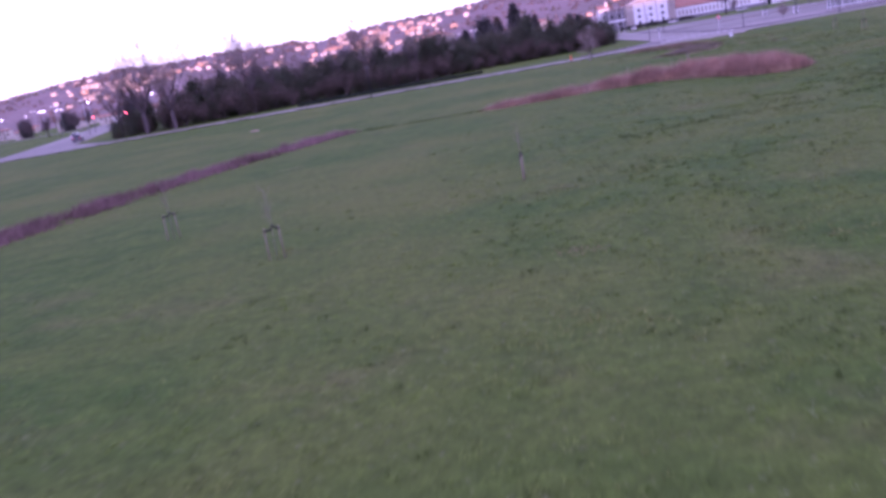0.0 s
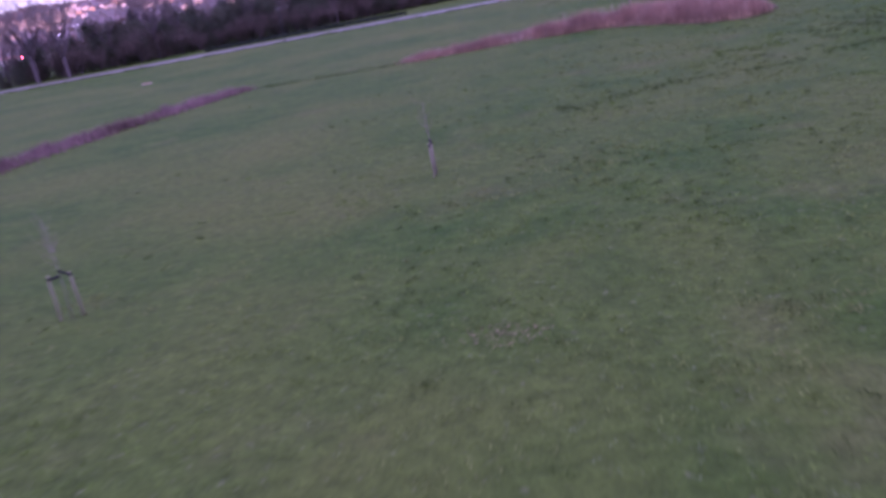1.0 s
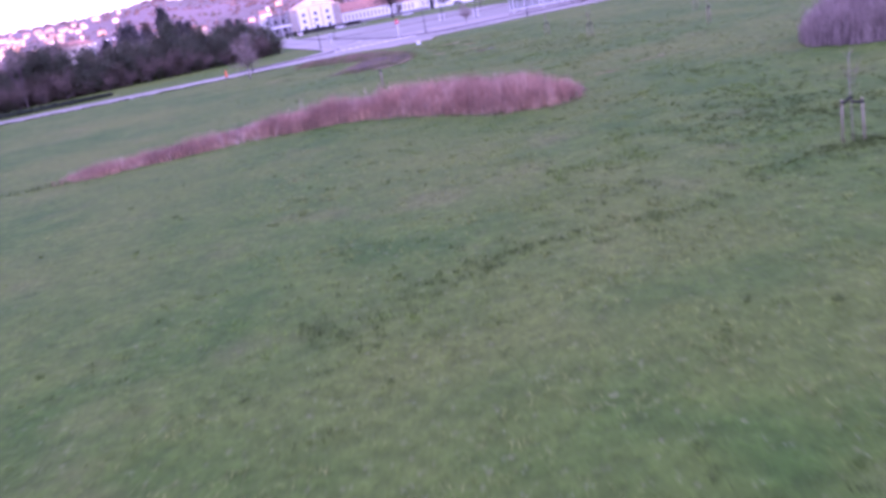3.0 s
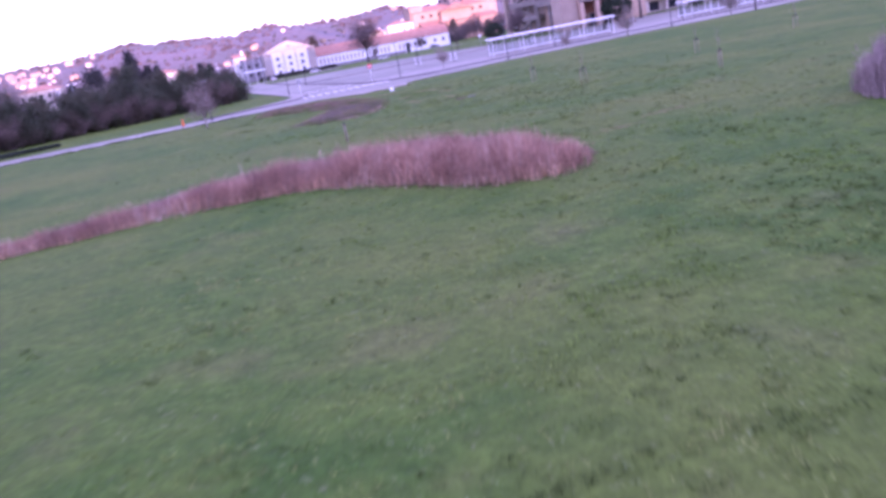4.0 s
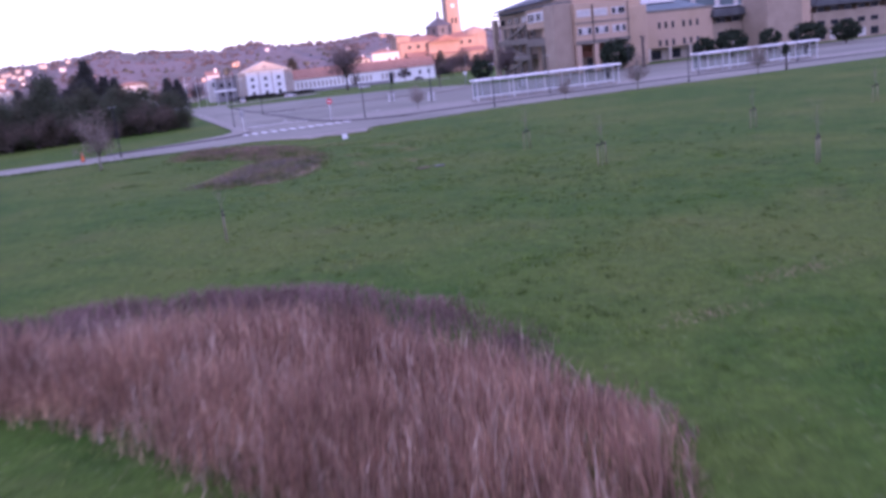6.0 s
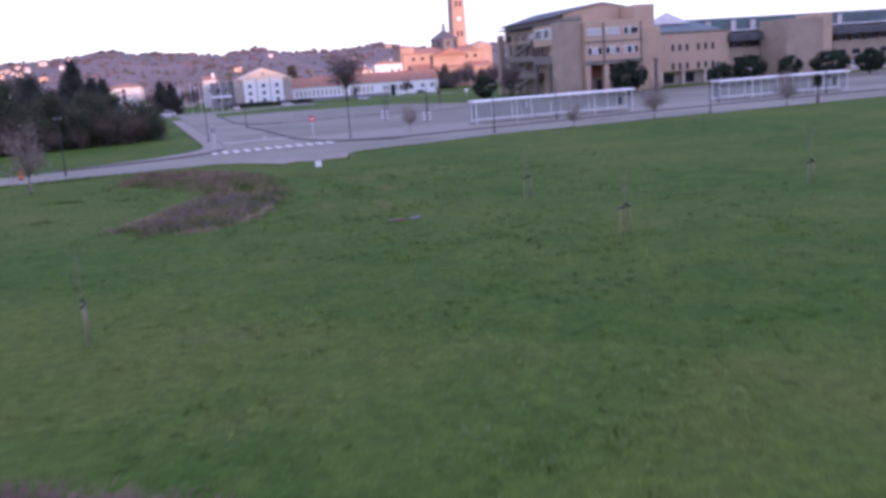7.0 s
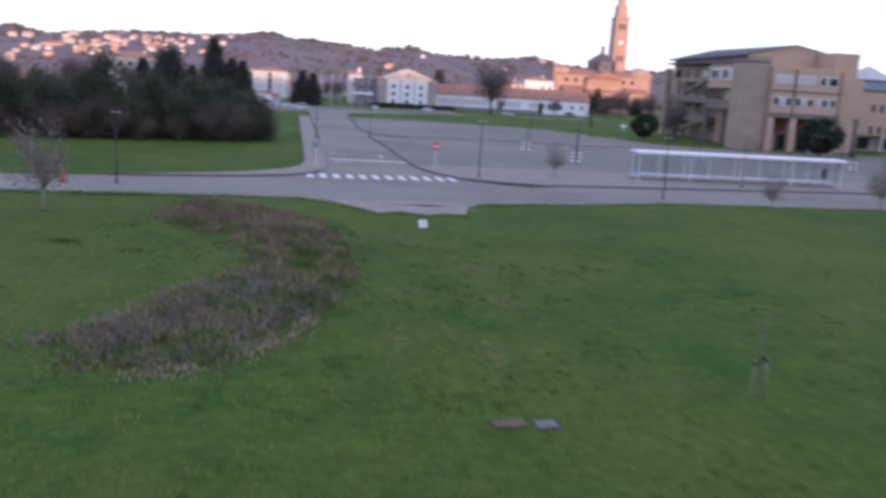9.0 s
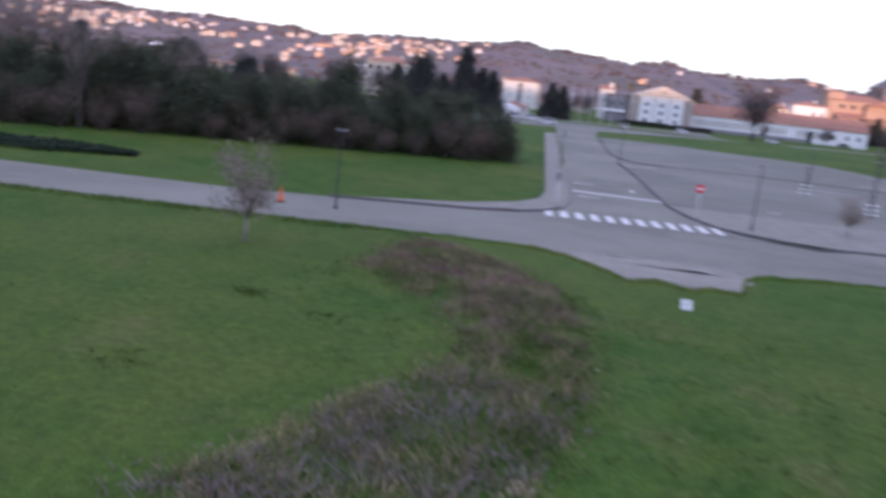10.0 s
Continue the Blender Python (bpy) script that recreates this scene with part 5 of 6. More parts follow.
def build_signs():
    root = thing("no_entry_sign", "round red no-entry sign with white bar on a grey post", "road sign", at=(4.7, 78.8, 0.13))
    part("post", Geo().tube([(0, 0, -0.05), (0, 0, 2.45)], 0.04, 8), M_WHITE, root, "", True)
    d = Geo().lathe([(0.30, -0.012), (0.32, 0.0), (0.30, 0.012)], 24)
    disc = part("disc", d, M_RED, root, "red enamel disc")
    disc.matrix_basis = pose(0, -0.06, 2.2, 90, 0, 0)
    part("bar", Geo().box(-0.23, -0.085, 2.13, 0.23, -0.075, 2.27), M_WHITE, root, "white bar")
    root = thing("traffic_sign", "white-backed traffic sign on a pale post", "road sign", at=(-5.75, 78.1, 0.13))
    part("post", Geo().tube([(0, 0, -0.05), (0, 0, 2.4)], 0.045, 8), M_WHITE, root, "", True)
    part("plate", Geo().box(-0.25, -0.07, 1.65, 0.25, -0.05, 2.25), M_GREYMETAL, root, "grey sign plate")
    root = thing("small_sign", "low pair of white boards standing in the grass", "sign", at=(0.0, 49.0, 0.0), turn=8)
    root.matrix_basis = pose(0.0, 49.0, 0.02, -18, 0, 8)
    root.scale = (0.78, 0.78, 0.82)
    for sx in (-1, 1):
        part("board", Geo().box(sx * 0.16 - 0.135, -0.02, 0.06, sx * 0.16 + 0.135, 0.02, 0.58, 0.012), M_WHITE, root, "white board")
        part("leg", Geo().box(sx * 0.2 - 0.02, 0.025, -0.03, sx * 0.2 + 0.02, 0.06, 0.5), M_GREYMETAL, root)
    part("slot", Geo().box(-0.022, -0.012, 0.2, 0.022, 0.012, 0.52), M_DARKMETAL, root, "dark gap strip")
    for x, y in ((44.5, 141), (57, 150)):
        root = thing("give_way_sign", "white triangular road sign on a thin post", "road sign", "signs at the car park exit", at=(x, y, 0.0))
        part("post", Geo().tube([(0, 0, -0.05), (0, 0, 2.6)], 0.04, 8), M_GREYMETAL, root, "", True)
        tri = Geo().prism([(-0.45, 0.4), (0, -0.4), (0.45, 0.4)], -0.015, 0.015)
        part("plate", tri, M_WHITE, root, "white triangle plate").matrix_basis = pose(0, -0.06, 2.4, 90, 0, 0)
    root = thing("manhole_cover", "pale square manhole cover set in the grass", "manhole cover", at=(-0.45, 21.55, rolling(-0.45, 21.55)), turn=6)
    part("frame", Geo().box(-0.3, -0.26, -0.05, 0.3, 0.26, 0.03, 0.01), M_KERB, root)
    part("lid", Geo().box(-0.25, -0.21, 0.0, 0.25, 0.21, 0.045, 0.012), M_COVER, root, "pale iron lid")
    root = thing("soil_slab", "flat brown earth-covered slab beside a manhole", "slab", at=(-1.33, 21.65, rolling(-1.33, 21.65)), turn=4)
    part("slab", Geo().box(-0.42, -0.22, -0.04, 0.42, 0.22, 0.05, 0.03), M_SOIL, root)
    root = thing("low_board", "pale orange board lying on the grass", "board", at=(-63.0, 20.3, 0.0), turn=15)
    part("plank", Geo().box(-0.42, -0.22, 0.02, 0.42, 0.22, 0.13, 0.03), M_ORANGE, root)
    part("rim", Geo().box(-0.55, -0.3, -0.03, 0.55, 0.3, 0.1, 0.03), M_STAKE, root)
    root = thing("traffic_cone", "faded orange traffic cone standing by the road", "traffic cone", at=(-22.3, 62.9, Z_ROAD + 0.002))
    part("base", Geo().box(-0.24, -0.24, 0.0, 0.24, 0.24, 0.05, 0.02), M_RUBBER, root)
    part("cone", Geo().lathe([(0.19, 0.04), (0.175, 0.1), (0.05, 0.88), (0.035, 0.9)], 14), M_CONE, root, "orange cone", True)
    hedge = Geo()
    rng = random.Random(91)
    for _ in range(1500):
        x = rng.uniform(-70, -37.5)
        y = 74.5 + 0.12 * (x + 40) + rng.uniform(-1, 1) * 2.9 * min(1, (-37.2 - x) / 6)
        clump(hedge, (x, y, 0.26), 0.32, 12, rng, 0.085)
    ob = part("hedge", hedge, M_ROUNDLEAF)
    tagged(ob, "low dark clipped hedge bed on the lawn", "hedge")


build_signs()


def bus_shelter(n, label):
    """A long shelter, its length along x from 0."""
    L = 20.4
    root = thing("bus_shelter", label, "bus shelter", "long white bus shelters")
    part("roof", Geo().box(-0.25, -1.0, 2.5, L + 0.25, 0.9, 2.68, 0.05), M_WHITE, root, "flat white roof")
    part("gutter", Geo().box(-0.27, -1.07, 2.45, L + 0.27, -1.0, 2.62, 0.01), M_WHITE, root)
    post = Geo().box(-0.042, -0.042, 0, 0.042, 0.042, 2.5, 0.012).mesh("post", M_WHITE)
    slim = Geo().box(-0.025, -0.025, 0.3, 0.025, 0.025, 2.5).mesh("mullion", M_WHITE)
    for k in range(9):
        part("post", post, None, root).matrix_basis = pose(0.1 + k * (L - 0.2) / 8, 0.7, 0)
    for k in (0, 2, 4, 6, 8):
        part("post", post, None, root).matrix_basis = pose(0.1 + k * (L - 0.2) / 8, -0.8, 0)
    w = (L - 0.2) / 8
    pane = Geo().box(-w / 2 + 0.1, -0.008, 0.55, w / 2 - 0.1, 0.008, 2.2).mesh("pane", M_GLASS)
    for k in range(8):
        part("pane", pane, None, root).matrix_basis = pose(0.1 + (k + 0.5) * w, 0.7, 0)
        part("mullion", slim, None, root).matrix_basis = pose(0.1 + (k + 0.5) * w, 0.735, 0)
    part("rail", Geo().box(0, 0.66, 0.42, L, 0.74, 0.52), M_WHITE, root, "white lower rail")
    part("rail", Geo().box(0, 0.66, 2.2, L, 0.74, 2.28), M_WHITE, root)
    part("bench", Geo().box(1.0, 0.1, 0.42, L - 1.5, 0.5, 0.5, 0.02), M_WHITE, root, "long pale bench")
    for k in range(6):
        part("bench_leg", Geo().box(1.4 + k * 3.3, 0.25, 0, 1.48 + k * 3.3, 0.35, 0.42), M_GREYMETAL, root)
    for x in (0.1, L - 0.1):
        part("side_pane", Geo().box(x - 0.008, -0.6, 0.5, x + 0.008, 0.6, 2.2), M_GLASS, root)
    part("plinth", Geo().box(-0.2, 0.5, 0.0, L + 0.2, 0.95, 0.12, 0.02), M_PAVE, root)
    if n == 0:
        part("timetable", Geo().box(L - 1.15, 0.55, 0.8, L - 0.75, 0.62, 1.7, 0.02), M_DARKMETAL, root, "dark timetable case")
    return root


sh = bus_shelter(0, "long white bus shelter with glass back and bench")
sh.matrix_basis = pose(23.6, 79.9, 0.13)
copy_thing(sh, pose(57.8, 82.2, 0.13))


# ---------- buildings ----------
def window(parent, x, z, w, h, y, blind=False, pane=None):
    """A window in a wall that faces -y: frame and pane set into a reveal."""
    fr = part("window", Geo().box(x - w / 2 - 0.08, y - 0.06, z - h / 2 - 0.08, x + w / 2 + 0.08, y + 0.1, z + h / 2 + 0.08), M_CONCRETE if not blind else M_WHITE, parent)
    part("pane", Geo().box(x - w / 2, y - 0.075, z - h / 2, x + w / 2, y - 0.02, z + h / 2), pane or (M_BLIND if blind else M_WINDOW), fr)
    return fr


def gable_roof(g, x0, x1, y0, y1, z, rise, over=0.4, along="x"):
    if along == "x":
        my = (y0 + y1) / 2
        a = [(x0 - over, y0 - over, z), (x1 + over, y0 - over, z), (x1 + over, my, z + rise), (x0 - over, my, z + rise)]
        b = [(x1 + over, y1 + over, z), (x0 - over, y1 + over, z), (x0 - over, my, z + rise), (x1 + over, my, z + rise)]
        g.quad(*a).quad(*b).quad(a[0], a[3], b[1]).quad(a[1], b[0], a[2]).quad(a[0], b[1], b[0], a[1])
    else:
        mx = (x0 + x1) / 2
        a = [(x0 - over, y1 + over, z), (x0 - over, y0 - over, z), (mx, y0 - over, z + rise), (mx, y1 + over, z + rise)]
        b = [(x1 + over, y0 - over, z), (x1 + over, y1 + over, z), (mx, y1 + over, z + rise), (mx, y0 - over, z + rise)]
        g.quad(*a).quad(*b).quad(a[1], b[0], a[2]).quad(a[0], a[3], b[1]).quad(a[0], b[1], b[0], a[1])
    return g


def hip_roof(g, x0, x1, y0, y1, z, rise, over=0.5):
    x0, x1, y0, y1 = x0 - over, x1 + over, y0 - over, y1 + over
    mx, my, half = (x0 + x1) / 2, (y0 + y1) / 2, max(0.0, abs(x1 - x0) - abs(y1 - y0)) / 2
    a, b = (mx - half - 0.01, my, z + rise), (mx + half + 0.01, my, z + rise)
    g.quad((x0, y0, z), (x1, y0, z), b, a).quad((x1, y0, z), (x1, y1, z), b).quad((x1, y1, z), (x0, y1, z), a, b).quad((x0, y1, z), (x0, y0, z), a)
    g.quad((x0, y0, z), (x0, y1, z), (x1, y1, z), (x1, y0, z))
    return g


def build_office():
    root = thing("office_building", "large ochre brick office complex with recessed balconies and flat wings", "office building")
    # front block
    part("wall", Geo().box(67, 136, 5.6, 79.2, 152, 13.6, 0.1), M_BRICK, root, "ochre brick front block")
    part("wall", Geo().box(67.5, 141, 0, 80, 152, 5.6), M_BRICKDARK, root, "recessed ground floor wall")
    part("band", Geo().box(66.9, 135.9, 9.6, 79.25, 136.0, 9.9), M_MASONRY, root)
    part("band", Geo().box(66.9, 135.88, 5.5, 79.25, 136.0, 6.3), M_MASONRY, root)
    for x in (67.1, 71.0, 74.9, 78.1):
        part("column", Geo().box(x, 136.0, 0, x + 1.0, 137.1, 5.6, 0.05), M_BRICK, root, "square ochre brick column")
    for x, b in ((69.0, True), (72.8, True), (76.8, False)):
        for dz, shut in ((11.6, (1, 1, 1, 1) if b else (0, 1, 0, 0)), (8.1, (0, 1, 1, 0) if b else (1, 0, 1, 0))):
            fr = part("window", Geo().box(x - 1.5, 135.9, dz - 0.68, x + 1.5, 136.05, dz + 0.68), M_WHITE, root, "wide white-framed window")
            for q in range(4):
                px0 = x - 1.42 + q * 0.72
                part("pane", Geo().box(px0, 135.85, dz - 0.58, px0 + 0.66, 135.93, dz + 0.58), M_BLIND if shut[q] else M_WINDOW, fr)
    part("panel", Geo().box(68.2, 140.8, 2.9, 78.2, 141.0, 5.5), M_REDBRICK, root, "dark red brick panel over the entrance")
    for x in (69.4, 73.0, 76.6):
        window(root, x, 1.4, 2.6, 2.5, 140.95)
    for x in (70.9, 78.9):
        part("downpipe", Geo().tube([(x, 135.85, 5.7), (x, 135.85, 13.2)], 0.09, 6), M_DARKMETAL, root)
    # tall brick pier at the corner
    part("pier", Geo().box(62.9, 137, 0, 67, 142, 13.9, 0.1), M_BRICKDARK, root, "blank brick pier")
    # gabled hall behind
    g = Geo()
    g.quad((69.5, 150.2, 12), (85.5, 150.2, 12), (85.5, 150.2, 16.6), (78.3, 150.2, 18.0), (69.5, 150.2, 16.1))
    g.quad((69.5, 182, 12), (69.5, 150.2, 12), (69.5, 150.2, 16.1), (69.5, 182, 15.6))
    g.quad((85.5, 150.2, 12), (85.5, 182, 12), (85.5, 182, 16.6), (85.5, 150.2, 16.6))
    g.quad((85.5, 182, 12), (69.5, 182, 12), (69.5, 182, 15.6), (78.3, 182, 18), (85.5, 182, 16.6))
    part("gable_wall", g, M_BRICK, root)
    g = Geo()
    g.quad((68.6, 149.7, 15.95), (78.3, 149.7, 18.05), (78.3, 183, 18.05), (68.6, 183, 15.5))
    g.quad((78.3, 149.7, 18.05), (86, 149.7, 16.6), (86, 183, 16.6), (78.3, 183, 18.05))
    g.quad((68.6, 183, 15.2), (68.6, 149.7, 15.6), (68.6, 149.7, 15.95), (68.6, 183, 15.5))
    part("roof", g, M_SLATE, root, "shallow grey pitched roof")
    part("tower", Geo().box(79.2, 141, 0, 86.4, 150.1, 12.4, 0.1).box(82.5, 144, 12, 86.9, 150.15, 16.8, 0.1), M_BRICK, root, "brick stair tower")
    # left side with balconies
    part("wall", Geo().box(69.4, 143, 0, 70.2, 181, 15.4), M_BRICKDARK, root)
    # near bay: top storey, open loggia, parapet, recessed entrance
    part("wall", Geo().box(66.2, 142.3, 9.9, 69.4, 158, 14.2, 0.05), M_BRICK, root, "overhanging top storey")
    strip_frame = part("window", Geo().box(66.06, 144.2, 11.3, 66.2, 157.0, 13.3), M_WHITE, root, "long white-framed window strip")
    for k in range(11):
        y = 144.4 + k * 1.14
        part("pane", Geo().box(66.0, y, 11.5, 66.08, y + 0.85, 13.1), M_BLIND if k in (0, 1, 3, 4, 7) else M_WINDOW, strip_frame)
    part("parapet", Geo().box(66.0, 142.3, 6.2, 66.5, 158, 7.9, 0.04), M_MASONRY, root, "pale concrete parapet")
    part("floor_slab", Geo().box(66.5, 142.3, 6.2, 69.4, 158, 6.5), M_MASONRY, root)
    part("wall", Geo().box(68.4, 151, 0, 69.4, 158, 6.2), M_BRICK, root, "orange brick entrance wall")
    glazing = part("window", Geo().box(69.2, 142.6, 0.2, 69.4, 150.6, 5.9), M_DARKMETAL, root, "tall dark glazing")
    for k in range(4):
        part("pane", Geo().box(69.12, 142.8 + k * 1.95, 0.4, 69.22, 144.5 + k * 1.95, 5.7), M_WINDOW, glazing)
    for y in (143.0, 150.2, 157.2):
        part("column", Geo().box(66.1, y, 0, 66.7, y + 0.7, 6.2), M_MASONRY, root)
    for y in (148.5, 155):
        part("column", Geo().box(66.3, y, 7.9, 66.7, y + 0.4, 9.9), M_MASONRY, root)
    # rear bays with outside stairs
    # shade on this wall is put into its darker brick colour
    part("wall", Geo().box(67.4, 158, 10.9, 69.4, 176, 14.0, 0.05), M_BRICKDARK, root, "upper wall in brick darkened for shade")
    for z0, z1 in ((7.0, 8.3), (3.4, 4.5)):
        part("balcony", Geo().box(66.2, 158.2, z0, 69.4, 176, z1, 0.04), M_MASONRY, root, "concrete balcony parapet")
    for k in range(4):
        y = 159.6 + k * 4.2
        part("column", Geo().box(66.6, y, 0, 67.1, y + 0.5, 11.0), M_MASONRY, root)
        fr = part("window", Geo().box(67.28, y + 0.6, 11.7, 67.42, y + 3.2, 13.2), M_MASONRY, root)
        part("pane", Geo().box(67.22, y + 0.75, 11.85, 67.3, y + 3.05, 13.05), M_WINDOW if k else M_BLIND, fr)
        fr = part("window", Geo().box(69.28, y + 0.6, 8.5, 69.42, y + 3.2, 10.3), M_MASONRY, root)
        part("pane", Geo().box(69.22, y + 0.75, 8.65, 69.3, y + 3.05, 10.15), M_WINDOW, fr)
    part("pier", Geo().box(65.4, 175.4, 0, 66.6, 176.8, 13.4, 0.05), M_BRICKDARK, root, "slim brick pier")
    part("roof_edge", Geo().box(65.8, 142.0, 14.2, 69.6, 177, 14.5), M_SLATE, root, "dark projecting eaves")
    for ya, za, yb, zb_ in ((174, 0.4, 160, 3.8), (160, 4.0, 174, 7.4), (174, 7.6, 160, 11.0)):
        g = Geo()
        for x in (66.4, 67.2):
            g.quad((x, ya, za - 0.25), (x, ya, za + 0.25), (x, yb, zb_ + 0.25), (x, yb, zb_ - 0.25))
        g.quad((66.4, ya, za + 0.25), (67.2, ya, za + 0.25), (67.2, yb, zb_ + 0.25), (66.4, yb, zb_ + 0.25))
        g.quad((66.4, ya, za - 0.25), (66.4, yb, zb_ - 0.25), (67.2, yb, zb_ - 0.25), (67.2, ya, za - 0.25))
        part("stair", g, M_MASONRY, root, "outside concrete stair flight")
    # right wing
    part("wall", Geo().box(87.2, 150, 2.9, 109, 166, 10.9, 0.1), M_BRICK, root)
    part("wall", Geo().box(87.2, 152, 0, 109, 166, 2.9), M_CREAM, root)
    part("parapet", Geo().box(87.2, 149.9, 10.7, 109.2, 150.4, 11.2, 0.03), M_MASONRY, root)
    for x in (88.2, 91.8, 97.2, 102.6, 108.2):
        part("column", Geo().box(x, 150.1, 0, x + 0.7, 150.9, 2.9), M_CREAM, root)
    for z in (7.8, 3.9):
        window(root, 89.9, z, 1.6, 1.1, 150, True)
        for x in (94.9, 96.6, 98.4, 101.2, 103.0, 104.8):
            window(root, x, z, 0.55, 1.3, 150)
    for x in (90.3, 94.8, 99.9, 105.4):
        window(root, x, 1.35, 3.0, 2.0, 152)
    part("roof", Geo().quad((86, 152, 11.2), (109, 152, 11.2), (109, 166, 14.2), (86, 166, 14.2)).quad((86, 166, 11), (86, 152, 11.2), (86, 166, 14.2)).quad((109, 152, 11.2), (109, 166, 11), (109, 166, 14.2)), M_TEAL, root, "blue-green metal roof")
    g = Geo()
    b = [(98, 160, 13.2), (106, 160, 13.2), (106, 168, 13.2), (98, 168, 13.2)]
    for k in range(4):
        g.quad(b[k], b[(k + 1) % 4], (102.2, 164, 16.0))
    part("skylight", g, M_BLIND, root, "pale pyramid skylight")
    # terraces, blind block, further wing
    for x0, x1 in ((109, 125), (137, 160)):
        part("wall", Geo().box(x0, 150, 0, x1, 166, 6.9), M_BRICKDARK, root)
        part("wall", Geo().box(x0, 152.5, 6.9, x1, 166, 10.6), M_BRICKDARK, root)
        part("canopy", Geo().box(x0 - 0.5, 148.6, 8.4, x1, 152.5, 10.1, 0.3), M_SLATE, root, "dark projecting eaves")
        part("coping", Geo().box(x0, 150.5, 10.6, x1, 152.8, 10.85), M_WHITE, root, "white roof coping")
        n = int((x1 - x0) / 4)
        for k in range(n):
            x = x0 + 2.2 + k * 4
            window(root, x, 7.6, 2.2, 1.0, 150.02)
            window(root, x, 4.4, 2.2, 1.1, 150)
            window(root, x, 1.4, 2.4, 1.8, 150, k % 2 == 1)
    part("block", Geo().box(116.8, 141, 0, 126.2, 150, 12.2, 0.1), M_BRICKDARK, root, "blank brick block")
    part("block", Geo().box(126.2, 142, 0, 129.4, 150, 12.9, 0.1), M_BRICK, root)
    part("roof", Geo().box(104, 168, 9, 190, 182, 14.2, 0.3).box(104, 166, 9, 190, 168, 13.6), M_TEAL, root, "long blue-green upper roof")
    for x in (110.5, 114.0, 121, 126.5, 141, 152):
        part("dormer", Geo().box(x, 165.7, 11.2, x + 1.3, 166.2, 13.4), M_BLIND, root, "pale upright rooflight")
    part("wall", Geo().box(160, 150, 0, 190, 166, 10.6), M_BRICKDARK, root)


build_office()


def build_white_block():
    z0 = level(335)
    root = thing("white_apartment_block", "white building with small dark windows and a wide cream gable", "building")
    part("wall", Geo().box(18.4, 336, z0 - 0.2, 40.4, 352, 8.6), M_SANDWALL, root, "sand-coloured plaster body")
    for x in (21.6, 26.85, 32.1):
        part("panel", Geo().box(x, 335.8, z0 + 0.2, x + 4.85, 336.0, 8.3), M_WHITEWALL, root, "white facade panel")
        for k in range(3):
            window(root, x + 2.42, z0 + 2.2 + k * 2.75, 1.0, 1.15, 335.78)
    part("cornice", Geo().box(20.2, 335.3, 8.3, 38.6, 336.0, 8.75, 0.05), M_WHITEWALL, root)
    g = gable_roof(Geo(), 20.4, 38.4, 335.4, 352, 8.75, 3.5, 0.5, "y")
    part("roof", g, M_CREAM, root, "pale roof with a wide gable front")
    part("oculus", Geo().lathe([(0.8, -0.06), (0.8, 0.06)], 14), M_SANDWALL, root).matrix_basis = pose(29.4, 334.85, 10.0, 90, 0, 0)
    hedge = Geo()
    rng = random.Random(93)
    for _ in range(420):
        x = rng.uniform(14, 46)
        clump(hedge, (x, 326 + rng.uniform(-1, 1), level(326) + rng.uniform(0.3, 1.5)), 0.55, 10, rng, 0.3)
    tagged(part("hedge", hedge, M_HAZELEAF), "dull green hedge in front of the white block", "hedge")
    root = thing("grey_side_house", "grey flat-roofed house beside the white block", "house")
    part("wall", Geo().box(10.4, 344, z0 - 0.2, 18.3, 358, 7.4), M_GREYPLASTER, root)
    part("roof", Geo().box(10.0, 343.6, 7.4, 18.35, 358.4, 7.8, 0.05), M_SLATE, root)
    for x in (12.4, 15.7):
        for z in (1.0, 4.6):
            window(root, x, z, 1.1, 1.4, 344)
    root = thing("chimney_house", "narrow white house with a tall chimney", "house")
    part("wall", Geo().box(8.2, 362, z0 - 0.2, 13.4, 372, 9.2), M_PLASTER, root)
    part("roof", gable_roof(Geo(), 8.2, 13.4, 362, 372, 9.2, 1.6), M_TILE, root)
    part("chimney", Geo().box(11.8, 364, 9.4, 12.8, 365, 12.0), M_PLASTER, root)
    window(root, 10.6, 5, 1.2, 1.6, 362)
    root = thing("long_low_building", "long single-storey white building with red tiled roof", "building")
    part("wall", Geo().box(41.6, 345, level(345) - 0.3, 104, 356, 3.4), M_WHITEWALL, root, "white plastered wall")
    part("roof", gable_roof(Geo(), 41.6, 104, 345, 356, 3.4, 4.2), M_TILE, root, "red clay tiled roof")
    for k in range(26):
        x = 43.4 + k * 1.75
        if 63 < x < 66 or 76 < x < 79:
            continue
        window(root, x, 0.95, 0.85, 2.3, 345, True, M_SANDWALL)
    part("plinth", Geo().box(41.5, 344.86, level(345) - 0.3, 82.6, 345.0, -0.9), M_GREYPLASTER, root, "grey plinth")
    part("door", Geo().box(83.0, 344.9, level(345), 84.8, 345.05, 2.2), M_WINDOW, root, "dark doorway")
    window(root, 92, 0.8, 1.6, 1.6, 345)
    for x in (87.5, 97, 101):
        window(root, x, 1.0, 0.9, 1.4, 345)
    root = thing("entrance_canopy", "white flat entrance canopy on thin posts", "canopy")
    part("roof", Geo().box(6.2, 298.6, 2.5, 14, 303, 3.1, 0.05), M_WHITE, root)
    for x in (6.8, 10, 13.4):
        part("post", Geo().box(x, 299, level(300) - 0.1, x + 0.25, 299.3, 2.5), M_GREYMETAL, root)


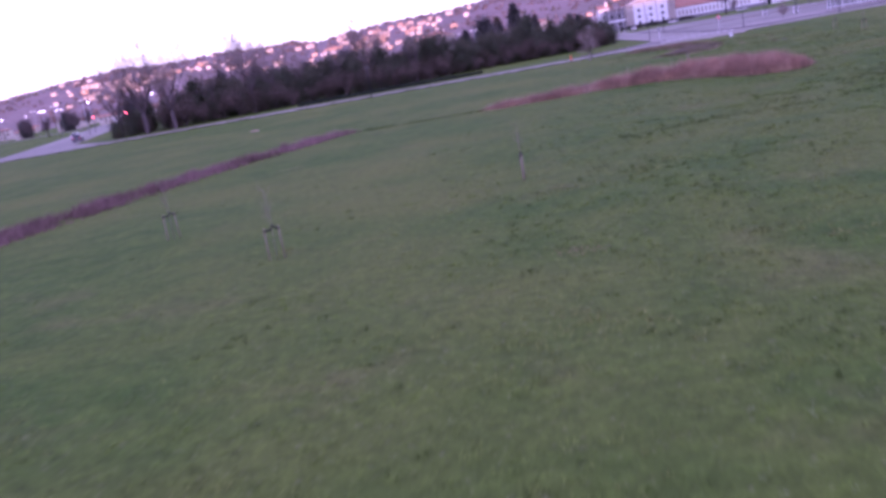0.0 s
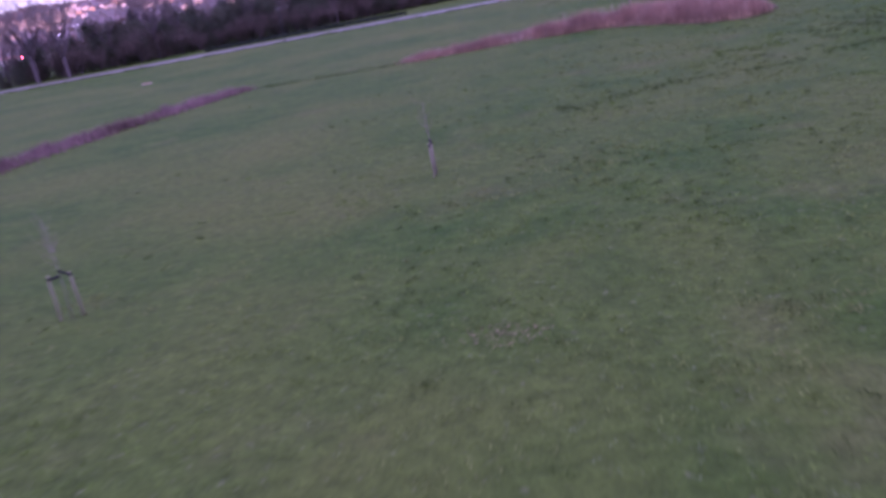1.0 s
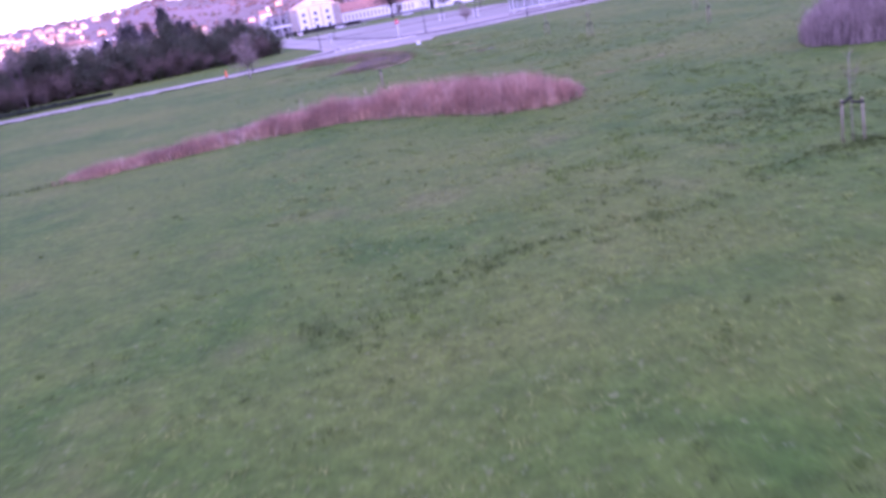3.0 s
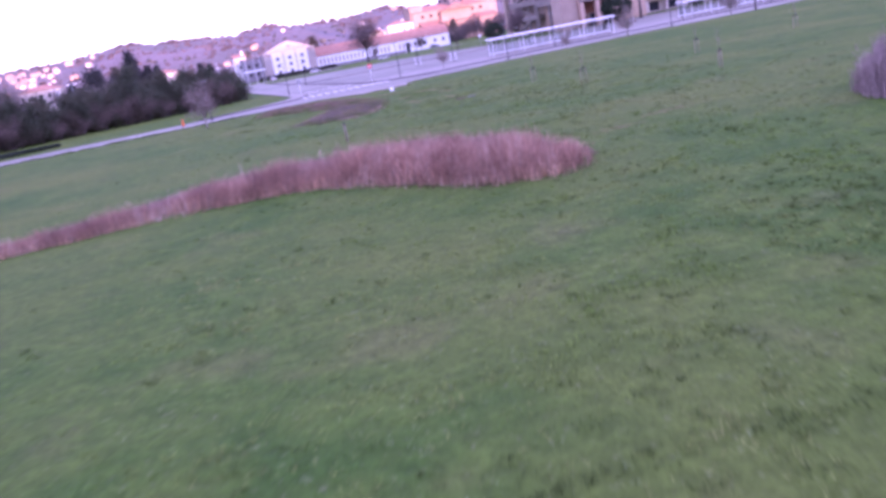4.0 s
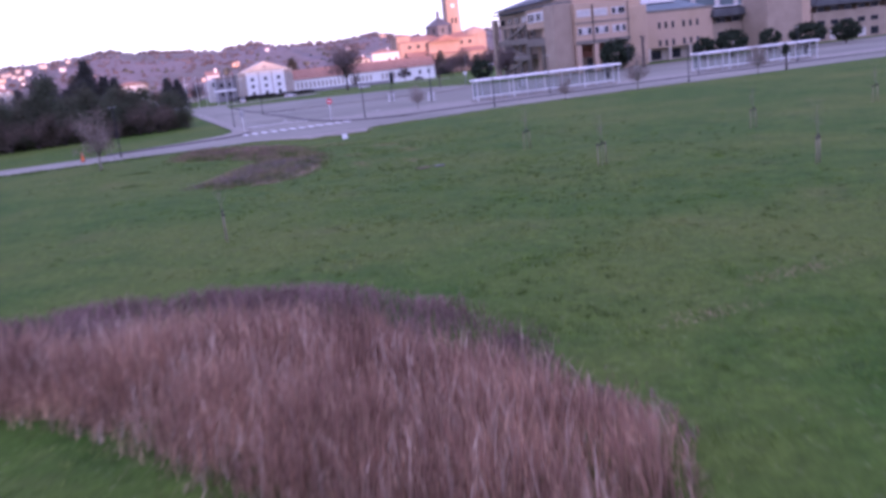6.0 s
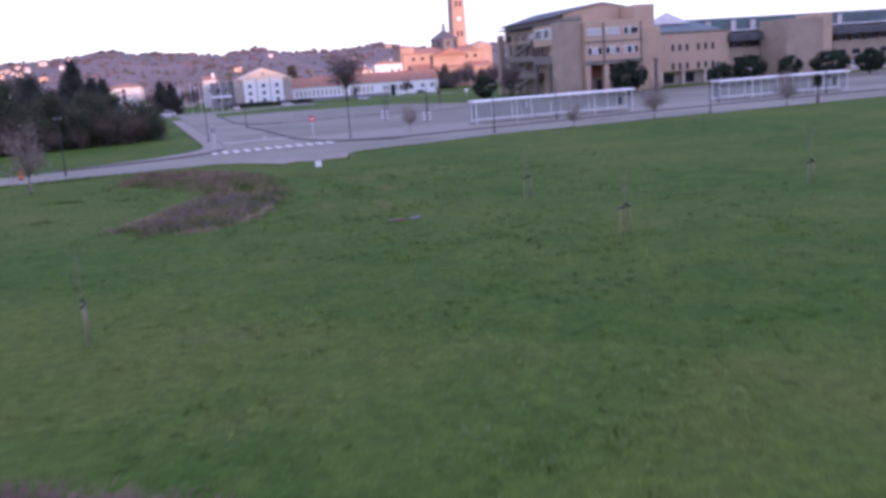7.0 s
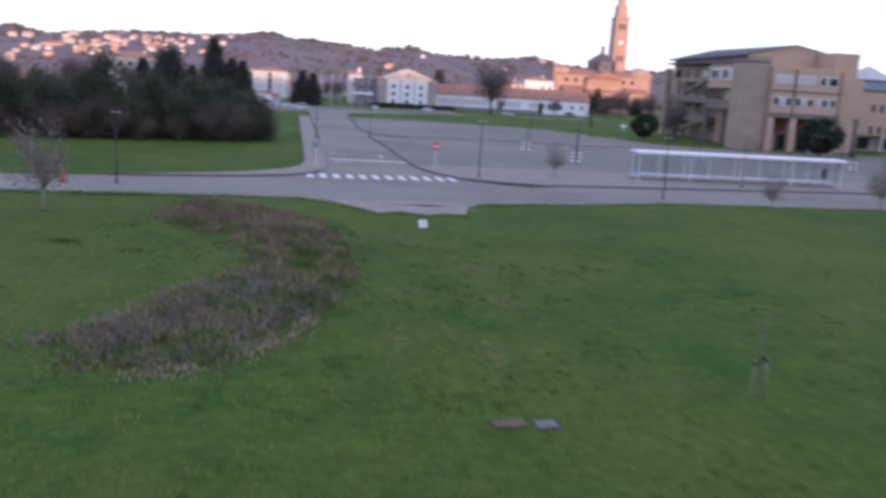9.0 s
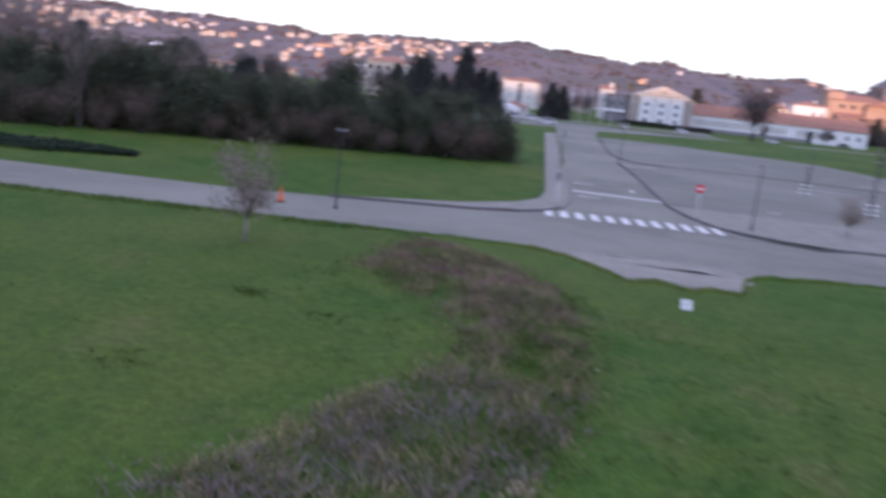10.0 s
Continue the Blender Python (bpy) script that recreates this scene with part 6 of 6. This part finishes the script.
def arched_shelter(w, d, label):
    """A white barrel roof on four posts."""
    root = thing("arched_shelter", label, "shelter", "white arched shelters")
    g = Geo()
    n = 12
    rim = [(-w / 2 * math.cos(math.pi * k / n), 1.3 + 0.19 * w * math.sin(math.pi * k / n)) for k in range(n + 1)]
    for (x0, h0), (x1, h1) in zip(rim, rim[1:]):
        for dz, flip in ((0.0, False), (-0.12, True)):
            q = [(x0, -d / 2, h0 + dz), (x1, -d / 2, h1 + dz), (x1, d / 2, h1 + dz), (x0, d / 2, h0 + dz)]
            g.quad(*(q[::-1] if flip else q))
    g.quad(*[(x, -d / 2, h) for x, h in rim])
    part("roof", g, M_WHITEWALL, root, "white barrel roof")
    for sx in (-1, 1):
        for sy in (-1, 1):
            part("post", Geo().box(sx * (w / 2 - 0.1) - 0.08, sy * (d / 2 - 0.1) - 0.08, -0.1, sx * (w / 2 - 0.1) + 0.08, sy * (d / 2 - 0.1) + 0.08, 1.4), M_GREYMETAL, root)
    return root


build_white_block()
arch = arched_shelter(11.0, 8.0, "white arched shelter behind the tree belt")
arch.matrix_basis = pose(-24.6, 292, level(292))
ob = copy_thing(arch, pose(-52.8, 260, level(260) + 1.0))
ob.scale = (0.55, 0.55, 0.9)


def build_church():
    root = thing("church", "orange brick church with tall bell tower and dark dome", "church")
    zb = -2.3
    part("nave", Geo().box(113, 430, zb, 160, 446, 15.8, 0.1), M_CHURCH, root, "orange brick nave")
    part("roof", gable_roof(Geo(), 113, 160, 430, 446, 15.8, 3.0), M_TILE, root)
    part("transept", Geo().box(128, 426, zb, 146, 430, 14.5, 0.1), M_CHURCH, root)
    part("roof", gable_roof(Geo(), 128, 146, 424, 436, 14.5, 3.2, along="y"), M_TILE, root)
    part("chapel", Geo().box(112, 431, zb, 119.5, 444, 19.4, 0.1), M_CHURCH, root, "tall end chapel of orange brick")
    part("roof", hip_roof(Geo(), 112, 119.5, 431, 444, 19.4, 1.2), M_TILE, root)
    part("aisle", Geo().box(116, 424.5, zb, 160, 430, 8.0, 0.1), M_CHURCH, root)
    part("roof", Geo().quad((115.6, 424, 8.0), (160.4, 424, 8.0), (160.4, 430, 10.4), (115.6, 430, 10.4)), M_TILE, root)
    for k in range(9):
        x = 118.5 + k * 4.9
        part("window", Geo().box(x - 0.7, 424.4, 2.5, x + 0.7, 424.6, 6.0), M_WINDOW, root)
        part("window", Geo().lathe([(1.0, -0.1), (1.0, 0.1)], 12), M_WINDOW, root).matrix_basis = pose(x, 429.95, 13.2, 90, 0, 0)
    part("drum", Geo().lathe([(7.1, 15.8), (7.1, 22.4), (7.5, 22.5), (7.5, 22.9), (7.2, 23.0)], 8, 139.3, 440), M_LEAD, root, "dark eight-sided drum")
    for k in range(8):
        a_ = k * math.pi / 4
        part("window", Geo().box(-0.6, -0.1, -1.3, 0.6, 0.1, 1.3), M_WINDOW, root).matrix_basis = pose(139.3 + 6.62 * math.sin(a_), 440 - 6.62 * math.cos(a_), 20.3, 0, 0, math.degrees(a_))
    dome = part("dome", Geo().lathe([(7.6, 22.95), (4.4, 25.2), (1.2, 27.2), (1.0, 27.3)], 8, 139.3, 440), M_LEAD, root, "eight-sided lead roof over the crossing")
    part("lantern", Geo().lathe([(0.9, 27.1), (0.9, 29.8), (1.1, 29.9), (0.1, 31.4)], 8, 139.3, 440), M_LEAD, dome)
    part("apse", Geo().lathe([(6.5, zb), (6.5, 17.5), (5, 19.5), (0.5, 21)], 14, 158, 436), M_CHURCH, root)
    def ring(h, z):
        return [(150.6 - h, 450 - h, z), (150.6 + h, 450 - h, z), (150.6 + h, 450 + h, z), (150.6 - h, 450 + h, z)]
    g = Geo()
    levels = [(4.0, zb), (3.9, 15), (3.5, 45), (3.8, 45.2), (3.8, 46.2), (2.8, 46.4), (2.5, 52), (1.9, 52.2), (1.3, 57), (0.15, 63)]
    for (h0, z0), (h1, z1) in zip(levels, levels[1:]):
        p, q = ring(h0, z0), ring(h1, z1)
        for k in range(4):
            g.quad(p[k], p[(k + 1) % 4], q[(k + 1) % 4], q[k])
    tower = part("bell_tower", g, M_CHURCH, root, "tall tapering brick bell tower")
    part("clock_face", Geo().lathe([(1.2, -0.05), (1.2, 0.05)], 16), M_PLASTER, tower, "pale clock face").matrix_basis = pose(150.6, 446.28, 33.5, 90, 0, 0)
    for z in (40, 24):
        for dx in (-1.1, 1.1):
            part("opening", Geo().box(150.6 + dx - 0.5, 445.9, z, 150.6 + dx + 0.5, 446.9, z + 3), M_WINDOW, tower)
    part("cross", Geo().box(150.52, 449.9, 62.5, 150.68, 450.1, 65).box(150.0, 449.9, 64, 151.2, 450.1, 64.2), M_DARKMETAL, tower)


build_church()


def house(seed, w, d, h, wall, roof, label, hip=False):
    rng = random.Random(seed)
    root = thing("house", label, "house", "houses of the town")
    part("wall", Geo().box(-w / 2, -d / 2, -2.5, w / 2, d / 2, h), wall, root)
    g = hip_roof(Geo(), -w / 2, w / 2, -d / 2, d / 2, h, 1.9) if hip else gable_roof(Geo(), -w / 2, w / 2, -d / 2, d / 2, h, 2.0)
    r = part("roof", g, roof, root)
    part("chimney", Geo().box(w * 0.2, 0.2, h + 0.6, w * 0.2 + 0.7, 0.9, h + 2.4), M_PLASTER, r)
    cols = max(2, int(w / 3.2))
    for k in range(cols):
        for z in np.arange(1.6, h - 0.8, 2.9):
            window(root, -w / 2 + (k + 0.5) * w / cols, float(z), 1.1, 1.4, -d / 2, rng.random() < 0.25)
    return root


def build_town():
    rng = random.Random(101)
    kinds = [house(1, 10, 9, 5.6, M_CREAM, M_TILE, "cream two-storey house with red tiled roof on the hill"),
             house(2, 13, 10, 6.2, M_SUNPLASTER, M_TILE, "house on the hill, walls tinted for sunlight, red tiled hipped roof", True),
             house(3, 8, 8, 4.6, M_PLASTER, M_TILE, "small white house with red tiled roof on the hill"),
             house(4, 16, 11, 8.6, M_CREAM, M_TILE, "broad cream apartment house with red tiled roof", True)]
    used = [False] * 4
    spots = []
    # lit clusters on the slopes
    for cx, cy, sx, sy, n in ((-380, 715, 46, 52, 80), (-160, 712, 40, 50, 75), (-255, 700, 60, 40, 2), (60, 760, 90, 60, 3), (-40, 600, 80, 30, 6), (-560, 720, 110, 80, 9), (180, 800, 70, 50, 2), (150, 640, 60, 60, 2)):
        for _ in range(n):
            spots.append((cx + rng.gauss(0, sx), cy + rng.gauss(0, sy) * 0.8))
    # town at the foot
    for _ in range(130):
        spots.append((rng.uniform(-520, -140), rng.uniform(275, 470)))
    for _ in range(16):
        spots.append((rng.uniform(-110, 10), rng.uniform(400, 480)))
    for _ in range(12):
        spots.append((rng.uniform(60, 118), rng.uniform(375, 425)))
    done = []
    for x, y in spots:
        if any(math.hypot(x - a_, y - b_) < (5.4 if y > 600 else 13) for a_, b_ in done) or y > 895:
            continue
        done.append((x, y))
        k = rng.choice((1, 0, 2, 2, 3, 0))
        z = hill_z(x, y) if y > 462 else level(y)
        m = pose(x, y, z + (1.7 if y > 462 else 0.6), 0, 0, rng.gauss(0, 22))
        if used[k]:
            ob = copy_thing(kinds[k], m)
        else:
            ob = kinds[k]
            ob.matrix_basis = m
            used[k] = True
        if y > 462:
            q = rng.uniform(0.3, 0.5)
            ob.scale = (q, q, q * 0.85)
        else:
            q = rng.uniform(0.45, 0.62)
            ob.scale = (q, q, q * 0.9)
    root = thing("apartment_house", "white four-storey apartment house with a stair window strip and brown eaves", "apartment house", at=(-23.8, 383, -2.2))
    part("wall", Geo().box(-6.8, -6, -0.4, 6.8, 6, 11.0), M_PLASTER, root)
    part("side_wall", Geo().box(6.82, -5, -0.4, 7.9, 5, 10.4), M_CREAM, root)
    part("roof", hip_roof(Geo(), -6.8, 7.9, -6, 6, 11.0, 1.5), M_TILE, root)
    part("eave", Geo().box(-7.3, -6.5, 10.75, 8.4, -6.02, 11.02), M_SOIL, root, "brown eave board")
    part("stair_strip", Geo().box(-0.75, -6.08, 0.0, 0.75, -6.02, 10.2), M_GREYPLASTER, root, "grey recessed stair strip")
    for z in (1.8, 4.4, 7.0, 9.3):
        window(root, 0, z, 0.95, 1.3, -6.14)
    for x in (-4.6, 4.2):
        for z in (2.0, 4.7, 7.4):
            window(root, x, z, 1.3, 1.2, -6, True)
    # single buildings that stand out
    for x, y, z, w, d, h, wall, roof, label in ((-21.5, 306, -2.1, 9, 9, 2.4, M_PLASTER, M_TILE, "low white house with red roof behind the trees"),
                                                 (-69, 330, -2.2, 16, 12, 12.6, M_CREAM, M_TILE, "cream apartment house behind the tree belt"),
                                                 (-196, 700, 13, 16, 12, 7, M_SUNPLASTER, M_TILE, "large house on the hill, walls tinted for sunlight"),
                                                 (96, 402, -2.2, 13.5, 12, 13.6, M_PLASTER, M_TILE, "pale broad house with red roof before the church"),
                                                 (83.4, 398, -2.2, 8, 9, 11.4, M_CREAM, M_TILE, "small cream house with red roof before the church")):
        ob = house(int(abs(x)), w, d, h, wall, roof, label, True)
        ob.matrix_basis = pose(x, y, z, 0, 0, 0)


build_town()


def car(paint, label):
    """A hatchback: hull with bonnet and arches' line, glazed cabin with pillars, roof, lamps and wheels."""
    root = thing("parked_car", label, "car", "cars along the town road")
    side = [(-2.02, 0.34), (-1.9, 0.26), (1.92, 0.26), (2.05, 0.4), (2.0, 0.68), (1.75, 0.8), (1.05, 0.92), (-1.75, 0.95), (-2.0, 0.86)]
    g = Geo()
    n = len(side)
    for y, k in ((-0.82, 0.96), (-0.84, 1.0), (0.84, 1.0), (0.82, 0.96)):
        g.v += [(x * k, y * (0.97 if k < 1 else 1.0), 0.6 + (z - 0.6) * k) for x, z in side]
    g.f = [tuple(range(n)), tuple(reversed(range(3 * n, 4 * n)))]
    g.f += [(r * n + k, (r + 1) * n + k, (r + 1) * n + (k + 1) % n, r * n + (k + 1) % n) for r in range(3) for k in range(n)]
    part("body", g, paint, root)
    low, top = [(-1.72, 0.94), (-0.5, 0.94), (1.02, 0.92)], [(-1.3, 1.4), (-0.45, 1.44), (0.4, 1.42)]
    for sy in (-1, 1):
        for k in range(2):
            (ax, az), (bx, bz), (cx, cz), (dx, dz) = low[k], low[k + 1], top[k + 1], top[k]
            pane = Geo()
            ring = [(ax + 0.05, az), (bx - 0.05, bz), (cx - 0.05, cz - 0.03), (dx + 0.05, dz - 0.03)]
            for d in (0.0, -0.02):
                pane.v += [(x, sy * ((0.78 if i < 2 else 0.64) + d), z) for i, (x, z) in enumerate(ring)]
            pane.f = [(0, 1, 2, 3), (7, 6, 5, 4)] + [(i, 4 + i, 4 + (i + 1) % 4, (i + 1) % 4) for i in range(4)]
            part("side_window", pane, M_WINDOW, root)
    for name, x0, x1 in (("windscreen", 1.04, 0.42), ("rear_window", -1.74, -1.32)):
        pane = Geo()
        d = 0.02 if x0 > 0 else -0.02
        pane.v = [(x0, -0.72, 0.93), (x0, 0.72, 0.93), (x1, 0.6, 1.4), (x1, -0.6, 1.4), (x0 - d, -0.72, 0.93), (x0 - d, 0.72, 0.93), (x1 - d, 0.6, 1.4), (x1 - d, -0.6, 1.4)]
        pane.f = [(0, 1, 2, 3), (7, 6, 5, 4)] + [(i, 4 + i, 4 + (i + 1) % 4, (i + 1) % 4) for i in range(4)]
        part(name, pane, M_WINDOW, root)
    part("roof", Geo().box(-1.34, -0.65, 1.39, 0.44, 0.65, 1.47, 0.05), paint, root)
    for sy in (-1, 1):
        for x, z0, z1 in ((1.03, 0.93, 1.4), (-1.73, 0.94, 1.4)):
            xt = 0.42 if x > 0 else -1.3
            part("pillar", Geo().tube([(x, sy * 0.76, z0), (xt, sy * 0.63, z1)], 0.035, 5), paint, root)
        part("pillar", Geo().tube([(-0.5, sy * 0.785, 0.94), (-0.45, sy * 0.645, 1.42)], 0.03, 5), M_DARKMETAL, root)
        part("headlight", Geo().box(1.9, sy * 0.62 - 0.14, 0.58, 2.035, sy * 0.62 + 0.14, 0.72, 0.02), M_BLIND, root, "clear headlight")
        part("tail_light", Geo().box(-2.03, sy * 0.66 - 0.1, 0.6, -1.9, sy * 0.66 + 0.1, 0.84, 0.02), M_RED, root, "red tail light")
    tyre = Geo().lathe([(0.3, -0.1), (0.32, -0.06), (0.32, 0.06), (0.3, 0.1)], 14).mesh("wheel", M_RUBBER)
    rim = Geo().lathe([(0.2, -0.108), (0.2, 0.108)], 12).mesh("rim", M_GREYMETAL)
    for x in (-1.3, 1.3):
        for y in (-0.78, 0.78):
            wheel = part("wheel", tyre, None, root)
            wheel.matrix_basis = pose(x, y, 0.32, 90, 0, 0)
            part("rim", rim, None, wheel, "grey wheel rim")
    return root


c1 = car(M_CAR, "white car parked beside the town road")
c1.matrix_basis = pose(-13, 230, level(230) + 0.06)
for x, y, r in ((-17, 226, 4), (-9, 210, 180), (33, 300, 0), (61, 300, 3), (-24, 262, 40), (12, 262, 90)):
    copy_thing(c1, pose(x, y, level(y) + 0.06, 0, 0, r))
c2 = car(M_CARDARK, "dark grey car beside the branch road")
c2.matrix_basis = pose(-122, 88, 0.03, 0, 0, 110)
copy_thing(c2, pose(95, 340.5, level(340), 0, 0, 0))
copy_thing(c1, pose(-131, 104, 0.03, 0, 0, 110))


def tall_lamp(label, glow):
    root = thing("lamp_mast", label, "lamp post", "tall masts of the town")
    part("mast", Geo().tube([(0, 0, -0.1), (0, 0, 8.5)], [0.1, 0.06], 8), M_GREYMETAL, root, "", True)
    part("arm", Geo().box(-0.05, -0.8, 8.4, 0.05, 0.8, 8.5), M_GREYMETAL, root)
    for sy in (-1, 1):
        part("head", Geo().box(-0.15, sy * 0.8 - 0.3, 8.38, 0.15, sy * 0.8 + 0.3, 8.52, 0.03), glow, root, "lit lamp head")
    return root


t1 = tall_lamp("tall grey lamp mast with lit heads over the town road", M_LAMPGLOW)
TOWN_LAMPS = [(-136, 120), (-146, 96), (-160, 150), (-175, 120), (-190, 190), (-150, 190), (-120, 140), (-24, 296), (-3, 300), (2, 305), (16, 300), (-50, 200), (-43, 170), (120, 350)]
for i, (x, y) in enumerate(TOWN_LAMPS):
    m = pose(x, y, level(y), 0, 0, i * 40)
    if i == 0:
        t1.matrix_basis = m
    else:
        copy_thing(t1, m)
t2 = tall_lamp("lamp mast shining white in the dusk of the town", M_TOWNGLOW)
rngl = random.Random(47)
for i in range(22):
    m = pose(rngl.uniform(-330, -135), rngl.uniform(130, 340), -0.6, 0, 0, i * 40)
    if i == 0:
        t2.matrix_basis = m
    else:
        copy_thing(t2, m)
for i, (x, y) in enumerate(((-128, 126), (-140, 150), (-118, 128), (-165, 180))):
    root = thing("traffic_light", "traffic light showing red at the town crossing", "traffic light", "traffic lights in the town", at=(x, y, 0))
    part("post", Geo().tube([(0, 0, -0.1), (0, 0, 3.4)], 0.06, 8), M_DARKMETAL, root, "", True)
    part("case", Geo().box(-0.18, -0.15, 2.6, 0.18, 0.15, 3.6, 0.03), M_DARKMETAL, root)
    part("red_lens", Geo().lathe([(0.14, -0.04), (0.14, 0.0), (0.05, 0.05)], 12), M_REDGLOW, root, "glowing red lens").matrix_basis = pose(0, -0.17, 3.38, 90, 0, 0)


def board_post(label):
    """A thin dark post with three rows of short white boards on both sides near its foot."""
    root = thing("bay_marker", label, "marker post", "marker posts in the car park")
    part("post", Geo().tube([(0, 0, -0.05), (0, 0, 3.2)], [0.05, 0.04], 8), M_DARKMETAL, root, "", True)
    for sx in (-1, 1):
        for z in (0.3, 0.72, 1.14):
            part("board", Geo().box(min(sx * 0.14, sx * 0.55), -0.03, z, max(sx * 0.14, sx * 0.55), 0.03, z + 0.14, 0.01), M_WHITE, root, "short white board")
    return root


marker = board_post("dark post with short white boards in the car park")
marker.matrix_basis = pose(22.2, 93.8, Z_ROAD + 0.005)
for x, y in ((20.1, 107.8), (58.7, 99.5), (41, 104)):
    copy_thing(marker, pose(x, y, Z_ROAD + 0.005, 0, 0, 8))


def flagpole(label):
    root = thing("flagpole", label, "flagpole", "flagpoles before the town")
    part("mast", Geo().tube([(0, 0, -0.1), (0, 0, 6), (0, 0, 10.4)], [0.09, 0.075, 0.05], 8), M_WHITE, root, "", True)
    part("knob", Geo().lathe([(0.05, 10.35), (0.1, 10.45), (0.0, 10.58)], 8), M_WHITE, root)
    return root


fp = flagpole("bare white flagpole beside the town road")
for i, x in enumerate((-3.6, 0.2, 3.2, 6.7, 10.1, 12.6)):
    m = pose(x, 296 + 2 * (i % 3), level(297))
    if i == 0:
        fp.matrix_basis = m
    else:
        copy_thing(fp, m)


def paper_scrap(seed, label):
    """A small crumpled scrap: a fan of bent facets round a raised middle."""
    rng = random.Random(seed)
    root = thing("paper_scrap", label, "litter", "scraps in the scrub")
    rim = [(0.09 * math.cos(k * 0.9) * rng.uniform(0.7, 1.3), 0.06 * math.sin(k * 0.9) * rng.uniform(0.7, 1.3), rng.uniform(0.0, 0.05)) for k in range(7)]
    g = Geo()
    for k in range(7):
        g.quad(rim[k], rim[(k + 1) % 7], (0.01, 0, 0.07))
        g.quad(rim[(k + 1) % 7], rim[k], (0.0, 0.01, 0.02))
    part("sheet", g, M_WHITE, root)
    return root


scrap = paper_scrap(5, "small crumpled white scrap of litter in the scrub")
scrap.matrix_basis = pose(-8.6, 33.3, rolling(-8.6, 33.3))
scrap.scale = (0.8, 0.8, 1.0)
for x, y in ((-4.9, 43.0), (-4.1, 39.3)):
    ob = copy_thing(scrap, pose(x, y, rolling(x, y), 0, 0, x * 90))
    ob.scale = (0.6, 0.6, 0.8)
